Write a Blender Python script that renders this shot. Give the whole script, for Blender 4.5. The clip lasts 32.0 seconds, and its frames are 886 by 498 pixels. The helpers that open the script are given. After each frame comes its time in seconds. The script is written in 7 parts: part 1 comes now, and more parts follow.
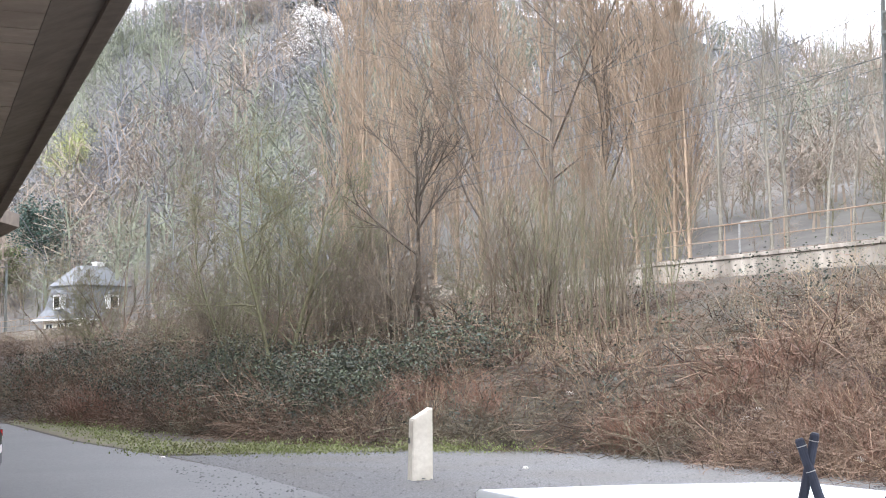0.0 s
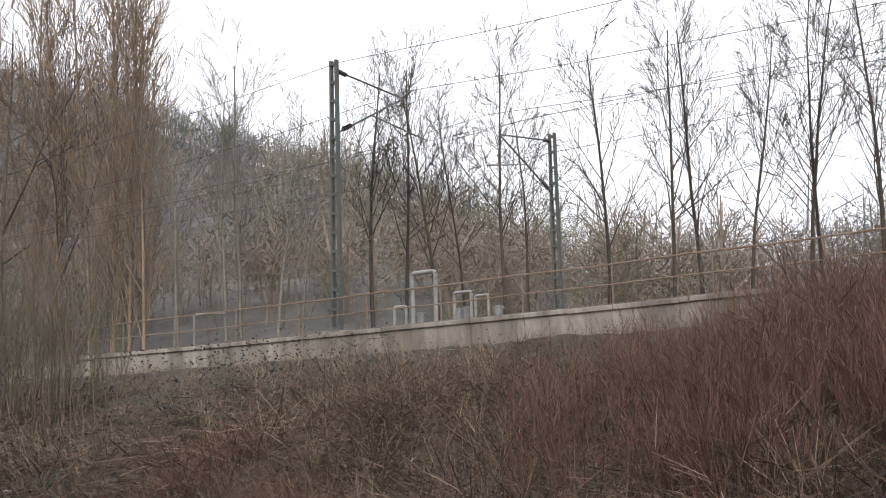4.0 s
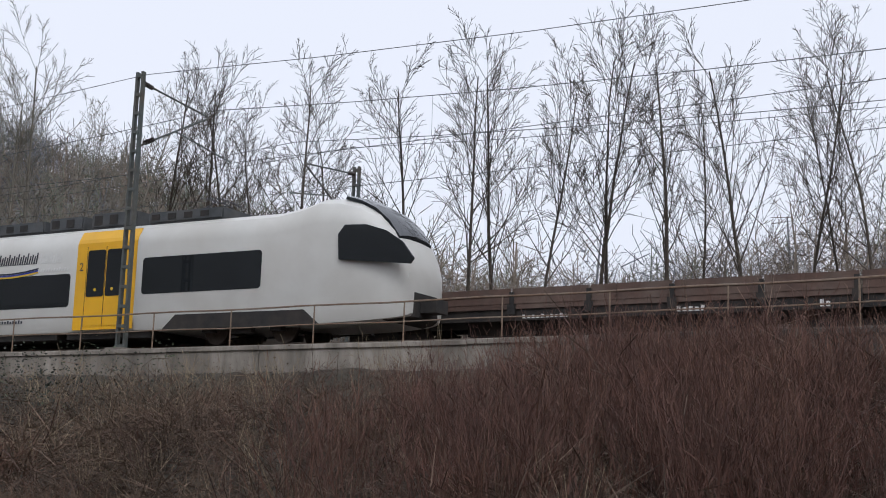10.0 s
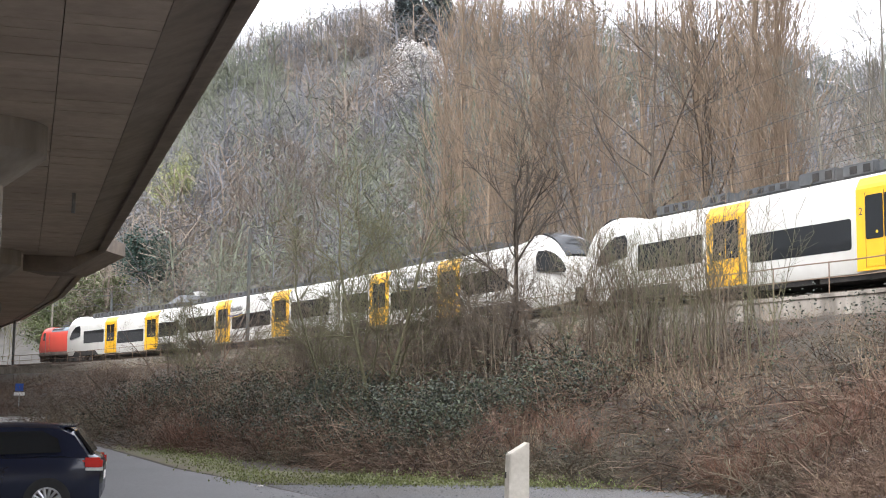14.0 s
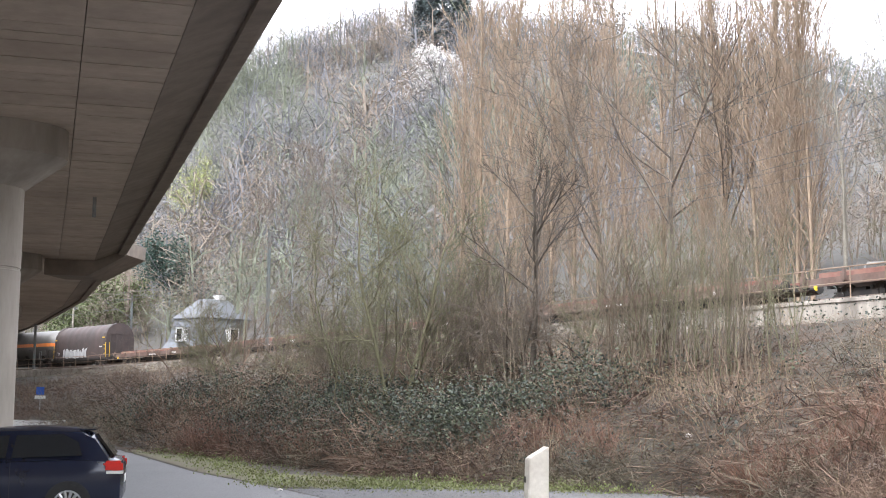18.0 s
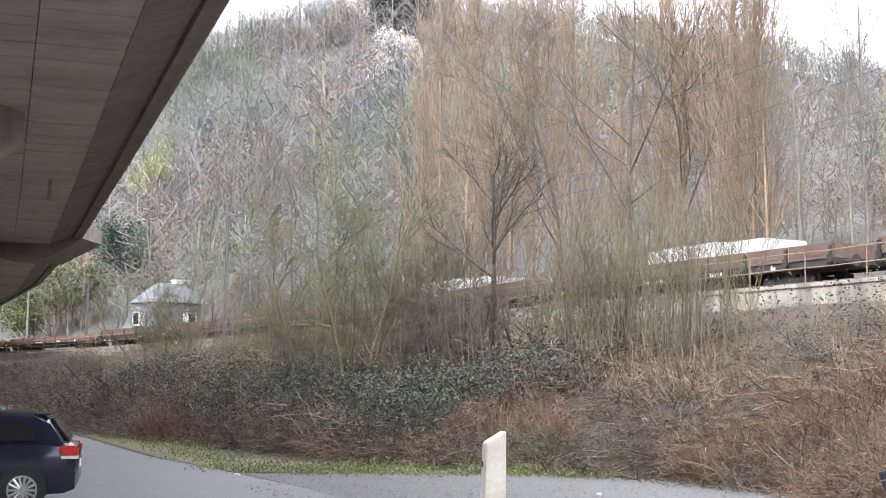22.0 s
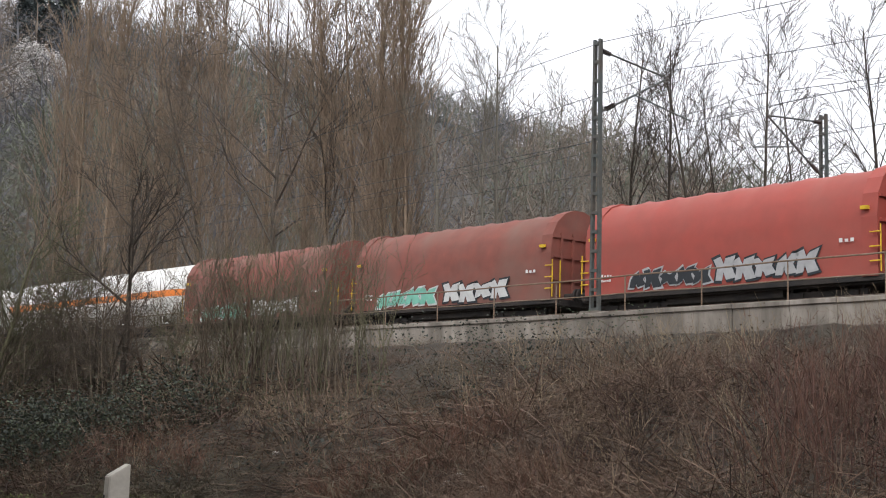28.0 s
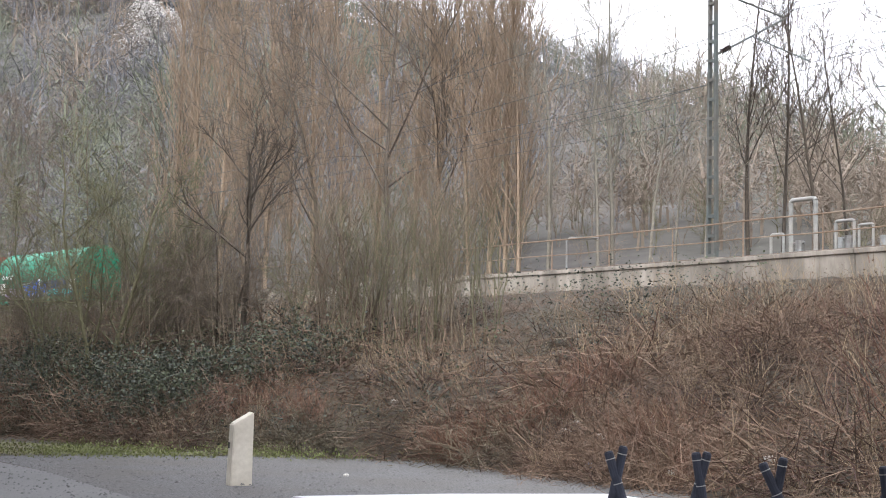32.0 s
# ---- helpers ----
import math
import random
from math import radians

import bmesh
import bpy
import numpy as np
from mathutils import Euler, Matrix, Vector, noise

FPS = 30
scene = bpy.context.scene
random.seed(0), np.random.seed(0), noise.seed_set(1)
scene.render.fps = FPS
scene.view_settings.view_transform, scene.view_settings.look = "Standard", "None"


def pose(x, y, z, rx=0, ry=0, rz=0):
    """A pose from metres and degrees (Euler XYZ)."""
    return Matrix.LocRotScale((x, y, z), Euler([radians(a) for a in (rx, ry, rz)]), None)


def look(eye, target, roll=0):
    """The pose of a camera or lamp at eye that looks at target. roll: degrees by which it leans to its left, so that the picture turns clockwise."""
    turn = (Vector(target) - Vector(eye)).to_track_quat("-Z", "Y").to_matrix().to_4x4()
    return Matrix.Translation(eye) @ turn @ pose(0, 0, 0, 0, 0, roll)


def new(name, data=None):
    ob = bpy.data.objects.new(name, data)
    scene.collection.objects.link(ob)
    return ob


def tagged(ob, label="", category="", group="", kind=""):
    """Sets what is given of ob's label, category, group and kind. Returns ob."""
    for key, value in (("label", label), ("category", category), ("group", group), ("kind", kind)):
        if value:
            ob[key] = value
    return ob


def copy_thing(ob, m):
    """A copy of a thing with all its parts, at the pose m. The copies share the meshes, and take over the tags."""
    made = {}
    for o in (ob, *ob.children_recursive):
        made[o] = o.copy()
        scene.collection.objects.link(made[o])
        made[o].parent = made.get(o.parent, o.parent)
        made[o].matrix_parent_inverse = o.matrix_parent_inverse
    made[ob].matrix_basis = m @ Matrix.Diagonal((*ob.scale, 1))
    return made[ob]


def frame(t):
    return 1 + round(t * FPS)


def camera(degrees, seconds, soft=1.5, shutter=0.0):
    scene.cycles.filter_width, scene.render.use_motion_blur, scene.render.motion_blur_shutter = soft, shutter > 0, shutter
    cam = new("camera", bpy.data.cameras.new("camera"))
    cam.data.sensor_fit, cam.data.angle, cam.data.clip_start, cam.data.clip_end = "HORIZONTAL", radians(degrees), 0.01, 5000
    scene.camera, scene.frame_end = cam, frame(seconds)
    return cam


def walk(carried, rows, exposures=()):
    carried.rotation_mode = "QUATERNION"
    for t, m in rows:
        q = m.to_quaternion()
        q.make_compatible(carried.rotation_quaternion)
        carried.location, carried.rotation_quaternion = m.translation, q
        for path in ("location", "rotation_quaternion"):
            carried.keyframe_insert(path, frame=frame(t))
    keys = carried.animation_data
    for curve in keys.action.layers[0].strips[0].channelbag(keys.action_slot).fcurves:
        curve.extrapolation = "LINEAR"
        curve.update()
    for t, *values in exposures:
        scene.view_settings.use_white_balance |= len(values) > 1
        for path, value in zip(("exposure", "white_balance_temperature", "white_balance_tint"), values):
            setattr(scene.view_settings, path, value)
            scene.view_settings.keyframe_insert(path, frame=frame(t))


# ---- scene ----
cam = camera(37.94, 32.0, soft=1.0)
# carried by hand on one spot: seconds, turn to the left, tilt up, lean (degrees)
PATH = [
    (0, 0.32, 4.7, 0.46), (0.5, 0.14, 4.73, 0.3), (1, 0.24, 4.81, 0.15), (1.5, -0.67, 4.81, -0.06),
    (2, -1.41, 5.38, 0.03), (2.5, -2.55, 5.39, 0.7), (3, -11.44, 6.74, -0.82), (3.5, -20.15, 8.34, 0.7),
    (5.5, -32.86, 7.46, -2.18), (6, -57.94, 9.15, -2.4), (6.5, -75.91, 9.58, -0.63), (7, -82.87, 9.74, -0.65),
    (7.5, -82.74, 9.92, 0.14), (8, -80.17, 8.72, 0.16), (8.5, -75.15, 9.04, 0.53), (9, -60.93, 8.26, -0.56),
    (9.5, -43.47, 9.25, -0.3), (10, -32.94, 9.83, -1.76), (10.2, -29.9, 9.78, -1.55), (10.5, -28.14, 9.6, -1.3), (11, -25.73, 9.35, -1.69),
    (11.5, -20.25, 8.66, -1.26), (12, -14.92, 7.62, -1.12), (12.5, -7.88, 7.27, -0.84), (13, -2.07, 6.68, -1),
    (13.5, 1.9, 5.83, -1.12), (14, 4.55, 6.18, -0.58), (14.5, 6.12, 6.26, -0.58), (16.5, 5.37, 6.74, -0.28),
    (17, 5.58, 6.61, -0.32), (17.5, 5.24, 6.42, -0.4), (18, 5.39, 6.35, -0.68), (18.5, 5.63, 6.03, -0.8),
    (19, 5.59, 6.01, -0.63), (19.5, 5.55, 6.06, -0.59), (20, 4.83, 6.26, -0.75), (20.5, 3.9, 6.36, -0.94),
    (21, 3.85, 6.38, -0.61), (21.5, 3.47, 6.44, -0.73), (22, 3.56, 5.7, -0.7), (22.5, 3.55, 5.65, -0.75),
    (23, 3.64, 5.85, -0.58), (23.5, 3.3, 5.9, -0.52), (24, 2.93, 5.88, -0.42), (24.5, 1.94, 5.7, -0.27),
    (25, 1.34, 6.28, -0.34), (25.5, -0.91, 6.61, -1.01), (26, -6.79, 6.9, -1.17), (26.5, -11.33, 7.38, -1.47),
    (28.5, -12.37, 7.45, -1.55), (29, -12.05, 7.14, -1.47), (29.5, -11.56, 6.71, -1.37), (30, -10.93, 6.33, -1.31),
    (30.5, -9.3, 6.04, -1.14), (31, -8.79, 5.91, -1.19), (31.5, -8, 5.38, -1.42), (32, -7.28, 5.07, -1.26),
]
EYE = 2.1


def held(turn, tilt, lean):
    a = radians(turn)
    return pose(-0.4 * math.sin(a), 0.4 * math.cos(a), EYE, 90 + tilt, lean, turn)


# seconds, stops, kelvin, tint
EXPOSURE = [(0, 2.22), (2.5, 2.22), (3, 1.65), (3.5, 1.15), (5.5, -0.1), (6, -0.15), (6.5, 0.75), (7, 1.5), (8, 1.7), (8.5, 1.7), (9, 1.3), (9.5, 0.85), (10.2, -0.25), (11, -0.35), (12, -0.1), (12.5, 0.15), (13, 0.7), (13.5, 1.2), (14, 1.63), (14.5, 2.02), (16.5, 1.97), (17, 2.02), (18, 2.15), (23, 2.18), (24.5, 2.1), (25, 2.05), (26, 1.43), (26.5, 1.05), (28.5, 0.45), (29, 0.55), (29.6, 0.85), (30.5, 1), (32, 1.5)]
KELVIN = [(0, 5900), (2.5, 5900), (5.5, 6450), (6.5, 6650), (8.5, 6700), (9.3, 6300), (10, 5750), (10.6, 5900), (12, 6450), (12.5, 6450), (14.5, 5950), (24, 5950), (28.5, 6200), (32, 6100)]
EXPOSURE = [(t, e, float(np.interp(t, [k[0] for k in KELVIN], [k[1] for k in KELVIN])), 10) for t, e in EXPOSURE]
walk(cam, [(t, held(a, b, c)) for t, a, b, c in PATH], EXPOSURE)

# ---- light ----
world = bpy.data.worlds.new("overcast_sky")
scene.world = world
world.use_nodes = True
wn, wl = world.node_tree.nodes, world.node_tree.links
sky = wn.new("ShaderNodeTexSky")
sky.sky_type, sky.sun_disc = "NISHITA", False
sky.sun_elevation, sky.sun_rotation = radians(48), radians(200)
sky.air_density, sky.dust_density, sky.ozone_density = 1.0, 8.0, 1.0
grey = wn.new("ShaderNodeHueSaturation")
grey.inputs["Saturation"].default_value = 0.22
wl.new(sky.outputs["Color"], grey.inputs["Color"])
cloud = wn.new("ShaderNodeMix")          # an even layer of cloud over the sky
cloud.data_type = "RGBA"
cloud.inputs["Factor"].default_value = 0.8
cloud.inputs["B"].default_value = (6.95, 6.8, 6.95, 1)
wl.new(grey.outputs["Color"], cloud.inputs["A"])
wl.new(cloud.outputs["Result"], wn["Background"].inputs["Color"])
wn["Background"].inputs["Strength"].default_value = 0.15
sun = new("sun", bpy.data.lights.new("sun", "SUN"))
sun.data.energy, sun.data.angle, sun.data.color = 0.9, radians(25), (1.0, 0.97, 0.92)
sun.matrix_world = look((0, 0, 60), (0 + 22, 48, 0))

# ---- small tools ----
PHI, D0, RADIUS = -66.431, 26.661, 438.47      # the railway's arc: bearing, near side of the near train, radius
L1, L2 = D0 + 1.41, D0 + 5.41                  # centres of the two tracks
RAIL = 5.36                                    # top of the rails
WALL = D0 - 1.75                               # face of the retaining wall
NV = Vector((-math.sin(radians(PHI)), math.cos(radians(PHI))))
DV = Vector((-math.cos(radians(PHI)), -math.sin(radians(PHI))))
CV = NV * (D0 - RADIUS)


FALL = [(-400, 0), (48, 0), (60, 0.08), (75, 0.35), (98, 0.82), (118, 1.2), (145, 1.5), (200, 1.85), (400, 2.4)]


def bow(s):
    """How far the line bends in from the arc beyond its middle."""
    return 0.00042 * max(0.0, min(s, 160) - 20) ** 2 + 0.1176 * max(0.0, min(s, 300) - 160)


def fall(s):
    return float(np.interp(s, [r[0] for r in FALL], [r[1] for r in FALL]))


def spot(s, l, z=0.0):
    """A point of the railway's plan: s metres along it (to the left), l metres out from the eye; z is the height on its level stretch."""
    a = s / RADIUS
    l -= bow(s)
    z -= fall(s) if z else 0.0
    p = CV + (RADIUS + l - D0) * (NV * math.cos(a) + DV * math.sin(a))
    return Vector((p.x, p.y, z))


def along(s, l, z=0.0):
    p, a, b = spot(s, l, z), spot(s + 1, l), spot(s - 1, l)
    return pose(p.x, p.y, p.z, 0, 0, math.degrees(math.atan2(b.y - a.y, b.x - a.x)))


def plan(x, y):
    """The inverse of spot()."""
    v = Vector((x, y)) - CV
    s = RADIUS * math.atan2(v.dot(DV), v.dot(NV))
    return s, v.length - RADIUS + D0 + bow(s)


def bearing(az, r, z=0.0):
    a = radians(az)
    return Vector((-r * math.sin(a), r * math.cos(a), z))


def part(name, bm, material, parent=None, label=""):
    me = bpy.data.meshes.new(name)
    bm.to_mesh(me)
    bm.free()
    me.materials.append(material)
    ob = new(name, me)
    if parent is not None:
        ob.parent = parent
    if label:
        ob["label"] = label
    return ob


def shell(name, verts, faces, material, parent=None, label="", smooth=False):
    me = bpy.data.meshes.new(name)
    me.from_pydata(verts, [], faces)
    me.update()
    me.materials.append(material)
    if smooth:
        me.polygons.foreach_set("use_smooth", [True] * len(me.polygons))
    ob = new(name, me)
    if parent is not None:
        ob.parent = parent
    if label:
        ob["label"] = label
    return ob


def box(bm, x0, x1, y0, y1, z0, z1, m=None):
    vs = [bm.verts.new((x, y, z)) for z in (z0, z1) for y in (y0, y1) for x in (x0, x1)]
    for f in ((0, 2, 3, 1), (4, 5, 7, 6), (0, 1, 5, 4), (2, 6, 7, 3), (0, 4, 6, 2), (1, 3, 7, 5)):
        bm.faces.new([vs[i] for i in f])
    if m is not None:
        bmesh.ops.transform(bm, matrix=m, verts=vs)
    return vs


def soft_box(x0, x1, y0, y1, z0, z1, r=0.02):
    bm = bmesh.new()
    box(bm, x0, x1, y0, y1, z0, z1)
    bmesh.ops.bevel(bm, geom=list(bm.edges), offset=r, segments=2, affect="EDGES")
    return bm


def rod(bm, a, b, r, r2=None, n=8):
    """A round bar from a to b."""
    a, b = Vector(a), Vector(b)
    r2 = r if r2 is None else r2
    q = (b - a).to_track_quat("Z", "Y")
    rings = []
    for p, rr in ((a, r), (b, r2)):
        rings.append([bm.verts.new(p + q @ Vector((rr * math.cos(i * math.tau / n), rr * math.sin(i * math.tau / n), 0))) for i in range(n)])
    for i in range(n):
        j = (i + 1) % n
        bm.faces.new((rings[0][i], rings[0][j], rings[1][j], rings[1][i]))
    bm.faces.new(rings[0][::-1])
    bm.faces.new(rings[1])


def loft(bm, sections, caps=True, closed=True):
    """Skins rings of points of equal count."""
    rings = [[bm.verts.new(p) for p in s] for s in sections]
    n = len(rings[0])
    for a, b in zip(rings, rings[1:]):
        for i in range(n if closed else n - 1):
            j = (i + 1) % n
            bm.faces.new((a[i], a[j], b[j], b[i]))
    if caps and closed:
        bm.faces.new(rings[0][::-1])
        bm.faces.new(rings[-1])
    bmesh.ops.recalc_face_normals(bm, faces=bm.faces)
    return bm


def smooth(ob, angle=35):
    me = ob.data
    me.polygons.foreach_set("use_smooth", [True] * len(me.polygons))
    bm = bmesh.new()
    bm.from_mesh(me)
    lim = radians(angle)
    for e in bm.edges:
        e.smooth = len(e.link_faces) == 2 and e.calc_face_angle(0) < lim
    bm.to_mesh(me)
    bm.free()
    return ob


def thing(name, m, label, category, group=""):
    ob = new(name)
    ob.empty_display_size = 0.2
    ob.matrix_basis = m
    return tagged(ob, label, category, group)


# ---- materials ----
def mat(name, a, b=None, scale=6.0, rough=0.7, metal=0.0, bump=0.15, stain=None, stain_scale=0.7, stain_amt=0.5, rand=0.0, stretch=(1, 1, 1), spec=0.5, obj=True, bscale=None):
    """Two tones broken up by noise, broad stains of a third, a fine relief."""
    m = bpy.data.materials.new(name)
    m.use_nodes = True
    n, l = m.node_tree.nodes, m.node_tree.links
    bs = n["Principled BSDF"]
    bs.inputs["Roughness"].default_value, bs.inputs["Metallic"].default_value = rough, metal
    bs.inputs["Specular IOR Level"].default_value = spec
    b = b or tuple(0.75 * c for c in a)
    tc = n.new("ShaderNodeTexCoord")
    mp = n.new("ShaderNodeMapping")
    mp.inputs["Scale"].default_value = stretch
    l.new(tc.outputs["Object"] if obj else n.new("ShaderNodeNewGeometry").outputs["Position"], mp.inputs["Vector"])
    tex = n.new("ShaderNodeTexNoise")
    tex.inputs["Scale"].default_value, tex.inputs["Detail"].default_value, tex.inputs["Roughness"].default_value = scale, 6, 0.65
    l.new(mp.outputs[0], tex.inputs["Vector"])
    ramp = n.new("ShaderNodeValToRGB")
    ramp.color_ramp.elements[0].position, ramp.color_ramp.elements[1].position = 0.32, 0.68
    ramp.color_ramp.elements[0].color, ramp.color_ramp.elements[1].color = (*b, 1), (*a, 1)
    l.new(tex.outputs["Fac"], ramp.inputs["Fac"])
    out = ramp.outputs["Color"]
    if stain:
        t2 = n.new("ShaderNodeTexNoise")
        t2.inputs["Scale"].default_value, t2.inputs["Detail"].default_value = stain_scale, 5
        l.new(mp.outputs[0], t2.inputs["Vector"])
        r2 = n.new("ShaderNodeMapRange")
        r2.inputs["From Min"].default_value, r2.inputs["From Max"].default_value, r2.inputs["To Max"].default_value = 0.42, 0.68, stain_amt
        l.new(t2.outputs["Fac"], r2.inputs["Value"])
        mx = n.new("ShaderNodeMix")
        mx.data_type = "RGBA"
        l.new(r2.outputs[0], mx.inputs["Factor"])
        l.new(out, mx.inputs["A"])
        mx.inputs["B"].default_value = (*stain, 1)
        out = mx.outputs["Result"]
    if rand:
        oi = n.new("ShaderNodeObjectInfo")
        ge = n.new("ShaderNodeNewGeometry")
        ad = n.new("ShaderNodeMath")
        ad.operation = "ADD"
        l.new(oi.outputs["Random"], ad.inputs[0])
        l.new(ge.outputs["Random Per Island"], ad.inputs[1])
        mr = n.new("ShaderNodeMapRange")
        mr.inputs["From Max"].default_value = 2.0
        mr.inputs["To Min"].default_value, mr.inputs["To Max"].default_value = 1 - rand, 1 + rand
        l.new(ad.outputs[0], mr.inputs["Value"])
        hs = n.new("ShaderNodeHueSaturation")
        l.new(out, hs.inputs["Color"])
        l.new(mr.outputs[0], hs.inputs["Value"])
        out = hs.outputs["Color"]
    l.new(out, bs.inputs["Base Color"])
    if bump:
        bp = n.new("ShaderNodeBump")
        bp.inputs["Strength"].default_value, bp.inputs["Distance"].default_value = bump, 0.02
        t3 = tex
        if bscale:
            t3 = n.new("ShaderNodeTexNoise")
            t3.inputs["Scale"].default_value, t3.inputs["Detail"].default_value = bscale, 4
            l.new(mp.outputs[0], t3.inputs["Vector"])
        l.new(t3.outputs["Fac"], bp.inputs["Height"])
        l.new(bp.outputs[0], bs.inputs["Normal"])
    return m


ASPHALT = mat("asphalt", (0.16, 0.158, 0.158), (0.115, 0.114, 0.114), 14, 0.9, stain=(0.11, 0.11, 0.11), stain_scale=0.35, bump=0.3, obj=False, bscale=60)
GRAVEL = mat("gravel", (0.165, 0.16, 0.16), (0.04, 0.04, 0.042), 26, 0.95, stain=(0.09, 0.08, 0.065), stain_scale=0.5, bump=0.9, obj=False, bscale=45)
SOIL = mat("leaf_litter", (0.065, 0.05, 0.036), (0.022, 0.018, 0.014), 1.6, 0.95, stain=(0.04, 0.04, 0.025), stain_scale=0.12, bump=0.8, obj=False)
HILL_FLOOR = mat("woodland_floor", (0.10, 0.091, 0.082), (0.058, 0.053, 0.047), 0.5, 0.95, stain=(0.05, 0.053, 0.036), stain_scale=0.03, bump=0.6, obj=False)
GRASS = mat("grass", (0.12, 0.125, 0.05), (0.085, 0.07, 0.04), 5, 0.9, stain=(0.10, 0.08, 0.055), stain_scale=0.8, stain_amt=0.9, bump=0.8, obj=False)
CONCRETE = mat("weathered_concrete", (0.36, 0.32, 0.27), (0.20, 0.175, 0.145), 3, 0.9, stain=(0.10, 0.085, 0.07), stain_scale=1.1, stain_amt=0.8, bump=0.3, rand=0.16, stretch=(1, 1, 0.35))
CONCRETE_DARK = mat("darker_concrete", (0.125, 0.118, 0.105), (0.07, 0.066, 0.06), 3, 0.9, stain=(0.05, 0.048, 0.04), stain_scale=1.1, stain_amt=0.8, bump=0.3, rand=0.12, stretch=(1, 1, 0.35))
DECK = mat("board_marked_concrete", (0.50, 0.42, 0.34), (0.40, 0.33, 0.265), 2.5, 0.85, stain=(0.27, 0.215, 0.17), stain_scale=0.35, bump=0.25, rand=0.10)
DECK_DARK = mat("dark_deck_concrete", (0.27, 0.225, 0.185), (0.20, 0.165, 0.135), 2.5, 0.9, stain=(0.13, 0.105, 0.085), stain_scale=0.5, bump=0.2)
PIER = mat("pier_concrete", (0.40, 0.36, 0.31), (0.29, 0.26, 0.22), 2.0, 0.9, stain=(0.14, 0.125, 0.11), stain_scale=0.8, bump=0.2, stretch=(1, 1, 0.3))
PALE = mat("cast_stone", (0.62, 0.58, 0.50), (0.50, 0.46, 0.39), 8, 0.85, stain=(0.33, 0.29, 0.23), stain_scale=2.5, bump=0.2)
STEEL = mat("galvanised_steel", (0.30, 0.31, 0.31), (0.20, 0.205, 0.205), 9, 0.55, 0.6, stain=(0.17, 0.11, 0.07), stain_scale=1.5, bump=0.1)
MAST = mat("mast_green_grey_paint", (0.095, 0.11, 0.106), (0.06, 0.07, 0.066), 6, 0.7, stain=(0.12, 0.075, 0.045), stain_scale=1.2, bump=0.1)
RUSTY_RAIL = mat("rusty_handrail", (0.26, 0.18, 0.12), (0.16, 0.10, 0.065), 9, 0.75, 0.2, stain=(0.28, 0.24, 0.19), stain_scale=1.5, bump=0.15)
RUST = mat("rusty_steel", (0.20, 0.115, 0.085), (0.12, 0.065, 0.05), 4, 0.85, stain=(0.26, 0.20, 0.16), stain_scale=0.8, bump=0.2)
RAILSTEEL = mat("rail_steel", (0.25, 0.2, 0.17), (0.16, 0.11, 0.08), 6, 0.5, 0.6, bump=0.1)
BALLAST = mat("ballast", (0.20, 0.17, 0.145), (0.07, 0.06, 0.05), 16, 0.95, stain=(0.11, 0.08, 0.06), stain_scale=0.6, bump=1.0, obj=False, bscale=22)
WIRE = mat("copper_wire", (0.10, 0.10, 0.095), rough=0.6, metal=0.4, bump=0)
PORCELAIN = mat("brown_insulator", (0.06, 0.045, 0.04), rough=0.3, bump=0)
RUBBER = mat("black_rubber", (0.02, 0.02, 0.02), (0.012, 0.012, 0.012), 12, 0.8, bump=0.1)
UNDER = mat("grimy_underframe", (0.028, 0.025, 0.023), (0.014, 0.013, 0.012), 5, 0.85, stain=(0.06, 0.045, 0.035), stain_scale=2, bump=0.2)
WHEEL = mat("wheel_steel", (0.11, 0.085, 0.07), (0.06, 0.045, 0.035), 6, 0.6, 0.5, bump=0.1)

# ---- the land ----
FOOT = [(-200, 14), (10, 14), (16, 15.5), (25, 15), (30, 11), (52, 6.5), (140, 5), (300, 5)]
RIDGE = [(-180, 3), (-150, 10), (-120, 24), (-100, 25), (-85, 22), (-75, 18.3), (-70, 15.6), (-65, 14.2), (-60, 12), (-55, 9.6), (-50, 7.6), (-45, 6.3),
         (-40, 5.2), (-36, 4.8), (-33, 5.6), (-31, 6.6), (-25.8, 8.9), (-20.7, 10.8), (-15, 12.1), (-12, 12.9), (-5, 14.6), (-2.7, 15.0), (2, 15.6), (6, 16.1),
         (8, 15.8), (11.4, 15.0), (14.3, 14.1), (17, 12.5), (22, 9.6), (30, 7), (60, 3), (100, 2), (180, 3)]
CREST = [(-180, 500), (-120, 170), (-85, 170), (-60, 220), (-45, 300), (-33, 420), (-20, 300), (0, 250), (15, 260), (40, 400), (180, 500)]


def table(rows, x):
    return float(np.interp(x, [r[0] for r in rows], [r[1] for r in rows]))


def ease(x):
    x = min(1.0, max(0.0, x))
    return x * x * (3 - 2 * x)


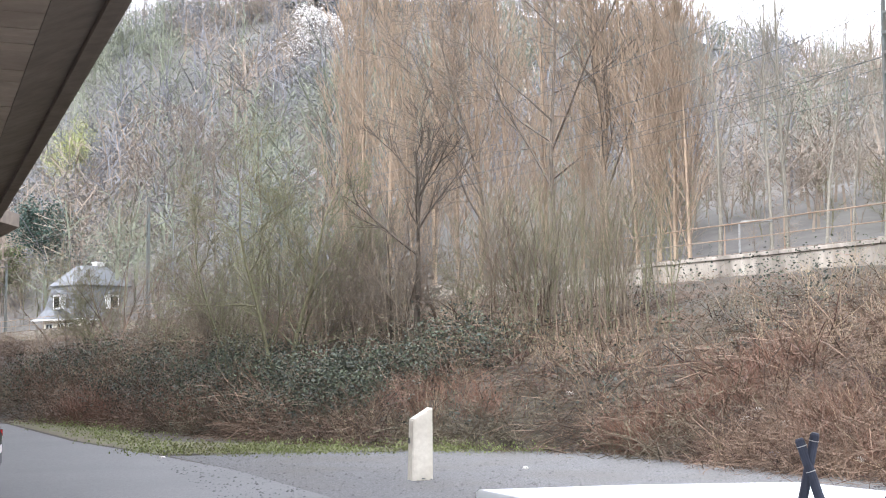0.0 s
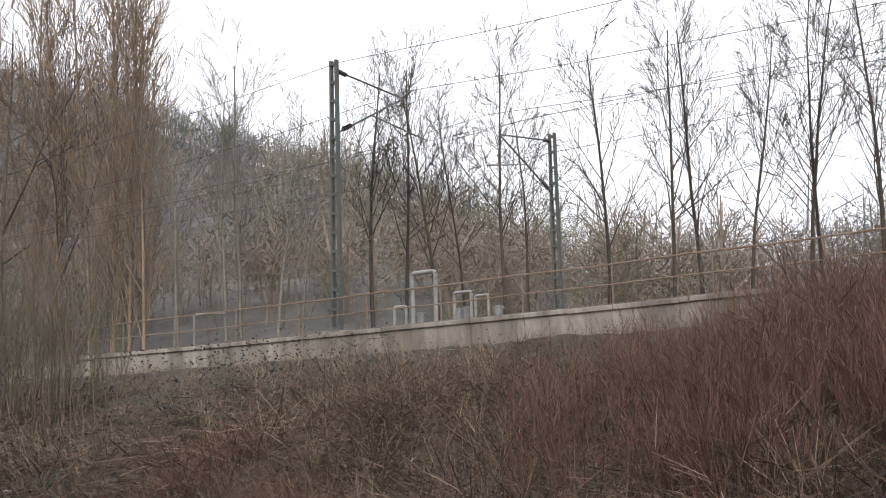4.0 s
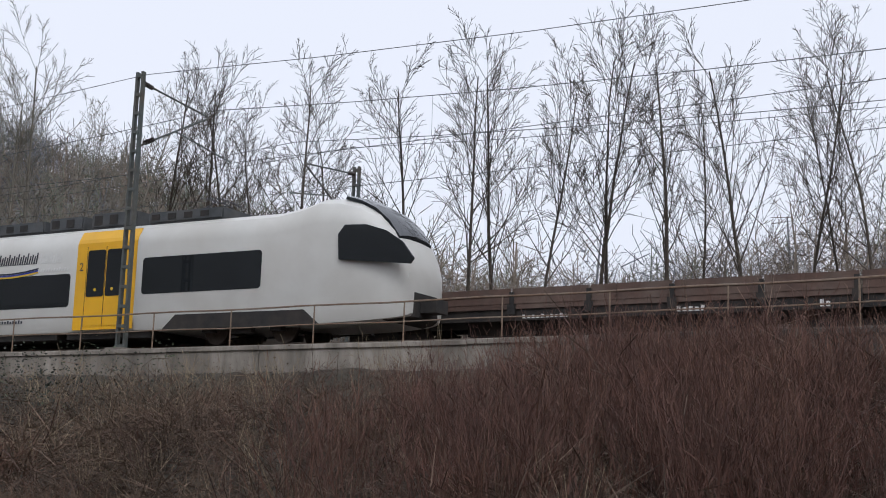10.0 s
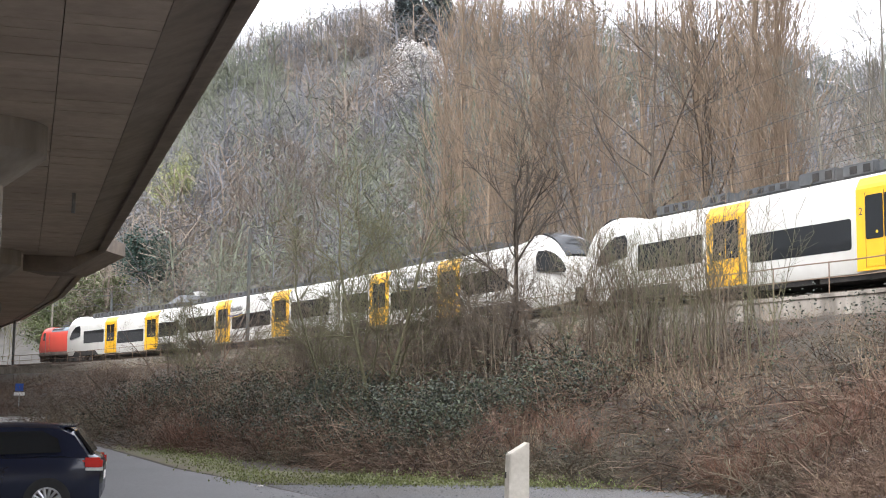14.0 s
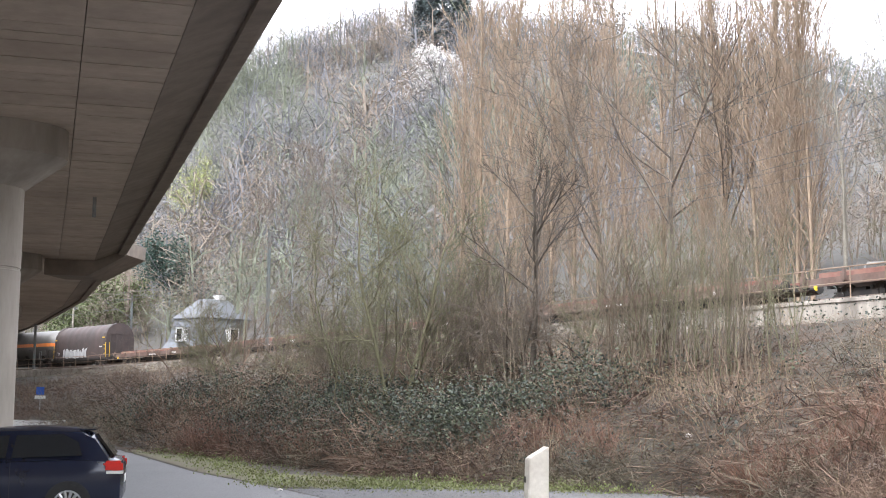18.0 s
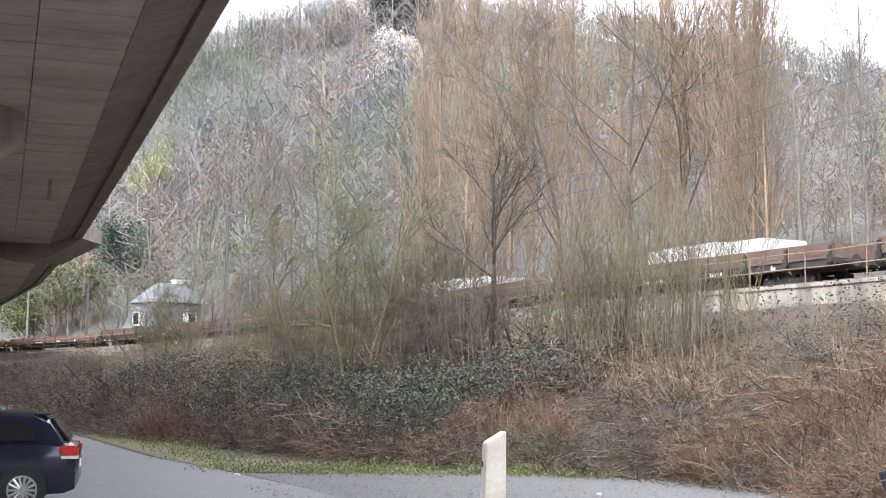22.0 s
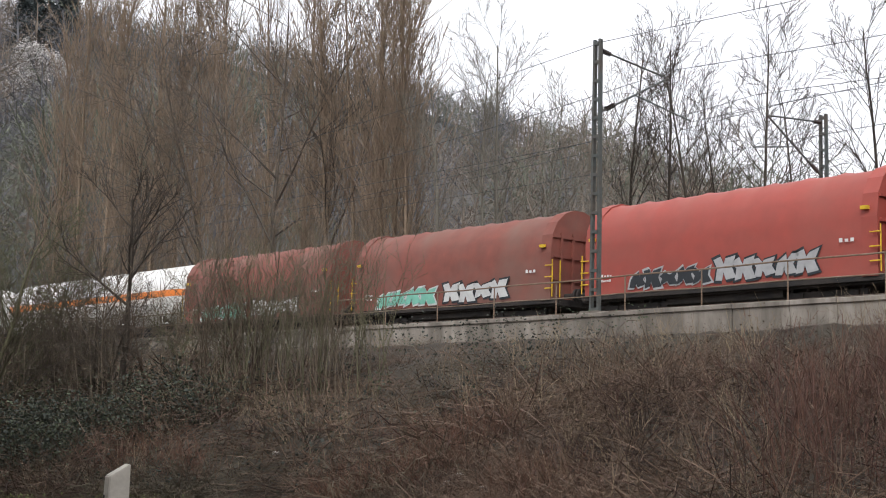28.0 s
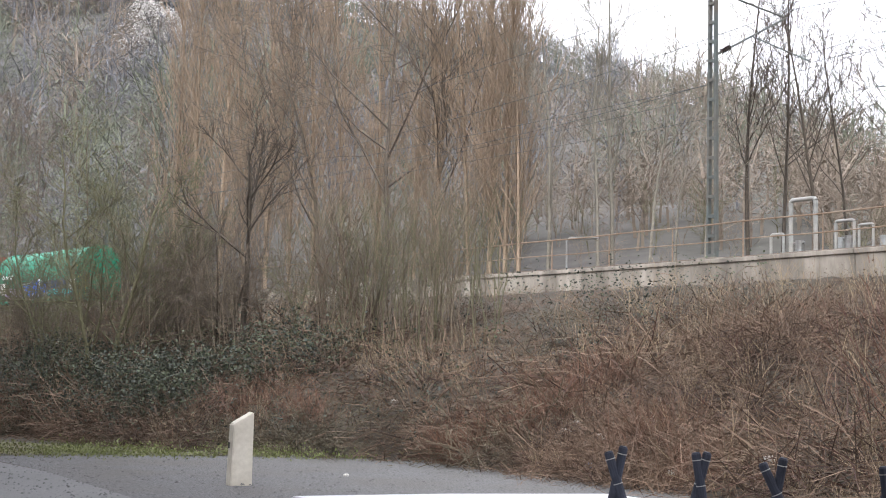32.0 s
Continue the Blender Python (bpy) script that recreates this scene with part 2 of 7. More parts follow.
def land(x, y):
    """The height of the ground."""
    s, l = plan(x, y)
    r = math.hypot(x, y)
    az = math.degrees(math.atan2(-x, y))
    foot = table(FOOT, s)
    if abs(s) > 320 or l < foot or r > 2000:
        near = 0.0
    elif l < 34:
        near = (4.42 - fall(s)) * min(1.0, (l - foot) / (WALL - foot)) ** 0.85
        near += 0.12 * noise.noise((x * 0.5, y * 0.5, 0)) * min(1, (l - foot)) * min(1, max(0, WALL + 1 - l))
    else:
        near = 4.42 - fall(s) + (RAIL - 0.42 - 4.42) * min(1, (l - 34) / 1.5)
    if l > 40 and y > -250 and abs(s) < 320:
        crest, e = table(CREST, az), table(RIDGE, az)
        top = EYE + crest * math.tan(radians(e))
        r0 = r - (l - 40) / max(0.25, 1.0)
        f = (r - r0) / max(20.0, crest - r0)
        if f < 1:
            near += (top - near) * (0.35 * f + 0.65 * f ** 0.9)
        else:
            near = top - (r - crest) * 0.05
        near += min(3.0, (l - 40) * 0.08) * noise.noise((x * 0.03, y * 0.03, 2))
    # an unseen slope across the valley behind the viewer, added to dim window reflections
    across = min(abs(az - 135), abs(az + 225))
    if r > 140 and across < 100:
        near += ease((r - 140) / 420) * ease((100 - across) / 20) * (118 + 14 * noise.noise((x * 0.004, y * 0.004, 5)))
    return max(near, -3.0)


def build_ground():
    rs = [0.0] + [0.6 + 0.55 * i for i in range(84)]
    while rs[-1] < 3600:
        rs.append(rs[-1] + max(2.4, (rs[-1] - 440) * 0.06) if rs[-1] < 460 else rs[-1] * 1.06)
    azs = list(np.arange(-112, 40, 0.7)) + list(np.arange(40, 248, 4.0))
    verts, faces = [(0, 0, 0)], []
    for a in azs:
        for r in rs[1:]:
            p = bearing(a, r)
            verts.append((p.x, p.y, land(p.x, p.y)))
    n, m = len(rs) - 1, len(azs)
    for i in range(m):
        j = (i + 1) % m
        faces.append((0, 1 + j * n, 1 + i * n))
        for k in range(n - 1):
            faces.append((1 + i * n + k, 1 + j * n + k, 1 + j * n + k + 1, 1 + i * n + k + 1))
    faces = [f[::-1] for f in faces]
    me = bpy.data.meshes.new("ground")
    me.from_pydata(verts, [], faces)
    me.materials.append(SOIL)
    me.materials.append(HILL_FLOOR)
    me.polygons.foreach_set("use_smooth", [True] * len(me.polygons))
    me.polygons.foreach_set("material_index", [1 if plan(verts[f[0]][0], verts[f[0]][1])[1] > 42 or math.hypot(verts[f[0]][0], verts[f[0]][1]) > 150 else 0 for f in faces])
    tagged(new("ground", me), "brown leaf-littered ground rising into wooded hills", "ground", kind="structure")


build_ground()


def sheet(name, pts, z, material, label, category, thick=0.03):
    bm = bmesh.new()
    vs = [bm.verts.new((x, y, z)) for x, y in pts]
    f = bm.faces.new(vs)
    if f.normal.z < 0:
        f.normal_flip()
    bmesh.ops.triangulate(bm, faces=bm.faces)
    bmesh.ops.subdivide_edges(bm, edges=bm.edges, cuts=2, use_grid_fill=True)
    return tagged(part(name, bm, material), label, category, kind="structure")


# road along the foot of the bank, the gravelled lot and the grass verge
sheet("road", [(-40, 60), (-26, 67), (-15.6, 44.5), (-9.5, 33), (-6.3, 28.2), (-4.0, 24.5), (-1, 18), (2, 8), (2, -30), (-9, -30), (-9, 10), (-14, 28), (-22, 44)], 0.012, ASPHALT, "grey asphalt road", "road")
sheet("lot", [(-6.0, 28.0), (-3, 28.7), (2.8, 28.9), (5.5, 26.6), (8, 22.5), (9.5, 14), (9.5, -20), (2.02, -20), (2.02, 8), (-0.98, 18), (-3.98, 24.5)], 0.008, GRAVEL, "dark grey gravel lot", "lot")
sheet("verge", [(-26.2, 67.2), (-15.5, 44.6), (-9.4, 33.1), (-6.2, 28.25), (-3, 28.8), (2.9, 29.0), (3.0, 30.2), (-3, 30.6), (-7.5, 33), (-14.5, 48), (-24, 70)], 0.016, GRASS, "thin strip of mossy green grass", "verge")

# ---- the railway ----
S0, S1 = -75, 190


def ribbon(name, la, lb, za, zb, material, label, category, step=2.0, s0=S0, s1=S1, kind="structure"):
    """A bar of rectangular section that follows the arc."""
    bm = bmesh.new()
    secs = []
    k = int((s1 - s0) / step)
    for i in range(k + 1):
        s = s0 + (s1 - s0) * i / k
        secs.append([spot(s, la, za), spot(s, lb, za), spot(s, lb, zb), spot(s, la, zb)])
    loft(bm, secs)
    return tagged(part(name, bm, material), label, category, kind=kind)


ribbon("ballast_bed", WALL + 0.75, 36.5, RAIL - 1.3, RAIL - 0.2, BALLAST, "stony ballast under both tracks", "ballast")
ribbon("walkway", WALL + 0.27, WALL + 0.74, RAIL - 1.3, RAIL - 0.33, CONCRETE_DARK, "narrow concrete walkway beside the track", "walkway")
for lc in (L1, L2):
    track = tagged(new("track"), "railway track with rusty rails on sleepers", "railway track", "tracks", "structure")
    for off in (-0.753, 0.753):
        bm = bmesh.new()
        prof = [(-0.075, -0.172), (0.075, -0.172), (0.075, -0.16), (0.012, -0.13), (0.012, -0.045), (0.036, -0.035), (0.036, 0), (-0.036, 0), (-0.036, -0.035), (-0.012, -0.045), (-0.012, -0.13), (-0.075, -0.16)]
        secs = []
        for i in range(134):
            s = S0 + (S1 - S0) * i / 133
            secs.append([spot(s, lc + off + a, RAIL + b) for a, b in prof])
        loft(bm, secs)
        part("rail", bm, RAILSTEEL, track)


def build_sleepers():
    bm = soft_box(-0.13, 0.13, -1.25, 1.25, -0.2, 0.0, 0.02)
    me = bpy.data.meshes.new("sleeper")
    bm.to_mesh(me)
    bm.free()
    me.materials.append(UNDER)
    tracks = [o for o in scene.objects if o.name.startswith("track")]
    for tr, lc in zip(tracks, (L1, L2)):
        for i in range(130):
            ob = new("sleeper", me)
            ob.parent = tr
            ob.matrix_basis = along(-25 + i * 0.65, lc, RAIL - 0.172)


def build_wall():
    """The retaining wall: cast panels about three metres long, with a coping, each a part."""
    wall = tagged(new("retaining_wall"), "low stained concrete retaining wall of cast panels", "wall", kind="structure")
    random.seed(4)
    for i in range(68):
        s = -14.2 + i * 3.0
        a, b = s + 0.008, s + 2.992
        top = RAIL - 0.31 + random.uniform(-0.012, 0.012)
        deep = random.uniform(-0.012, 0.012)
        for name, z0, z1, e in (("panel", 3.6 if s < 112 else 1.6, top - 0.12, 0.0), ("coping", top - 0.12, top, 0.045)):
            bm = bmesh.new()
            loft(bm, [[spot(q, WALL + deep - e, z0), spot(q, WALL + 0.25, z0), spot(q, WALL + 0.25, z1), spot(q, WALL + deep - e, z1)] for q in (a, (a + b) / 2, b)])
            bmesh.ops.bevel(bm, geom=list(bm.edges), offset=0.012, segments=1, affect="EDGES")
            # panels short of s = 12 take the darker concrete
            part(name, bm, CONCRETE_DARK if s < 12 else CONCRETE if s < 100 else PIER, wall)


build_wall()


def build_railing():
    """Two handrails on posts at the wall's edge."""
    rail = tagged(new("railing"), "rusty two-bar steel railing on thin posts", "railing", kind="structure")
    top = EYE + 3.912
    for z in (top, top - 0.47):
        bm = bmesh.new()
        n = 5
        r = 0.023 if z == top else 0.018
        secs = []
        for i in range(160):
            s = -14 + 204 * i / 159
            sag = 0.012 * math.sin(i * 1.7)
            secs.append([spot(s, WALL + 0.15 + r * math.cos(k * math.tau / n), z + sag + r * math.sin(k * math.tau / n)) for k in range(n)])
        loft(bm, secs)
        part("handrail", bm, RUSTY_RAIL, rail)
    bm = bmesh.new()
    rod(bm, (0, 0, -1.05), (0, 0, 0.0), 0.02, n=6)
    box(bm, -0.07, 0.07, -0.06, 0.06, -1.0, -0.97)
    first = part("post", bm, RUSTY_RAIL, rail)
    first.matrix_basis = along(-13.8, WALL + 0.15, top)
    for i in range(1, 78):
        p = new("post", first.data)
        p.parent = rail
        p.matrix_basis = along(-13.8 + i * 2.62, WALL + 0.15, top)


build_railing()


def lattice_mast(s, l, z0, z1, side, name="catenary_mast"):
    """Two channel legs tied by plates, with a bracket of tubes and insulators toward the tracks (side: +1 outward, -1 inward)."""
    mast = thing(name, along(s, l, z0), "grey-green steel lattice catenary mast beside the track", "catenary mast", "catenary masts")
    h = z1 - z0
    for sx in (-1, 1):
        bm = bmesh.new()
        w0, w1 = 0.14, 0.10
        loft(bm, [[(sx * w - 0.035, -0.06, z), (sx * w + 0.035, -0.06, z), (sx * w + 0.035, 0.06, z), (sx * w - 0.035, 0.06, z)] for w, z in ((w0, 0), (w1, h))])
        part("leg", bm, MAST, mast)
    k = int(h / 0.55)
    for i in range(k + 1):
        z = 0.12 + i * (h - 0.24) / k
        w = 0.14 + (0.10 - 0.14) * z / h
        bm = bmesh.new()
        box(bm, -w, w, -0.075, -0.062, z - 0.04, z + 0.04)
        box(bm, -w, w, 0.062, 0.075, z - 0.04, z + 0.04)
        part("tie_plate", bm, MAST, mast)
    bm = soft_box(-0.35, 0.35, -0.3, 0.3, -0.5, 0.06, 0.03)
    part("footing", bm, CONCRETE, mast)
    d = side
    reach = 3.0
    for name2, a, b, r in (("top_tube", (0, d * 0.1, h - 0.28), (0, d * reach, h - 0.55), 0.028), ("stay_tube", (0, d * 0.1, h - 2.1), (0, d * reach, h - 0.55), 0.032),
                           ("registration_arm", (0, d * 1.55, h - 1.32), (0.15, d * (reach + 0.9), h - 1.72), 0.024)):
        bm = bmesh.new()
        rod(bm, a, b, r, n=6)
        part(name2, bm, MAST, mast)
    for a, b in (((0, d * 0.12, h - 0.28), (0, d * 0.55, h - 0.33)), ((0, d * 0.3, h - 1.98), (0, d * 0.72, h - 1.75))):
        bm = bmesh.new()
        va, vb = Vector(a), Vector(b)
        for i in range(5):
            p = va.lerp(vb, 0.15 + 0.17 * i)
            q = va.lerp(vb, 0.15 + 0.17 * i + 0.09)
            rod(bm, p, q, 0.075, 0.045, n=10)
        rod(bm, va, vb, 0.03, n=6)
        part("insulator", bm, PORCELAIN, mast)
    return mast


TOP = 12.85
lattice_mast(26.75, WALL + 0.3, RAIL - 0.3, TOP, 1)
lattice_mast(26.15, L2 + 3.1, RAIL - 0.3, TOP - 0.55, -1)
lattice_mast(84.7, WALL + 0.3, RAIL - 0.3, TOP + 0.1, 1)
lattice_mast(85.5, L2 + 3.1, RAIL - 0.3, TOP - 0.4, -1)
lattice_mast(129.5, WALL + 0.3, RAIL - 0.3, TOP - 0.9, 1)
lattice_mast(131, L2 + 3.1, RAIL - 0.3, TOP - 0.4, -1)
lattice_mast(-34, L2 + 3.1, RAIL - 0.3, TOP - 0.4, -1)


def wire(name, pts, r, material=WIRE, label="thin overhead wire of the railway", category="wire", group="overhead wires"):
    bm = bmesh.new()
    n = 4
    secs = []
    for i, p in enumerate(pts):
        t = (Vector(pts[min(i + 1, len(pts) - 1)]) - Vector(pts[max(i - 1, 0)])).normalized()
        q = t.to_track_quat("Z", "Y")
        secs.append([Vector(p) + q @ Vector((r * math.cos(k * math.tau / n), r * math.sin(k * math.tau / n), 0)) for k in range(n)])
    loft(bm, secs)
    return tagged(part(name, bm, material), label, category, group)


SUPPORTS = [-95, -34, 26.5, 85, 130, 190]
for lc in (L1, L2):
    for contact in (True, False):
        pts = []
        for a, b in zip(SUPPORTS, SUPPORTS[1:]):
            for i in range(12):
                f = i / 12
                s = a + (b - a) * f
                z = RAIL + 5.5 if contact else RAIL + 7.1 - 4 * 1.1 * f * (1 - f)
                pts.append(spot(s, lc + (0.25 if contact else 0.0) * math.sin(s * 0.05), z))
        wire("contact_wire" if contact else "catenary_wire", pts, 0.010 if contact else 0.011)
    for a, b in zip(SUPPORTS[1:], SUPPORTS[2:-1]):
        for i in range(1, 8):
            f = i / 8
            s = a + (b - a) * f
            wire("dropper", [spot(s, lc, RAIL + 5.5), spot(s, lc, RAIL + 7.1 - 4 * 1.1 * f * (1 - f))], 0.005, label="thin dropper wire of the overhead line")
for k, (l, z) in enumerate(((WALL + 0.3, TOP - 0.1), (L2 + 3.1, TOP + 0.15))):
    pts = []
    for a, b in zip(SUPPORTS, SUPPORTS[1:]):
        for i in range(10):
            f = i / 10
            pts.append(spot(a + (b - a) * f, l, z - 4 * 0.9 * f * (1 - f)))
    wire("feeder_wire", pts, 0.010)

# ---- the road bridge overhead ----
BRIDGE = [(16, -30), (3.55, 0), (-4.3, 18.9), (-12.0, 37.6), (-19.9, 56.6), (-33, 86), (-48, 115.5), (-66, 148)]


def deck_point(i, off, z):
    a = Vector(BRIDGE[max(i - 1, 0)])
    b = Vector(BRIDGE[min(i + 1, len(BRIDGE) - 1)])
    t = (b - a).normalized()
    left = Vector((-t.y, t.x))
    p = Vector(BRIDGE[i]) + left * off
    return Vector((p.x, p.y, z))


def build_bridge():
    bridge = tagged(new("road_bridge"), "concrete road bridge with a board-marked soffit on round piers", "bridge", kind="structure")
    zs = 8.0
    for name, prof, material in (("edge_beam", [(0, zs + 0.02), (0.28, zs - 0.02), (0.28, zs + 0.25), (0.0, zs + 0.75), (-0.1, zs + 0.75), (-0.1, zs + 0.05)], DECK_DARK),
                                 ("cantilever", [(0.282, zs + 0.1), (1.28, zs - 0.32), (1.28, zs + 0.4), (0.282, zs + 0.45)], DECK_DARK),
                                 ("deck_slab", [(0.0, zs + 0.76), (14.5, zs + 0.76), (14.5, zs + 1.0), (0.0, zs + 1.0)], DECK_DARK),
                                 ("parapet", [(0.05, zs + 1.0), (0.25, zs + 1.0), (0.25, zs + 1.9), (0.05, zs + 1.9)], CONCRETE)):
        bm = bmesh.new()
        loft(bm, [[deck_point(i, o, z) for o, z in prof] for i in range(len(BRIDGE))])
        part(name, bm, material, bridge)
    # soffit boards between the girders, laid across
    rnd = random.Random(7)
    total = 0.0
    for i in range(len(BRIDGE) - 1):
        a, b = Vector(BRIDGE[i]), Vector(BRIDGE[i + 1])
        length = (b - a).length
        near = i in (1, 2, 3)
        w = 0.55 if near else length / 6
        k = max(1, int(length / w))
        for j in range(k):
            f0, f1 = j / k + 0.006 / length, (j + 1) / k - 0.006 / length
            for o0, o1 in ((1.285, 2.78), (2.795, 5.6), (5.615, 8.5), (8.515, 11.4), (11.415, 14.4)):
                if not near and o0 > 1.5:
                    continue
                if not near:
                    o1 = 14.4
                z = zs - 0.30 + rnd.uniform(-0.008, 0.008)
                bm = bmesh.new()
                def pt(f, o, zz):
                    return deck_point(i, o, zz).lerp(deck_point(i + 1, o, zz), f)
                loft(bm, [[pt(f, o0, z), pt(f, o1, z), pt(f, o1, z + 0.3), pt(f, o0, z + 0.3)] for f in (f0, f1)])
                part("soffit_board", bm, DECK, bridge)
    # piers with flared heads
    for (az, r, rad) in ((25.42, 30.0, 1.05), (24.6, 58.0, 1.05), (24.6, 95.0, 1.05)):
        c = bearing(az, r)
        bm = bmesh.new()
        secs = []
        for z, q, ex in ((-0.3, rad, 0), (4.6, rad, 0), (4.62, rad - 0.02, 0), (4.66, rad - 0.02, 0), (4.68, rad, 0), (6.4, rad, 0), (6.42, rad + 0.02, 0), (7.0, rad + 0.62, 0.25), (7.05, rad + 0.66, 0.28), (7.72, rad + 0.66, 0.28)):
            secs.append([(c.x + (q + ex * abs(math.cos(a)) ** 0.7) * math.cos(a), c.y + q * math.sin(a), z) for a in [k * math.tau / 32 for k in range(32)]])
        loft(bm, secs)
        smooth(part("pier", bm, PIER, bridge))
    # crosshead at the deck joint
    bm = bmesh.new()
    loft(bm, [[deck_point(4, o, z) + Vector((0, dy, 0)) for o, z in ((-0.5, zs + 0.0), (-0.5, zs + 0.6), (3, zs + 0.6), (3, zs - 1.0), (1.2, zs - 1.0))] for dy in (-1.0, 1.5)])
    part("crosshead", bm, DECK_DARK, bridge)
    bm = bmesh.new()
    p = deck_point(3, 2.0, 0)
    rod(bm, (p.x, p.y, zs - 0.9), (p.x, p.y, zs - 0.2), 0.06)
    part("drain_pipe", bm, STEEL, bridge)


build_bridge()

# ---- plants ----
import functools

BARK = mat("grey_brown_bark", (0.14, 0.112, 0.085), (0.075, 0.06, 0.046), 8, 0.9, bump=0.3, rand=0.25)
BARK_FORK = mat("dark_brown_bark", (0.078, 0.061, 0.045), (0.04, 0.031, 0.023), 8, 0.9, bump=0.3, rand=0.2)
BARK_SAPLING = mat("grey_tan_sapling_bark", (0.19, 0.15, 0.105), (0.11, 0.085, 0.06), 6, 0.9, bump=0.2, rand=0.3)
BARK_PALE = mat("pale_lichen_bark", (0.235, 0.213, 0.172), (0.14, 0.124, 0.098), 6, 0.9, bump=0.3, rand=0.2)
BARK_WARM = mat("warm_poplar_twigs", (0.32, 0.238, 0.165), (0.185, 0.137, 0.096), 5, 0.9, bump=0.2, rand=0.25)
BARK_GREEN = mat("green_lichen_twigs", (0.155, 0.145, 0.08), (0.085, 0.078, 0.045), 6, 0.9, bump=0.2, rand=0.25)
# distance haze is tinted into the far woods' grey: pale and bluish
BARK_HILL = mat("far_hazy_grey_twigs", (0.182, 0.182, 0.196), (0.12, 0.12, 0.132), 0.13, 0.95, bump=0, rand=0.14, obj=False)
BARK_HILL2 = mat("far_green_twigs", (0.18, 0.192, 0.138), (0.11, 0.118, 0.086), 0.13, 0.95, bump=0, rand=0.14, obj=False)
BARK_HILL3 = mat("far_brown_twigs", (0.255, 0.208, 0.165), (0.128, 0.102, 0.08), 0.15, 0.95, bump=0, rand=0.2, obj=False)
CANE = mat("red_brown_canes", (0.115, 0.054, 0.038), (0.045, 0.022, 0.017), 1.2, 0.8, bump=0, rand=0.55, obj=False)
CANE_PALE = mat("bleached_canes", (0.185, 0.096, 0.062), (0.09, 0.047, 0.031), 1.2, 0.8, bump=0, rand=0.45, obj=False)
BRAMBLE = mat("dry_brown_brambles", (0.155, 0.104, 0.07), (0.04, 0.027, 0.019), 1.0, 0.9, bump=0, rand=0.6, obj=False)
BRAMBLE_PALE = mat("bleached_brambles", (0.215, 0.145, 0.1), (0.09, 0.06, 0.042), 1.0, 0.9, bump=0, rand=0.4, obj=False)
BRAMBLE_GREY = mat("grey_olive_brambles", (0.15, 0.125, 0.08), (0.055, 0.045, 0.03), 1.0, 0.9, bump=0, rand=0.5, obj=False)
STRAW = mat("straw_stalks", (0.34, 0.265, 0.17), (0.19, 0.14, 0.09), 1.5, 0.9, bump=0, rand=0.3, obj=False)
LEAF_GLOSS = mat("glossy_bramble_leaves", (0.07, 0.084, 0.046), (0.028, 0.036, 0.02), 2.0, 0.7, bump=0, rand=0.55, obj=False)
LEAF_DARK = mat("evergreen_leaves", (0.04, 0.046, 0.034), (0.014, 0.018, 0.012), 2.0, 0.65, bump=0, rand=0.5, obj=False)
# spruce green with distance haze mixed in as a bluish grey
LEAF_SPRUCE = mat("hazy_blue_green_spruce", (0.06, 0.075, 0.075), (0.035, 0.045, 0.046), 0.5, 0.8, bump=0, rand=0.3, obj=False)
LEAF_IVY = mat("ivy_leaves", (0.03, 0.062, 0.045), (0.016, 0.034, 0.025), 1.0, 0.6, bump=0, rand=0.4, obj=False)
LEAF_GREEN = mat("fresh_green_leaves", (0.10, 0.12, 0.04), (0.07, 0.085, 0.03), 2.0, 0.6, bump=0, rand=0.4, obj=False)
LEAF_GRASS = mat("grass_blades", (0.15, 0.19, 0.05), (0.125, 0.12, 0.05), 0.5, 0.6, bump=0, rand=0.3, obj=False)
LEAF_YELLOW = mat("yellow_green_buds", (0.30, 0.32, 0.10), (0.21, 0.23, 0.07), 2.0, 0.6, bump=0, rand=0.3, obj=False)
LEAF_BROWN = mat("dead_leaves", (0.12, 0.075, 0.045), (0.06, 0.037, 0.023), 2.0, 0.8, bump=0, rand=0.5, obj=False)
BLOSSOM = mat("white_blossom", (0.72, 0.70, 0.67), (0.6, 0.57, 0.54), 2.0, 0.7, bump=0, rand=0.12, obj=False)


def unit(v):
    n = math.sqrt(v[0] ** 2 + v[1] ** 2 + v[2] ** 2) or 1.0
    return (v[0] / n, v[1] / n, v[2] / n)


def bend(d, ang, rnd):
    """A direction at ang degrees from d, on a random side."""
    ax = unit((rnd.gauss(0, 1), rnd.gauss(0, 1), rnd.gauss(0, 1)))
    k = d[0] * ax[0] + d[1] * ax[1] + d[2] * ax[2]
    side = unit((ax[0] - k * d[0], ax[1] - k * d[1], ax[2] - k * d[2]))
    c, s = math.cos(radians(ang)), math.sin(radians(ang))
    return (d[0] * c + side[0] * s, d[1] * c + side[1] * s, d[2] * c + side[2] * s)


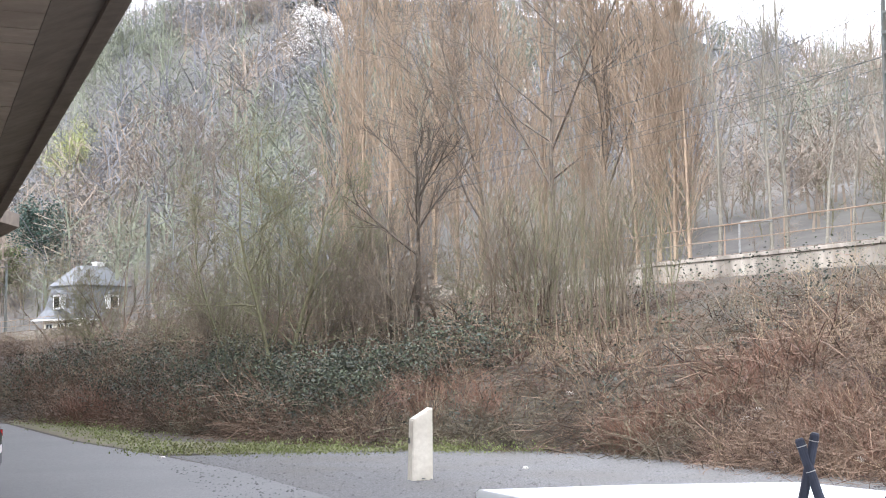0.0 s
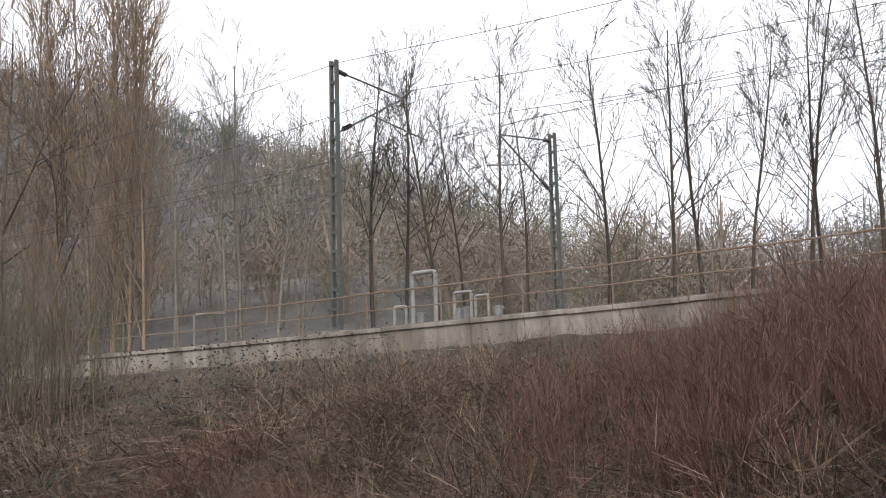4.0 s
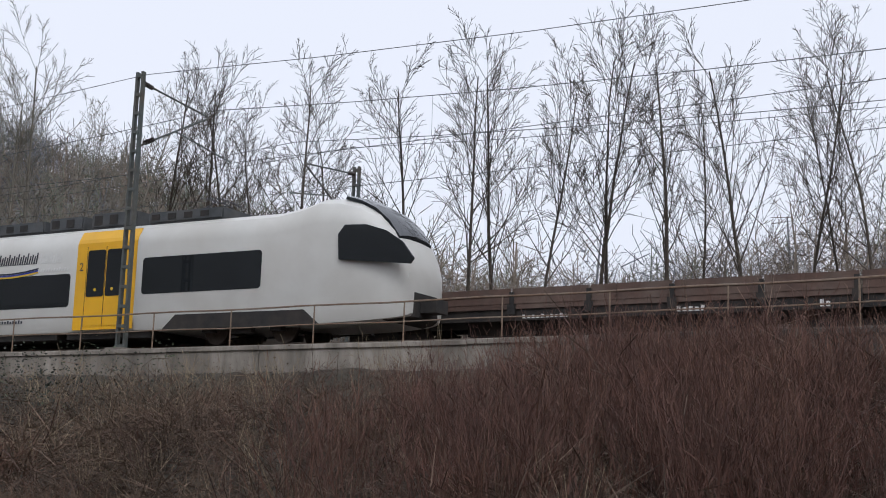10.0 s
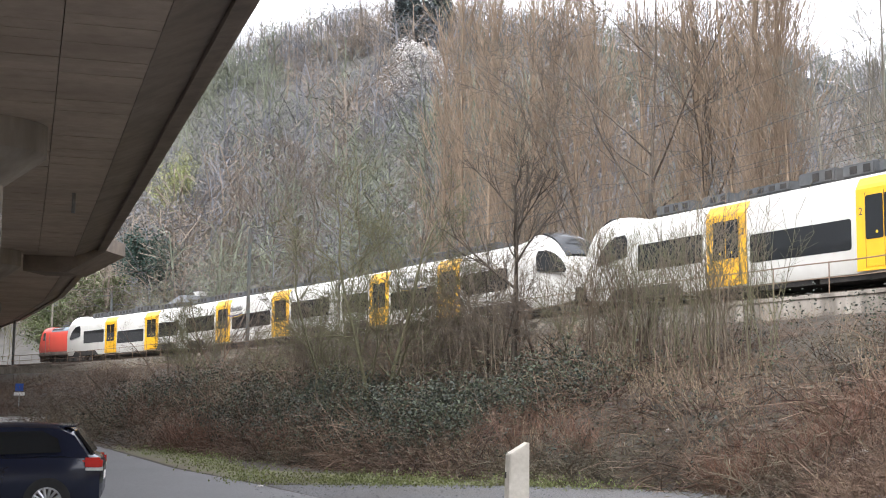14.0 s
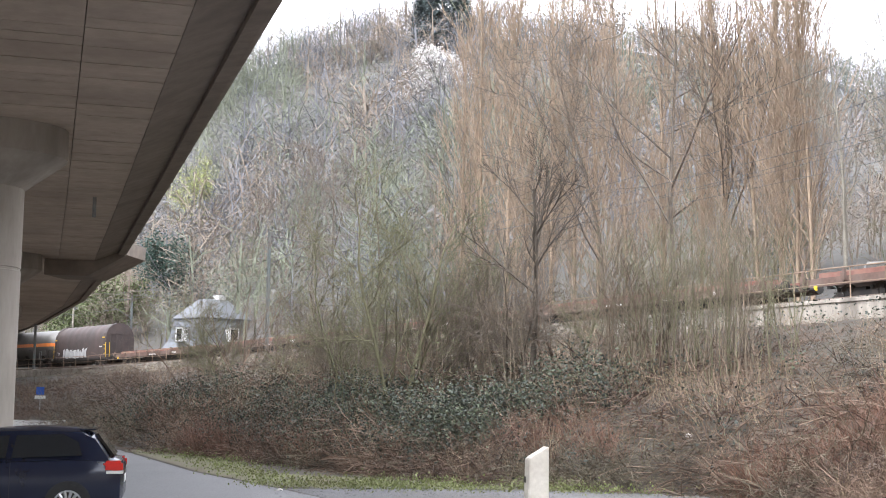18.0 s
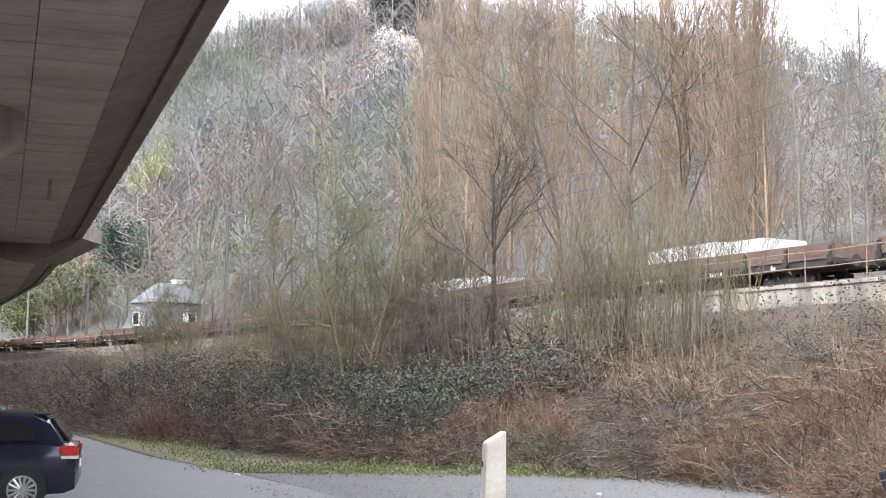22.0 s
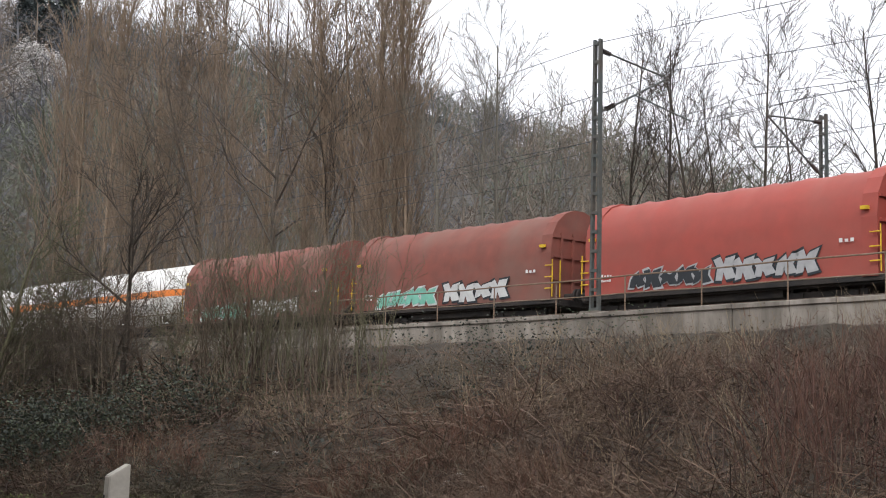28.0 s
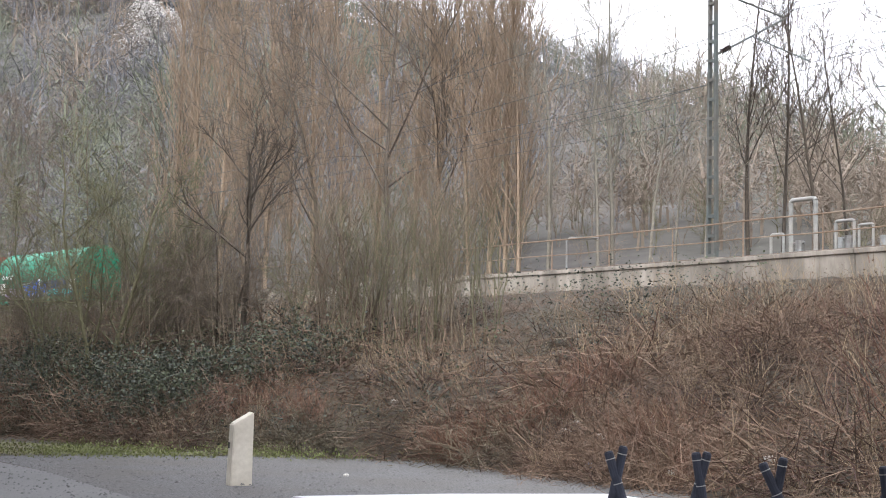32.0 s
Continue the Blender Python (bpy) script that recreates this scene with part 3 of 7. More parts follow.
def branch(segs, tips, p, d, length, r, level, rnd, spec):
    """Grows one limb and what springs from it. spec: a row for each level: pieces, children, angle, length share, start, lift, wobble."""
    rows, thick = spec
    pieces, kids, ang, share, start, lift, wob = rows[level]
    pts = [p]
    dirs = [d]
    for i in range(pieces):
        d = unit((d[0] + rnd.gauss(0, wob), d[1] + rnd.gauss(0, wob), d[2] + rnd.gauss(0, wob) + lift))
        q = (p[0] + d[0] * length / pieces, p[1] + d[1] * length / pieces, p[2] + d[2] * length / pieces)
        r1 = r * (1 - 0.75 * (i + 1) / pieces)
        r0 = r * (1 - 0.75 * i / pieces)
        segs.append((*p, *q, r0, r1))
        p = q
        pts.append(p)
        dirs.append(d)
    if level + 1 < len(rows):
        for k in range(kids):
            f = start + (1 - start) * (k + rnd.random()) / kids
            i = min(pieces - 1, int(f * pieces))
            g = f * pieces - i
            a, b = pts[i], pts[i + 1]
            q = tuple(a[j] + (b[j] - a[j]) * g for j in range(3))
            branch(segs, tips, q, bend(dirs[i + 1], ang * rnd.uniform(0.65, 1.3), rnd), length * share * (1.15 - 0.6 * f) * rnd.uniform(0.75, 1.2), max(0.004, r * (1 - 0.72 * f) * thick), level + 1, rnd, spec)
    else:
        tips.append(p)


SPECS = {
    # pieces, children, angle, length share, start, lift, wobble
    "poplar": [(9, 64, 24, 0.25, 0.07, 0.02, 0.015), (3, 10, 26, 0.45, 0.12, 0.16, 0.07), (2, 0, 0, 0, 0, 0.14, 0.08)],
    "slender": [(8, 18, 37, 0.37, 0.34, 0.015, 0.035), (5, 8, 32, 0.40, 0.2, 0.07, 0.08), (2, 4, 32, 0.5, 0.2, 0.05, 0.09), (2, 0, 0, 0, 0, 0.04, 0.1)],
    "fork": [(7, 9, 44, 0.46, 0.50, 0.0, 0.035), (5, 8, 34, 0.50, 0.25, 0.12, 0.11), (3, 6, 28, 0.55, 0.2, 0.16, 0.09), (2, 0, 0, 0, 0, 0.12, 0.09)],
    "twiggy": [(7, 18, 46, 0.46, 0.14, 0.02, 0.10), (5, 8, 40, 0.42, 0.12, 0.06, 0.14), (3, 4, 38, 0.5, 0.15, 0.04, 0.16), (2, 0, 0, 0, 0, 0.02, 0.14)],
    "spread": [(5, 13, 48, 0.55, 0.26, 0.0, 0.08), (4, 9, 42, 0.45, 0.2, 0.05, 0.11), (2, 5, 40, 0.55, 0.25, 0.04, 0.12), (2, 0, 0, 0, 0, 0.03, 0.12)],
    "hill": [(3, 5, 44, 0.5, 0.3, 0.0, 0.06), (2, 2, 42, 0.55, 0.25, 0.05, 0.12), (1, 0, 0, 0, 0, 0, 0.1)],
    "brush": [(6, 16, 50, 0.5, 0.2, 0.0, 0.12), (4, 9, 44, 0.5, 0.15, 0.04, 0.16), (3, 5, 40, 0.5, 0.2, 0.02, 0.18), (1, 0, 0, 0, 0, 0.03, 0.12)],
    "thicket": [(4, 10, 44, 0.5, 0.16, 0.0, 0.08), (3, 8, 40, 0.5, 0.2, 0.06, 0.12), (2, 0, 0, 0, 0, 0.03, 0.12)],
    "bush": [(4, 7, 40, 0.5, 0.2, 0.02, 0.10), (3, 5, 40, 0.5, 0.2, 0.03, 0.14), (2, 2, 38, 0.5, 0.3, 0.0, 0.15), (1, 0, 0, 0, 0, 0.0, 0.12)],
    "stem": [(4, 6, 34, 0.34, 0.3, 0.03, 0.07), (2, 3, 34, 0.5, 0.3, 0.05, 0.12), (2, 0, 0, 0, 0, 0.0, 0.12)],
    "tall_cane": [(4, 4, 24, 0.30, 0.35, 0.01, 0.07), (2, 1, 26, 0.5, 0.3, 0.04, 0.10), (1, 0, 0, 0, 0, 0.0, 0.1)],
    "cane": [(2, 1, 30, 0.4, 0.3, -0.05, 0.16), (1, 0, 0, 0, 0, 0.0, 0.1)],
    "arch": [(3, 1, 45, 0.4, 0.3, -0.33, 0.2), (1, 0, 0, 0, 0, -0.2, 0.15)],
}


THICK = {"poplar": 0.26, "slender": 0.40, "fork": 0.66, "twiggy": 0.45}       # a limb's share of its parent's thickness


def grow(kind, h, r, seed, stems=1, splay=0.0, base=0.0):
    rnd = random.Random(seed)
    segs, tips = [], []
    for k in range(stems):
        a = rnd.uniform(0, math.tau)
        t = radians(splay * math.sqrt(rnd.random()))
        d = (math.sin(t) * math.cos(a), math.sin(t) * math.sin(a), math.cos(t))
        o = (base * rnd.uniform(-1, 1), base * rnd.uniform(-1, 1), -0.15)
        branch(segs, tips, o, d, h * rnd.uniform(0.75, 1.1) if stems > 1 else h, r * rnd.uniform(0.7, 1.2), 0, rnd, (SPECS[kind], THICK.get(kind, 0.55)))
    return np.array(segs), np.array(tips)


def prisms(segs, least=0.0):
    """Three-sided bars for the limbs: vertices and quads."""
    a, b = segs[:, 0:3], segs[:, 3:6]
    ra, rb = np.maximum(segs[:, 6], least), np.maximum(segs[:, 7], least * 0.8)
    t = b - a
    t /= np.linalg.norm(t, axis=1)[:, None] + 1e-9
    up = np.where(np.abs(t[:, 2:3]) > 0.9, np.array([[1.0, 0, 0]]), np.array([[0, 0, 1.0]]))
    u = np.cross(t, up)
    u /= np.linalg.norm(u, axis=1)[:, None] + 1e-9
    v = np.cross(t, u)
    vs = []
    for p, r in ((a, ra), (b, rb)):
        for k in range(3):
            c, s = math.cos(k * math.tau / 3), math.sin(k * math.tau / 3)
            vs.append(p + (u * c + v * s) * r[:, None])
    verts = np.stack(vs, 1).reshape(-1, 3)
    base = np.arange(len(segs))[:, None] * 6
    quads = np.concatenate([base + np.array([[k, (k + 1) % 3, 3 + (k + 1) % 3, 3 + k]]) for k in range(3)], 0)
    return verts, quads


def ribbons(segs, least, seed):
    """Thin flattened stems, each turned its own way: vertices and quads."""
    rng = np.random.default_rng(seed)
    a, b = segs[:, 0:3], segs[:, 3:6]
    t = b - a
    t /= np.linalg.norm(t, axis=1)[:, None] + 1e-9
    u = np.cross(t, rng.normal(0, 1, (len(segs), 3)))
    u /= np.linalg.norm(u, axis=1)[:, None] + 1e-9
    ra, rb = np.maximum(segs[:, 6], least)[:, None], np.maximum(segs[:, 7], least * 0.7)[:, None]
    verts = np.stack([a - u * ra, a + u * ra, b + u * rb, b - u * rb], 1).reshape(-1, 3)
    return verts, np.arange(len(segs))[:, None] * 4 + np.array([[0, 1, 2, 3]])


def far_crown(seed, n=330, h=10.0):
    """A bare tree of the far woods: trunk, limbs and many sprays of twigs."""
    v, q = ribbons(grow("hill", h, 0.17, seed)[0], 0.035, seed)
    rng = np.random.default_rng(seed)
    d = rng.normal(0, 1, (n, 3))
    d /= np.linalg.norm(d, axis=1)[:, None]
    wide = rng.uniform(0.3, 0.42)
    c = np.array([0, 0, 0.6 * h]) + d * np.array([wide, wide, 0.38]) * h * rng.uniform(0.25, 1, (n, 1)) ** 0.4
    clump = c[rng.integers(0, n // 9, n)]                # sprays gather at the limbs' ends
    c = clump + (c - clump) * rng.uniform(0.12, 0.5, (n, 1))
    face = (c - np.array([0, 0, 0.45 * h])) / h * 3 + rng.normal(0, 0.45, (n, 3))
    out = np.cross(face, rng.normal(0, 1, (n, 3)))
    out /= np.linalg.norm(out, axis=1)[:, None]
    side = np.cross(out, face)
    side /= np.linalg.norm(side, axis=1)[:, None]
    ln, w = h * rng.uniform(0.035, 0.085, (n, 1)), h * rng.uniform(0.0016, 0.0036, (n, 1))
    vs = np.stack([c - out * ln * 0.5, c + side * w, c + out * ln * 0.5, c - side * w], 1).reshape(-1, 3)
    return np.concatenate([v, vs]), np.concatenate([q, np.arange(n)[:, None] * 4 + np.array([[0, 1, 2, 3]]) + len(v)])


def leaves(points, size, per, spread, rnd, droop=0.3):
    """Small folded leaves round the points."""
    n = len(points) * per
    c = np.repeat(points, per, 0) + rnd.normal(0, spread, (n, 3))
    d = rnd.normal(0, 1, (n, 3))
    d[:, 2] = d[:, 2] * 0.5 - droop
    d /= np.linalg.norm(d, axis=1)[:, None]
    s = np.cross(d, rnd.normal(0, 1, (n, 3)))
    s /= np.linalg.norm(s, axis=1)[:, None] + 1e-9
    w = np.cross(d, s)
    z = (size * rnd.uniform(0.6, 1.3, n))[:, None]
    vs = np.stack([c, c + d * z * 0.5 + s * z * 0.32 + w * z * 0.1, c + d * z, c + d * z * 0.5 - s * z * 0.32 + w * z * 0.1], 1).reshape(-1, 3)
    quads = np.arange(n)[:, None] * 4 + np.array([[0, 1, 2, 3]])
    return vs, quads


def mesh_of(name, verts, quads, material):
    me = bpy.data.meshes.new(name)
    nv, nq = len(verts), len(quads)
    me.vertices.add(nv)
    me.vertices.foreach_set("co", np.asarray(verts, np.float32).ravel())
    me.loops.add(nq * 4)
    me.loops.foreach_set("vertex_index", np.asarray(quads, np.int32).ravel())
    me.polygons.add(nq)
    me.polygons.foreach_set("loop_start", np.arange(0, nq * 4, 4, dtype=np.int32))
    me.update(calc_edges=True)
    me.materials.append(material)
    return me


def many(name, variants, places, material, label, category, kind="stuff"):
    """Joins copies of the variants (vertices, quads) at places (x, y, z, turn, scale, stretch, which)."""
    vs, qs, off = [], [], 0
    for x, y, z, turn, sc, st, which in places:
        v, q = variants[which % len(variants)]
        c, s = math.cos(turn), math.sin(turn)
        m = np.array([[c * sc, -s * sc, 0], [s * sc, c * sc, 0], [0, 0, sc * st]])
        vs.append(v @ m.T + np.array([x, y, z]))
        qs.append(q + off)
        off += len(v)
    ob = new(name, mesh_of(name, np.concatenate(vs), np.concatenate(qs), material))
    return tagged(ob, label, category, kind=kind)


TREE_MESH = {}


def tree(kind, az, r, h, variant, material, label, trunk=0.011, stems=1, splay=0, base=0.0, least=0.006, name="bare_tree", group="", leaf=None, turn=0.0, z=None):
    """A tree of its own: trunk and limbs, and a crown of twigs (and leaves)."""
    key = (kind, variant, material.name, stems, least)
    if key not in TREE_MESH:
        segs, tips = grow(kind, 10.0, 10.0 * trunk, 100 + variant, stems, splay, base * 10 / h)
        big = segs[:, 6] > 10 * trunk * 0.16
        made = []
        for sel, nm in ((big, "trunk"), (~big, "crown")):
            if sel.any():
                v, q = prisms(segs[sel], least)
                made.append((nm, mesh_of(nm, v, q, material)))
        TREE_MESH[key] = (made, tips)
    made, tips = TREE_MESH[key]
    p = bearing(az, r)
    while 24.6 < plan(p.x, p.y)[1] < 41.2:          # keep clear of the tracks
        r, h = r + 1.0, h * (r + 1.0) / r
        p = bearing(az, r)
    zz = land(p.x, p.y) if z is None else z
    ob = thing(name, Matrix.LocRotScale((p.x, p.y, zz - 0.05), Euler((0, 0, turn)), (h / 10, h / 10, h / 10)), label, "tree" if "tree" in name else "shrub", group)
    for nm, me in made:
        c = new(nm, me)
        c.parent = ob
    if leaf:
        material2, size, per, spread = leaf
        k2 = key + ("leaf", material2.name, per)
        if k2 not in TREE_MESH:
            v, q = leaves(tips, size * 10 / h, per, spread * 10 / h, np.random.default_rng(variant))
            TREE_MESH[k2] = mesh_of("foliage", v, q, material2)
        c = new("foliage", TREE_MESH[k2])
        c.parent = ob
    return ob


@functools.lru_cache(None)
def slope_line(az):
    """Distances up the hillside in one direction, and how high each stands over the eye's level, never falling."""
    crest, a, r0 = table(CREST, az), radians(az), 36.0
    while plan(-r0 * math.sin(a), r0 * math.cos(a))[1] < (50 if az < 2 else 42) and r0 < crest * 0.8:
        r0 += 2
    rs = np.linspace(r0, crest * 1.01, 44)
    es = [math.atan2(land(-r * math.sin(a), r * math.cos(a)) - EYE, r) for r in rs]
    return rs, np.maximum.accumulate(es) + np.arange(44) * 1e-6


def up_slope(az, deg):
    """How far off the hillside stands deg degrees high in one direction."""
    rs, es = slope_line(round(az))
    return float(np.interp(radians(deg), es, rs))


def plant_trees():
    rnd = random.Random(21)
    # tall poplars behind the line
    for i, (az, r, h) in enumerate(((4.6, 80, 21), (3.7, 78, 25), (2.7, 77, 26), (1.6, 79, 24), (0.6, 78, 27), (-0.4, 76, 24), (-1.4, 74, 26), (-2.7, 72, 25), (-4.2, 72, 24), (-5.9, 66, 24), (-7.0, 66, 21), (-8.3, 63, 25), (-9.2, 64, 26), (-9.9, 62, 27), (-10.5, 63, 25))):
        tree("poplar", az, r, h * 0.94, i % 4, BARK_WARM, "tall bare poplar with upright warm-brown twigs behind the railway", 0.0065, least=0.0075, name="poplar_tree", group="poplars behind the railway", turn=rnd.uniform(0, 6.28))
    for i, (az, r, h) in enumerate(((-4.9, 62, 17), (-6.6, 60, 15), (-1.9, 64, 14), (6.2, 70, 13), (8.5, 108, 15), (10.2, 118, 16), (12.6, 130, 15), (14.2, 150, 16))):
        tree("spread", az, r, h, i % 4, BARK, "bare spreading tree with dark limbs behind the railway", 0.009, least=0.009, group="bare trees behind the railway", turn=rnd.uniform(0, 6.28))
    # slender trees along the far side of the tracks
    for i, (az, h) in enumerate(((-11.8, 12), (-14.0, 12), (-14.7, 13), (-16.2, 11), (-17.3, 9), (-18.6, 12), (-20.5, 13), (-21.9, 13), (-23.4, 12), (-24.6, 11), (-26.4, 14.5), (-27.3, 12), (-30.8, 13.5), (-33.7, 14.5), (-35.0, 14), (-36.9, 14), (-39.4, 15), (-40.0, 14.5), (-42.5, 14.5), (-44.0, 12), (-46.0, 14), (-48.4, 14.5), (-50.0, 12), (-51.3, 13.5), (-53.2, 9))):
        a = radians(az)
        r = 30.0
        while plan(-r * math.sin(a), r * math.cos(a))[1] < 41.5 + 2.0 * ((i * 37) % 5) / 4:
            r += 0.5
        tree("slender", az, r, h * r / 50 * 0.88, i % 6, BARK_PALE if i < 6 else BARK_FORK, "slender bare tree beside the railway", 0.0095, least=0.008, group="slender trees beside the railway", turn=rnd.uniform(0, 6.28))
    # bushier trees before the right-hand hill
    for i, (az, r, h) in enumerate(((-58.8, 52, 8.5), (-60.2, 54, 8), (-62.6, 55, 10), (-64.5, 60, 9), (-67, 56, 9), (-71.0, 50, 11), (-74, 60, 11), (-77.5, 56, 12), (-80, 62, 14), (-83, 54, 12), (-86, 58, 13), (-89.5, 52, 13), (-92, 60, 14), (-95, 47, 15), (-98, 55, 14), (-56.5, 60, 8), (-54.5, 65, 7), (-47, 75, 8), (-43.5, 80, 8), (-40.5, 80, 7), (-38, 85, 7))):
        tree("spread", az, r, h * 0.68, i % 5, BARK if i % 3 else BARK_PALE, "bare spreading tree at the foot of the hill", 0.012, least=0.009, group="trees at the foot of the hill", turn=rnd.uniform(0, 6.28))
    for i, (az, r, h) in enumerate(((-71.0, 44, 7.2), (-76.6, 43, 5.2), (-78.4, 43, 5.6), (-87.3, 43.5, 6.2), (-87.3, 100, 9), (-78, 95, 8), (-92.5, 80, 8), (-84.6, 90, 7), (-96, 70, 7))):
        tree("spread", az, r, h, 7, BARK, "blackthorn in white blossom beside the railway", 0.012, least=0.007, name="blossoming_tree", group="blossoming trees", leaf=(BLOSSOM, 0.07, 4, 0.12), turn=i * 1.3)
    # trees and shrubs on the bank, before the tracks
    tree("fork", 1.55, 37.0, 6.2, 9, BARK_FORK, "bare forked tree with upswept shoots on the railway bank", 0.020, least=0.011)
    tree("twiggy", 7.3, 37.5, 6.6, 20, BARK_GREEN, "broad bare shrub with green lichen on its twigs", 0.012, stems=2, splay=9, base=0.2, name="bank_shrub", group="shrubs on the bank", least=0.012, leaf=(LEAF_GREEN, 0.045, 2, 0.08))
    for i, (az, r, h) in enumerate(((5.2, 39, 5.4), (8.9, 42, 5.8), (3.6, 39, 5.0))):
        tree("twiggy", az, r, h, 21 + i % 2, BARK_GREEN if i < 2 else BARK, "bare shrub with arching lichen-green twigs", 0.009, stems=2, splay=18, base=0.4, name="bank_shrub", group="shrubs on the bank", least=0.013, turn=i * 1.1)
    for i, (az, r, h) in enumerate(((9.8, 44, 4.6), (10.8, 47, 3.4), (11.9, 50, 2.8), (13.2, 54, 3.0), (14.6, 58, 4.4), (15.8, 63, 4.2), (2.0, 37.5, 4.2), (4.4, 38.5, 4.6), (-1.6, 37, 3.8), (6.1, 38, 4.2))):
        tree("brush", az, r, h, 46 + i % 3, BARK_GREEN if i % 3 else BARK, "dense twiggy bare shrub on the railway bank", 0.011, stems=2, splay=24, base=0.5, name="bank_shrub", group="shrubs on the bank", least=0.013, turn=i * 1.3)
    spots = [(12.5, 52, 3.4), (11.2, 49, 3.2), (10.2, 47, 4.0), (2.6, 39, 4.6), (0.2, 38, 4.2), (-1.0, 38, 4.0), (-2.2, 37, 3.4), (-3.4, 36.5, 4.0), (-4.4, 36.0, 3.8), (4.3, 40, 4.0), (14, 56, 5), (15.5, 60, 5), (16.5, 66, 4), (9.6, 44, 3.6), (6.2, 38, 3.2)]
    for i, (az, r, h) in enumerate(spots):
        tree("bush", az, r, h, 24 + i % 3, BARK if i % 2 else BRAMBLE, "tangled bare shrub on the railway bank", 0.009, stems=5, splay=34, base=0.6, name="bank_shrub", group="shrubs on the bank", least=0.005, turn=i * 0.9)
    for i, (az, r, h) in enumerate(((-5.2, 35.0, 4.2), (-6.2, 34.4, 4.6), (-7.3, 34.0, 4.8), (-8.1, 33.4, 4.0), (-6.8, 33.2, 3.6), (-2.9, 36, 4.4), (-4.2, 35.4, 4.2), (-1.4, 36, 3.8), (-3.6, 34.6, 3.4), (-5.7, 33.6, 3.4), (3.0, 37, 4.6), (4.6, 37.5, 4.4), (8.8, 40, 4.2), (10.4, 43, 4.0), (6.0, 38.4, 4.2))):
        tree("stem", az, r, h, 26 + i % 3, BARK_SAPLING if i % 3 else BARK_GREEN, "clump of straight saplings on the railway bank", 0.0042, stems=14, splay=11, base=1.1, name="bank_shrub", group="saplings on the bank", least=0.013, turn=i * 0.9)
    for i, (az, r, h) in enumerate(((-71.6, 22.5, 4.2), (-68.5, 22.8, 3.0), (-86.5, 22, 2.6), (-92.5, 21.5, 3.6), (-79, 23, 2.4), (-57.5, 22, 3.0))):
        tree("stem", az, r, h, 28 + i % 2, BARK if i % 2 else BRAMBLE, "thin bare sapling clump at the wall's foot", 0.006, stems=6, splay=22, base=0.3, name="bank_shrub", group="saplings by the wall", least=0.005, turn=i * 1.7)
    # leafing and evergreen trees by the house and on the slopes
    for az, r, h, v, m2, size, per, lab in ((17.5, 150, 9.5, 31, LEAF_IVY, 0.3, 12, "dark ivy-covered tree beside the house"), (16.6, up_slope(16.6, 5.8), 10, 32, LEAF_YELLOW, 0.22, 9, "tree with yellow-green spring leaves on the slope"), (19.5, 160, 6.5, 33, LEAF_GREEN, 0.28, 9, "fresh green shrub below the slope"), (21.0, 155, 6, 33, LEAF_GREEN, 0.28, 9, "fresh green shrub below the slope"), (18.4, 158, 5.5, 33, LEAF_GREEN, 0.28, 9, "fresh green shrub below the slope"), (-83.5, up_slope(-83.5, 15.5), 9, 32, LEAF_YELLOW, 0.2, 6, "tree with yellow-green spring leaves on the slope")):
        tree("spread", az, r, h, v, BARK, lab, 0.012, least=0.02, name="leafing_tree", leaf=(m2, size, per, 0.7))
    for az, r, h in ((5.7, up_slope(5.7, 11.9), 10), (5.0, up_slope(5, 12.3), 8)):
        tree("spread", az, r, h, 34, BARK, "large cherry in white blossom on the slope", 0.012, least=0.03, name="blossoming_tree", leaf=(BLOSSOM, 0.26, 6, 0.5))


plant_trees()


def conifer(az, r, h, w, seed):
    p = bearing(az, r)
    ob = thing("conifer_tree", pose(p.x, p.y, land(p.x, p.y) - 0.5), "tall dark conifer on the hilltop", "tree", "conifers on the hilltop")
    bm = bmesh.new()
    rod(bm, (0, 0, 0), (0, 0, h), 0.35, 0.05, n=7)
    part("trunk", bm, BARK, ob)
    rng = np.random.default_rng(seed)
    pts = []
    for k in range(420):
        f = rng.random() ** 0.8
        rr = w * (1 - f) ** 0.8 * rng.uniform(0.4, 1.0)
        a = rng.uniform(0, math.tau)
        pts.append((rr * math.cos(a), rr * math.sin(a), h * (0.06 + 0.94 * f) - 0.25 * rr))
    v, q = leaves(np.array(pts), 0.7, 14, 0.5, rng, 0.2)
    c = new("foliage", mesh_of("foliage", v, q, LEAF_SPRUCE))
    c.parent = ob


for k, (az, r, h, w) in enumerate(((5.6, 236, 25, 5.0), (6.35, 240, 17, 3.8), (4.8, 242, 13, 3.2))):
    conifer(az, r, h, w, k)


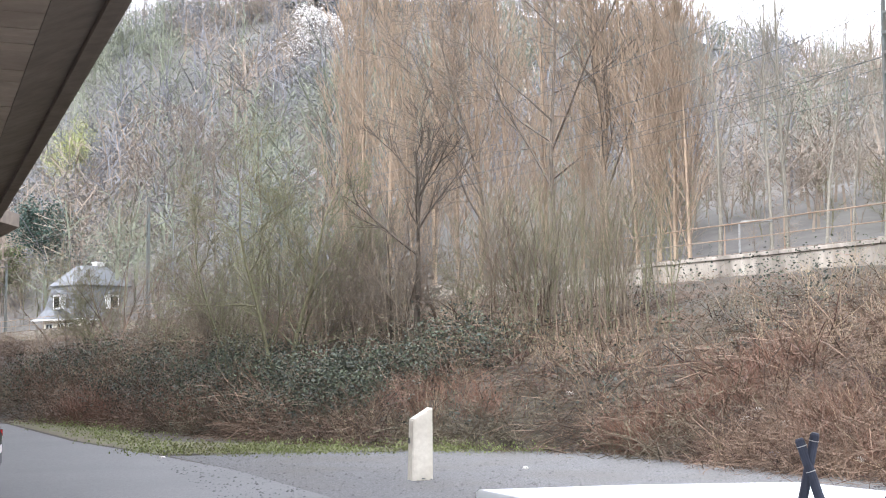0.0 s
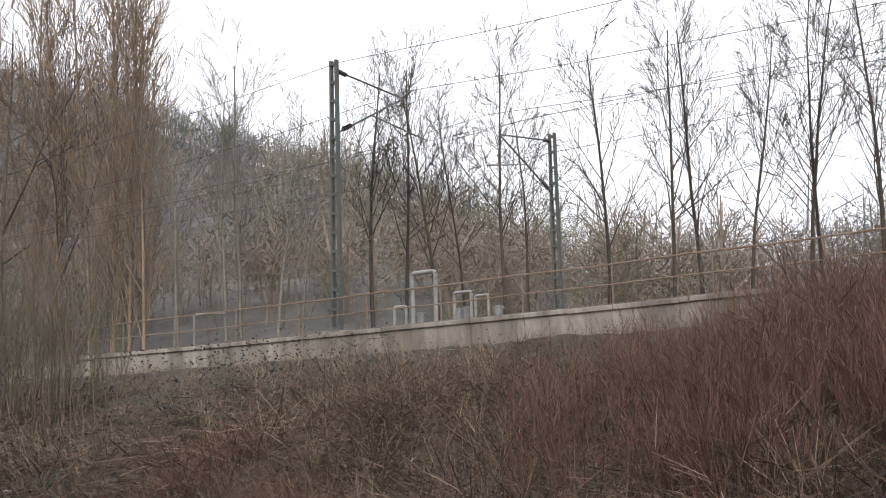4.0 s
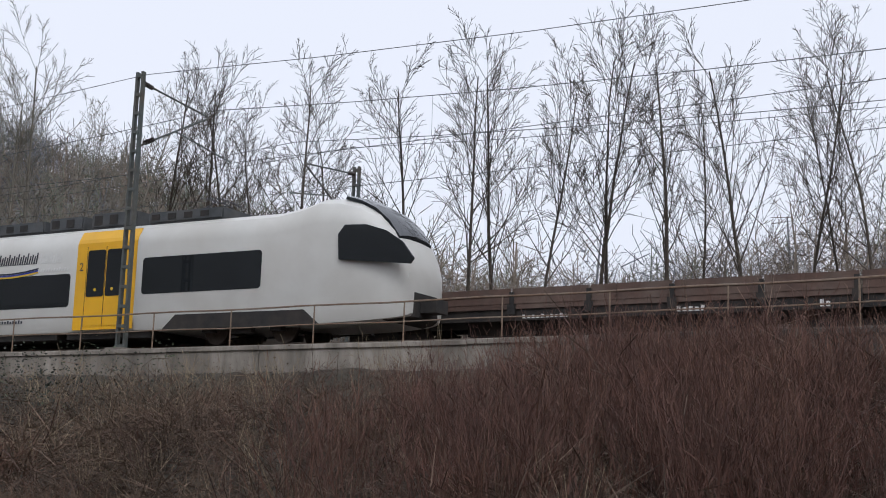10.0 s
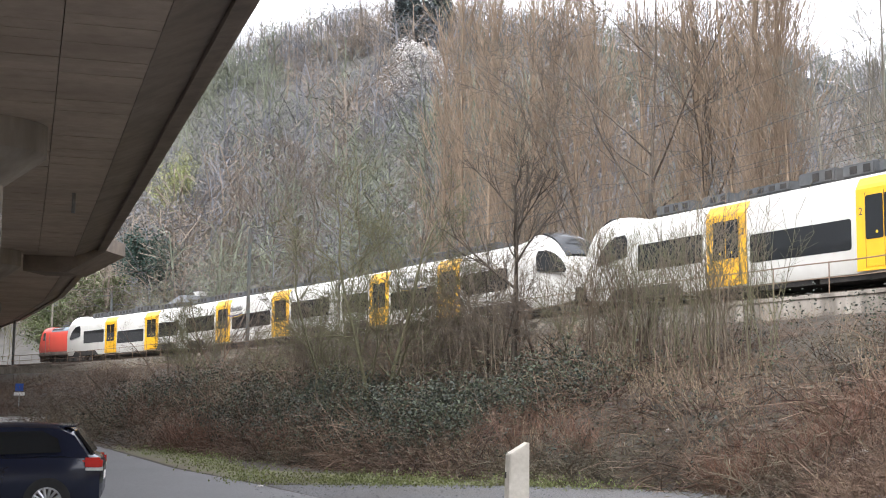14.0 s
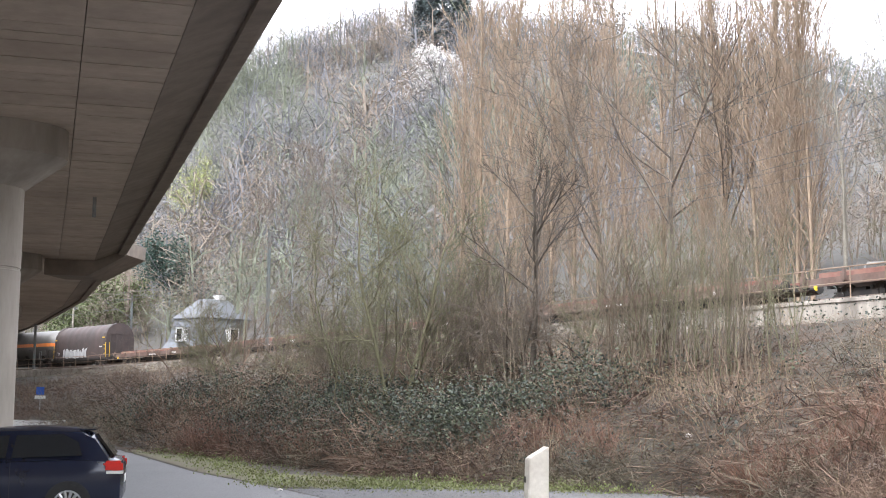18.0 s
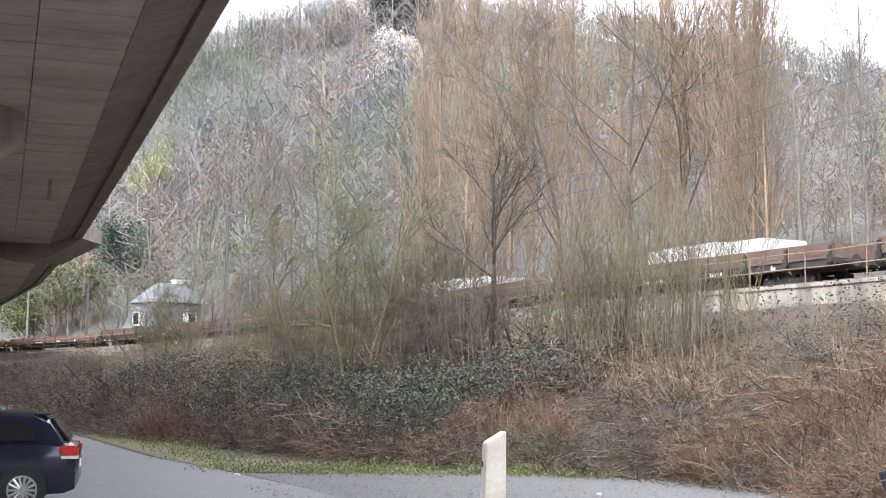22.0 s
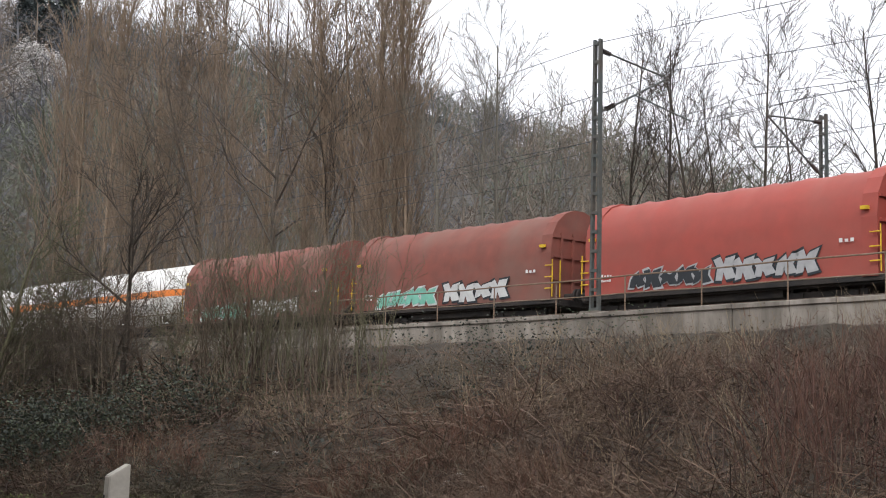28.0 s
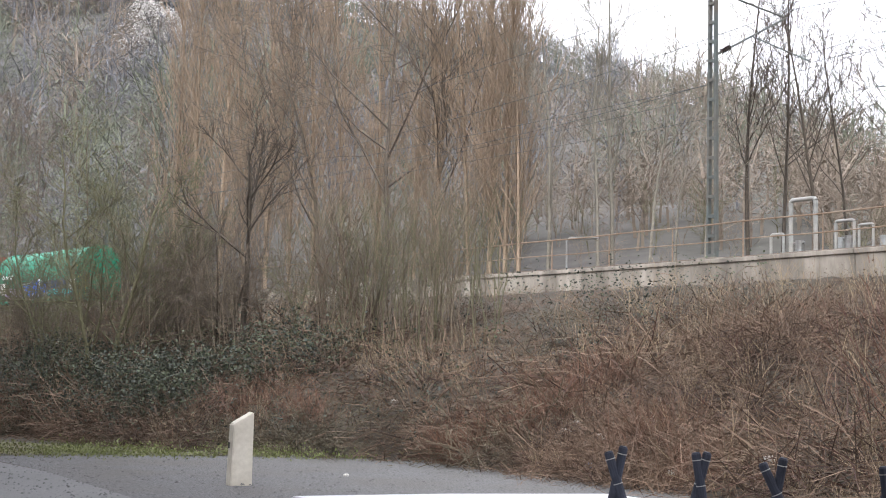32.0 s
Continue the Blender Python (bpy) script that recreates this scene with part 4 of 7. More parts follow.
def plant_woods():
    """The leafless woods on both hills, the canes and brambles on the bank."""
    rnd = random.Random(5)
    hill = [far_crown(300 + i) for i in range(9)] + [far_crown(320 + i, 380) for i in range(4)]
    for (a0, a1, n) in ((-36, 3, 850), (3, 25, 800), (-112, -36, 850)):
        sets = ([], [], [])
        for k in range(n):
            az = rnd.uniform(a0, a1)
            rs, es = slope_line(round(az))
            e = rnd.random() ** 0.85
            r = rs[-1] * rnd.uniform(0.93, 1.0) if k % 3 == 0 else float(np.interp(e * es[-1] + (1 - e) * es[0], es, rs))
            p = bearing(az, r)
            h = rnd.uniform(0.75, 1.25) * (1.35 if r > 150 else 1.1 if r > 110 else 0.7)
            if k % 3 == 0:
                h *= 0.68
            row = (p.x, p.y, land(p.x, p.y) - (2.2 if k % 3 == 0 else 0.8), rnd.uniform(0, 6.28), h, rnd.uniform(0.75, 1.05), rnd.randrange(9, 13) if k % 3 == 0 and az > -14 else rnd.randrange(9))
            g = noise.noise((p.x * 0.022, p.y * 0.022, 7)) + rnd.uniform(-0.25, 0.25)
            sets[1 if g > 0.14 and az > -36 or g > 0.4 else 2 if g < -0.1 or (az < -36 and rnd.random() < 0.55) else 0].append(row)
        for k in range(int(n * 0.42)):                   # a close row of crowns along the ridge
            az = a0 + (a1 - a0) * (k + rnd.random()) / (n * 0.42)
            p = bearing(az, table(CREST, az) * rnd.uniform(0.955, 1.005))
            sets[k % 3 if az < -36 else (k % 2) * 2].append((p.x, p.y, land(p.x, p.y) - 1.6, rnd.uniform(0, 6.28), rnd.uniform(0.75, 1.15), rnd.uniform(0.8, 1.05), rnd.randrange(13)))
        many("far_woods", hill, sets[0], BARK_HILL, "leafless grey woods tinted with haze, covering the hillside", "woods")
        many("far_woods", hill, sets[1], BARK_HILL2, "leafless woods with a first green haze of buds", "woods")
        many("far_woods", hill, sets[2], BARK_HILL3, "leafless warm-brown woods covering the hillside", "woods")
    # brushwood between the tracks and the hill
    brush = [ribbons(grow("thicket", 6.0, 0.05, 330 + i, 2, 16, 0.3)[0], 0.012, i) for i in range(5)]
    rows = ([], [])
    for k in range(680):
        az = rnd.uniform(-108, 20) if k < 380 else rnd.uniform(-108, -56) if k < 580 else rnd.uniform(-110, -86)
        a = radians(az)
        l = rnd.uniform(41.2, 64 if k < 580 else 50)
        r = 30.0
        while plan(-r * math.sin(a), r * math.cos(a))[1] < l:
            r += 0.5
        p = bearing(az, r)
        low = 0.75 if -56 < az < -12 else 1.0
        rows[rnd.random() < (0.35 if az > -36 else 0.12)].append((p.x, p.y, land(p.x, p.y) - 0.2, rnd.uniform(0, 6.28), rnd.uniform(0.55, 1.15) * low, rnd.uniform(0.85, 1.2), rnd.randrange(5)))
    for k in range(150):
        az = rnd.uniform(11, 25)
        a, l, r = radians(az), rnd.uniform(42.5, 85), 60.0
        while plan(-r * math.sin(a), r * math.cos(a))[1] < l and r < 330:
            r += 1.0
        p = bearing(az, r)
        if math.hypot(p.x + 36.5, p.y - 131.2) > 6.5:
            rows[rnd.random() < 0.5].append((p.x, p.y, land(p.x, p.y) - 0.2, rnd.uniform(0, 6.28), rnd.uniform(0.6, 1.3), rnd.uniform(0.85, 1.2), rnd.randrange(5)))
    many("brushwood", brush, rows[0], BARK_HILL3, "bare brown brushwood between the tracks and the hill", "undergrowth")
    many("brushwood", brush, rows[1], BARK_GREEN, "bare olive brushwood between the tracks and the hill", "undergrowth")
    slim = [ribbons(grow("slender", 10.0, 0.075, 350 + i)[0], 0.014, i) for i in range(4)]
    rows = []
    for k in range(55):
        az = rnd.uniform(-108, -65)
        l = rnd.uniform(43, 80)
        r = 30.0
        while plan(-r * math.sin(radians(az)), r * math.cos(radians(az)))[1] < l:
            r += 0.5
        p = bearing(az, r)
        rows.append((p.x, p.y, land(p.x, p.y) - 0.2, rnd.uniform(0, 6.28), rnd.uniform(0.7, 1.15), rnd.uniform(0.9, 1.2), k))
    many("slim_trees", slim, rows, BARK_PALE, "slim pale-barked bare trees at the foot of the hill", "woods")
    # canes, brambles, dry stalks and evergreen leaves on the bank
    cane = [ribbons(grow("cane", 1.9, 0.011, 400 + i, 15, 34, 0.5)[0], 0.006, i) for i in range(5)]
    arch = [ribbons(grow("arch", 1.7, 0.011, 420 + i, 8, 66, 0.55)[0], 0.0075, i) for i in range(9)]
    tall = [ribbons(grow("tall_cane", 2.5, 0.012, 440 + i, 17, 27, 0.6)[0], 0.005, i) for i in range(8)]
    close = [ribbons(grow("arch", 1.6, 0.010, 470 + i, 17, 70, 0.6)[0], 0.005, i) for i in range(9)]
    red, brown, straw, ever, dead, thicket = [], [], [], [], [], []
    for k in range(900):
        s = rnd.uniform(-2, 21)
        foot = table(FOOT, s)
        f = rnd.random() ** 0.8
        l = foot + 1.2 + f * (WALL - 1.2 - foot - 1.2)
        p = spot(s, l)
        edge = ease((s + 2) / 5) * ease((18.5 - s) / 8)
        if rnd.random() > edge or noise.noise((p.x * 0.2, p.y * 0.2, 11)) < -0.28:
            continue
        thicket.append((p.x, p.y, land(p.x, p.y) - 0.05, rnd.uniform(0, 6.28), rnd.uniform(0.6, 1.08) * (0.6 + 0.4 * edge) * (1.0 - 0.35 * f) * (1 + 0.3 * noise.noise((p.x * 0.4, p.y * 0.4, 12))), rnd.uniform(0.8, 1.15), k))
    for k in range(11000):
        s = (rnd.uniform(-34, 20), rnd.uniform(-30, 24), rnd.uniform(18, 62), rnd.uniform(20, 60), rnd.uniform(40, 110))[k % 5]
        foot = table(FOOT, s)
        l = rnd.uniform(foot - 0.3, WALL - 0.3 if s > -13 else WALL + 1.0)
        p = spot(s, l)
        if math.hypot(p.x, p.y) < 9:
            continue
        p.z = land(p.x, p.y)
        if (l - foot) / (WALL - foot) > 0.9 and 13 < s < 48 and k % 3 == 0:
            continue
        patch = noise.noise((p.x * 0.16, p.y * 0.16, 3))
        row = (p.x, p.y, p.z, rnd.uniform(0, 6.28), rnd.uniform(0.55, 1.15) * max(0.68, 1.0 + 0.75 * noise.noise((p.x * 0.42, p.y * 0.42, 14))), rnd.uniform(0.7, 1.2), k)
        f = (l - foot) / (WALL - foot)
        lean = rnd.random()
        if patch > 0.22 and f < 0.35 and s > 22 and lean < 0.6:
            red.append(row[:4] + (row[4] * 0.5,) + row[5:])
        elif lean > 0.94:
            straw.append(row[:4] + (row[4] * 0.6,) + row[5:])
        else:
            brown.append(row[:4] + (row[4] * (0.22 if f > 0.88 and 13 < s < 48 else 0.36 if f > 0.8 and 13 < s < 48 else 0.45 if f > 0.68 and 13 < s < 48 else 1.05 if s < 13 else 1.0 if s < 24 or f < 0.55 else 0.75),) + row[5:])
        if 27 < s < 60 and 0.0 < f < 0.42 + 0.3 * noise.noise((p.x * 0.3, p.y * 0.3, 9)) and patch > 0.16:
            ever.append(p + Vector((0, 0, rnd.uniform(0.2, 0.9))))
        elif 24 < s < 62 and lean < 0.10:
            ever.append(p + Vector((0, 0, rnd.uniform(0.2, 0.9))))
        elif lean < 0.6 and (f < 0.72 or s > 50 or s < 13):
            dead.append(p + Vector((0, 0, rnd.uniform(0.1, 0.7))))
    # dry stems close to the bank's foot, some of them rust-red
    for k in range(1500):
        s = rnd.uniform(17, 46)
        foot = table(FOOT, s)
        p = spot(s, foot + rnd.uniform(-0.5, 3.2) * rnd.random())
        row = (p.x, p.y, max(0.0, land(p.x, p.y)), rnd.uniform(0, 6.28), rnd.uniform(0.5, 0.9), rnd.uniform(0.6, 1.1), k)
        if noise.noise((p.x * 0.5, p.y * 0.5, 21)) > 0.3:
            red.append(row[:4] + (row[4] * 0.8,) + row[5:])
        else:
            brown.append(row)
    for az, r, wide in ((4.9, 34.6, 1.3), (3.2, 34.0, 1.3), (1.7, 33.6, 1.4), (0.2, 34.2, 1.3), (-2.0, 33.4, 1.0), (5.7, 32.6, 0.7), (3.9, 32.4, 0.6), (7.0, 35.0, 1.4), (8.4, 36.2, 1.5), (9.6, 38.4, 1.5), (6.4, 34.0, 1.2), (10.6, 41.0, 1.6), (13, 47, 2.4), (11, 44, 2.0), (15, 52, 2.4), (9.3, 40, 1.6), (7.9, 38, 1.4)):
        for k in range(11 if r < 39 else 9):            # sprays of leaves heaped into low mounds
            q = bearing(az, r) + Vector((rnd.gauss(0, wide * 0.6), rnd.gauss(0, wide * 0.6), 0))
            up = rnd.uniform(0.2, 1.3)
            for j in range(5):
                p = q + Vector((rnd.gauss(0, 0.25), rnd.gauss(0, 0.25), 0))
                p.z = max(0.1, land(p.x, p.y)) + max(0.1, up + rnd.gauss(0, 0.12))
                ever.append(p)
    many("red_canes", cane, red, CANE_PALE, "short reddish canes in patches at the bank's foot", "undergrowth")
    many("red_canes", tall, thicket[::5], CANE_PALE, "bleached tall canes standing in the thicket", "undergrowth")
    many("red_canes", tall, [c for i, c in enumerate(thicket) if i % 5], CANE, "dense thicket of red-brown canes on the bank", "undergrowth")
    for k in range(1700):                                # low bramble between the taller heaps
        s = rnd.uniform(-30, 12)
        foot = table(FOOT, s)
        p = spot(s, rnd.uniform(foot - 0.2, WALL - 0.4))
        if math.hypot(p.x, p.y) > 9:
            brown.append((p.x, p.y, land(p.x, p.y), rnd.uniform(0, 6.28), rnd.uniform(0.4, 0.75), rnd.uniform(0.6, 1.0), k))
    for k in range(2300):                                # dry grass on the upper bank
        s = rnd.uniform(12, 52)
        foot = table(FOOT, s)
        f = rnd.uniform(0.5, 0.98)
        p = spot(s, foot + f * (WALL - foot))
        brown.append((p.x, p.y, land(p.x, p.y) - 0.02, rnd.uniform(0, 6.28), rnd.uniform(0.3, 0.5) * (1.0 if f < 0.8 else 0.75), rnd.uniform(0.7, 1.1), k))
    for k in range(1100):                                # weeds beyond the far track
        s = rnd.uniform(-62, 115) if k % 3 else rnd.uniform(-62, 20)
        p = spot(s, rnd.uniform(36.9, 41.5))
        brown.append((p.x, p.y, land(p.x, p.y), rnd.uniform(0, 6.28), rnd.uniform(0.45, 1.0), rnd.uniform(0.7, 1.2), k))
    tones = ([], [], [], [])
    for i, b in enumerate(brown):
        g = noise.noise((b[0] * 0.35, b[1] * 0.35, 6)) + rnd.uniform(-0.3, 0.3)
        near = plan(b[0], b[1])[0] < 22
        tones[1 if g > 0.2 else 2 if g < -0.26 and not near else 3 if i % (3 if near else 6) == 0 else 0].append(b[:6] + (b[6] % 9 + (9 if near else 0),))
    arch += close
    many("brambles", arch, tones[0], BRAMBLE, "tangled dry brown brambles covering the bank", "undergrowth")
    many("brambles", arch, tones[2], BRAMBLE_GREY, "grey-olive bramble stems among the brown ones", "undergrowth")
    many("brambles", arch, tones[3], CANE, "red-brown bramble stems among the dry ones", "undergrowth")
    many("brambles", arch, tones[1], BRAMBLE_PALE, "bleached pinkish-brown brambles among the darker ones", "undergrowth")
    for k in range(150):
        s = rnd.uniform(-6, 16)
        p = spot(s, table(FOOT, s) + rnd.uniform(-0.6, 1.6))
        straw.append((p.x, p.y, max(0.0, land(p.x, p.y)), rnd.uniform(0, 6.28), rnd.uniform(0.3, 0.6), rnd.uniform(0.5, 0.9), k))
    many("dry_stalks", cane, straw, STRAW, "pale dry stalks standing among the brambles", "undergrowth")
    rng = np.random.default_rng(9)
    for name, pts, m2, size, per, spread, label in (("evergreen_undergrowth", ever[::2], LEAF_DARK, 0.085, 34, 0.26, "dark evergreen bramble and ivy leaves on the bank"), ("evergreen_undergrowth", ever[1::2], LEAF_GLOSS, 0.075, 30, 0.26, "glossy mid-green bramble leaves on the bank"), ("dead_leaf_litter", dead, LEAF_BROWN, 0.055, 8, 0.35, "brown dead leaves caught among the brambles")):
        v, q = leaves(np.array([tuple(p) for p in pts]), size, per, spread, rng)
        tagged(new(name, mesh_of(name, v, q, m2)), label, "undergrowth", kind="stuff")
    # grass blades along the verge
    pts = []
    for k in range(5200):
        f = rnd.random()
        a = Vector((-22, 62)).lerp(Vector((-6.2, 28.8)), min(1, f * 2)) if f < 0.5 else Vector((-6.2, 28.8)).lerp(Vector((3, 29.4)), f * 2 - 1)
        q = (a.x + rnd.gauss(0, 0.55), a.y + rnd.gauss(0, 0.55))
        if noise.noise((q[0] * 0.7, q[1] * 0.7, 4)) > -0.15:
            pts.append((*q, 0.012))
    v, q = leaves(np.array(pts), 0.055, 6, 0.1, rng, -1.4)
    tagged(new("grass", mesh_of("grass", v, q, LEAF_GRASS)), "short tufts of green grass on the verge", "grass", kind="stuff")


plant_woods()


def gravel_stones():
    """Loose stones over the gravel of the lot."""
    rng = np.random.default_rng(12)
    n = 9000
    x, y = rng.uniform(-7, 9, n), rng.uniform(14, 31, n)
    keep = [i for i in range(n) if land(x[i], y[i]) < 0.05 and x[i] > -7.5 + (31 - y[i]) * 0.35]
    k = len(keep)
    c = np.stack([x[keep], y[keep], np.full(k, 0.035)], 1)
    r = (0.012 + 0.03 * rng.random(k) ** 3)[:, None]
    a = rng.uniform(0, math.tau, k)[:, None]
    d = [np.concatenate([np.cos(a + j * math.pi / 2), np.sin(a + j * math.pi / 2), np.zeros_like(a)], 1) * r * (1 if j % 2 else 0.7) for j in range(4)]
    top = np.array([[0, 0, 0.55]]) * r
    vs = np.stack([c + d[0], c + d[1], c + d[2], c + d[3], c + top + d[0] * 0.3, c + top + d[1] * 0.3, c + top + d[2] * 0.3, c + top + d[3] * 0.3], 1).reshape(-1, 3)
    base = np.arange(k)[:, None] * 8
    q = np.concatenate([base + np.array([[j, (j + 1) % 4, 4 + (j + 1) % 4, 4 + j]]) for j in range(4)] + [base + np.array([[4, 5, 6, 7]])], 0)
    tagged(new("gravel_stones", mesh_of("gravel_stones", vs, q, PEBBLE)), "loose grey stones scattered over the gravel lot", "gravel", kind="stuff")


PEBBLE = mat("loose_stones", (0.13, 0.127, 0.124), (0.06, 0.059, 0.058), 4, 0.9, bump=0, rand=0.6, obj=False)
gravel_stones()

# ---- the trains ----
RED = mat("traffic_red_paint", (0.60, 0.07, 0.044), (0.54, 0.06, 0.038), 1.2, 0.42, stain=(0.36, 0.05, 0.035), stain_scale=0.6, stain_amt=0.45, bump=0.02)
LOCO_GREY = mat("dusty_grey_frame", (0.13, 0.112, 0.094), (0.08, 0.07, 0.06), 4, 0.75, stain=(0.20, 0.15, 0.11), stain_scale=1.5, bump=0.1)
ROOF_BLUE = mat("grey_blue_roof", (0.19, 0.24, 0.27), (0.15, 0.19, 0.215), 2, 0.55, stain=(0.17, 0.19, 0.2), stain_scale=0.9, bump=0.05)
GLASS = mat("dark_tinted_glass", (0.018, 0.021, 0.024), (0.012, 0.014, 0.016), 1.0, 0.06, bump=0, spec=0.7)
LIGHTGLASS = mat("headlamp_glass", (0.7, 0.7, 0.66), (0.55, 0.55, 0.5), 6, 0.15, bump=0)
WHITE = mat("white_train_paint", (0.62, 0.605, 0.565), (0.56, 0.545, 0.505), 0.8, 0.38, stain=(0.47, 0.44, 0.39), stain_scale=0.5, stain_amt=0.5, bump=0.02)
YELLOW = mat("yellow_train_paint", (0.80, 0.43, 0.005), (0.72, 0.38, 0.005), 1.0, 0.4, stain=(0.52, 0.28, 0.02), stain_scale=0.9, stain_amt=0.35, bump=0.02)
DARKGREY = mat("dark_grey_equipment", (0.075, 0.08, 0.085), (0.045, 0.048, 0.05), 3, 0.65, stain=(0.11, 0.1, 0.09), stain_scale=1.2, bump=0.1)
GANGWAY = mat("gangway_bellows", (0.05, 0.05, 0.055), (0.03, 0.03, 0.033), 4, 0.8, bump=0.1)
INK = mat("dark_lettering", (0.03, 0.032, 0.045), rough=0.5, bump=0)
MARK_WHITE = mat("white_lettering", (0.72, 0.71, 0.68), (0.6, 0.59, 0.56), 6, 0.6, bump=0)
MARK_BLUE = mat("blue_lettering", (0.03, 0.05, 0.33), rough=0.5, bump=0)
MARK_YELLOW = mat("safety_yellow_paint", (0.72, 0.48, 0.02), (0.6, 0.38, 0.02), 6, 0.6, bump=0)
ORANGE = mat("orange_band", (0.80, 0.24, 0.04), (0.74, 0.21, 0.04), 2, 0.45, stain=(0.6, 0.25, 0.1), stain_scale=1, bump=0.02)
TANK_WHITE = mat("white_tank_enamel", (0.80, 0.79, 0.76), (0.74, 0.73, 0.69), 0.9, 0.35, stain=(0.52, 0.47, 0.40), stain_scale=0.5, stain_amt=0.5, bump=0.02)
# dirty grey, darkened further by bridge shade put into the colour
TANK_GREY = mat("shaded_grey_tank", (0.17, 0.16, 0.148), (0.10, 0.095, 0.088), 1.2, 0.5, stain=(0.06, 0.052, 0.045), stain_scale=0.6, bump=0.03)
HOOD_RED = mat("faded_red_tarpaulin", (0.245, 0.075, 0.053), (0.18, 0.062, 0.046), 1.5, 0.75, stain=(0.19, 0.105, 0.08), stain_scale=0.5, stain_amt=0.85, bump=0.12)
HOOD_BRIGHT = mat("bright_red_tarpaulin", (0.37, 0.066, 0.046), (0.30, 0.06, 0.043), 1.5, 0.6, stain=(0.28, 0.085, 0.062), stain_scale=0.5, stain_amt=0.5, bump=0.1)
HOOD_BROWN = mat("soot_brown_tarpaulin", (0.17, 0.066, 0.046), (0.115, 0.047, 0.036), 1.4, 0.75, stain=(0.09, 0.05, 0.04), stain_scale=0.5, stain_amt=0.8, bump=0.12)
# the shade under the bridge is put into this near-black cover
HOOD_SHADED = mat("shade_darkened_tarpaulin", (0.055, 0.04, 0.036), (0.035, 0.027, 0.025), 1.4, 0.75, stain=(0.08, 0.05, 0.042), stain_scale=0.5, bump=0.12)
HOOD_GREEN = mat("green_tarpaulin", (0.016, 0.205, 0.118), (0.013, 0.16, 0.092), 1.4, 0.55, stain=(0.012, 0.13, 0.08), stain_scale=0.5, stain_amt=0.5, bump=0.12)
FREIGHT_BROWN = mat("freight_brown_paint", (0.12, 0.07, 0.052), (0.07, 0.043, 0.034), 3, 0.8, stain=(0.16, 0.125, 0.10), stain_scale=1.0, bump=0.15)
LOAD_WHITE = mat("white_wrapped_load", (0.5, 0.5, 0.48), (0.4, 0.4, 0.385), 2, 0.5, stain=(0.42, 0.40, 0.38), stain_scale=1, bump=0.1)
LOAD_RED = mat("rust_red_beams", (0.20, 0.085, 0.06), (0.13, 0.06, 0.045), 3, 0.8, stain=(0.27, 0.18, 0.14), stain_scale=1, bump=0.15)
SPRAY = {k: mat("sprayed_" + k, c, tuple(0.75 * v for v in c), 3, 0.6, bump=0.02) for k, c in dict(mint=(0.22, 0.55, 0.42), lilac=(0.42, 0.33, 0.58), yellow=(0.68, 0.55, 0.12), teal=(0.04, 0.45, 0.42), blue=(0.03, 0.16, 0.62), navy=(0.03, 0.045, 0.10), silver=(0.42, 0.42, 0.42), white=(0.62, 0.62, 0.60), dark=(0.025, 0.03, 0.035), green=(0.07, 0.34, 0.19), pink=(0.55, 0.3, 0.42)).items()}


def flat(pts, y, d=0.006):
    """A thin plate in the plane y, from points (x, z)."""
    bm = bmesh.new()
    a = [bm.verts.new((x, y, z)) for x, z in pts]
    b = [bm.verts.new((x, y - d, z)) for x, z in pts]
    n = len(pts)
    bm.faces.new(a)
    bm.faces.new(b[::-1])
    for i in range(n):
        j = (i + 1) % n
        bm.faces.new((a[i], b[i], b[j], a[j]))
    bmesh.ops.recalc_face_normals(bm, faces=bm.faces)
    return bm


def pane(x0, x1, z0, z1, r=0.12):
    """The outline of a window with rounded corners."""
    pts = []
    for cx, cz, a0 in ((x1 - r, z1 - r, 0), (x0 + r, z1 - r, 90), (x0 + r, z0 + r, 180), (x1 - r, z0 + r, 270)):
        for k in range(4):
            a = radians(a0 + 30 * k)
            pts.append((cx + r * math.cos(a), cz + r * math.sin(a)))
    return pts


def bars(bm, x0, x1, z0, z1, y, n, slant=0.0, d=0.004):
    """Writing too small to read: upright bars standing on one thin line."""
    w = (x1 - x0) / n
    e = 0.04 * (z1 - z0)
    prev = None
    for i in range(n):
        h = (1.0, 0.72, 0.85, 0.72)[i % 4]
        a, b = x0 + i * w, x0 + i * w + w * 0.62
        lo = [bm.verts.new((x, y - d, z0)) for x in (a, b)]
        mid = [bm.verts.new((x, y - d, z0 + e)) for x in (a, b)]
        hi = [bm.verts.new((x + slant, y - d, z0 + (z1 - z0) * h)) for x in (a, b)]
        bm.faces.new((lo[0], lo[1], mid[1], mid[0]))
        bm.faces.new((mid[0], mid[1], hi[1], hi[0]))
        if prev:
            bm.faces.new((prev[0], lo[0], mid[0], prev[1]))
        prev = (lo[1], mid[1])


def numeral(txt, x, y, z, size, material, parent, name="class_number", turn=0):
    c = bpy.data.curves.new(name, "FONT")
    c.body, c.size, c.extrude, c.align_x = txt, size, 0.003, "CENTER"
    tmp = bpy.data.objects.new("tmp", c)
    scene.collection.objects.link(tmp)
    me = bpy.data.meshes.new_from_object(tmp.evaluated_get(bpy.context.evaluated_depsgraph_get()))
    bpy.data.objects.remove(tmp)
    me.materials.clear()
    me.materials.append(material)
    ob = new(name, me)
    ob.parent = parent
    ob.matrix_basis = pose(x, y, z, 90, 0, turn)
    return ob


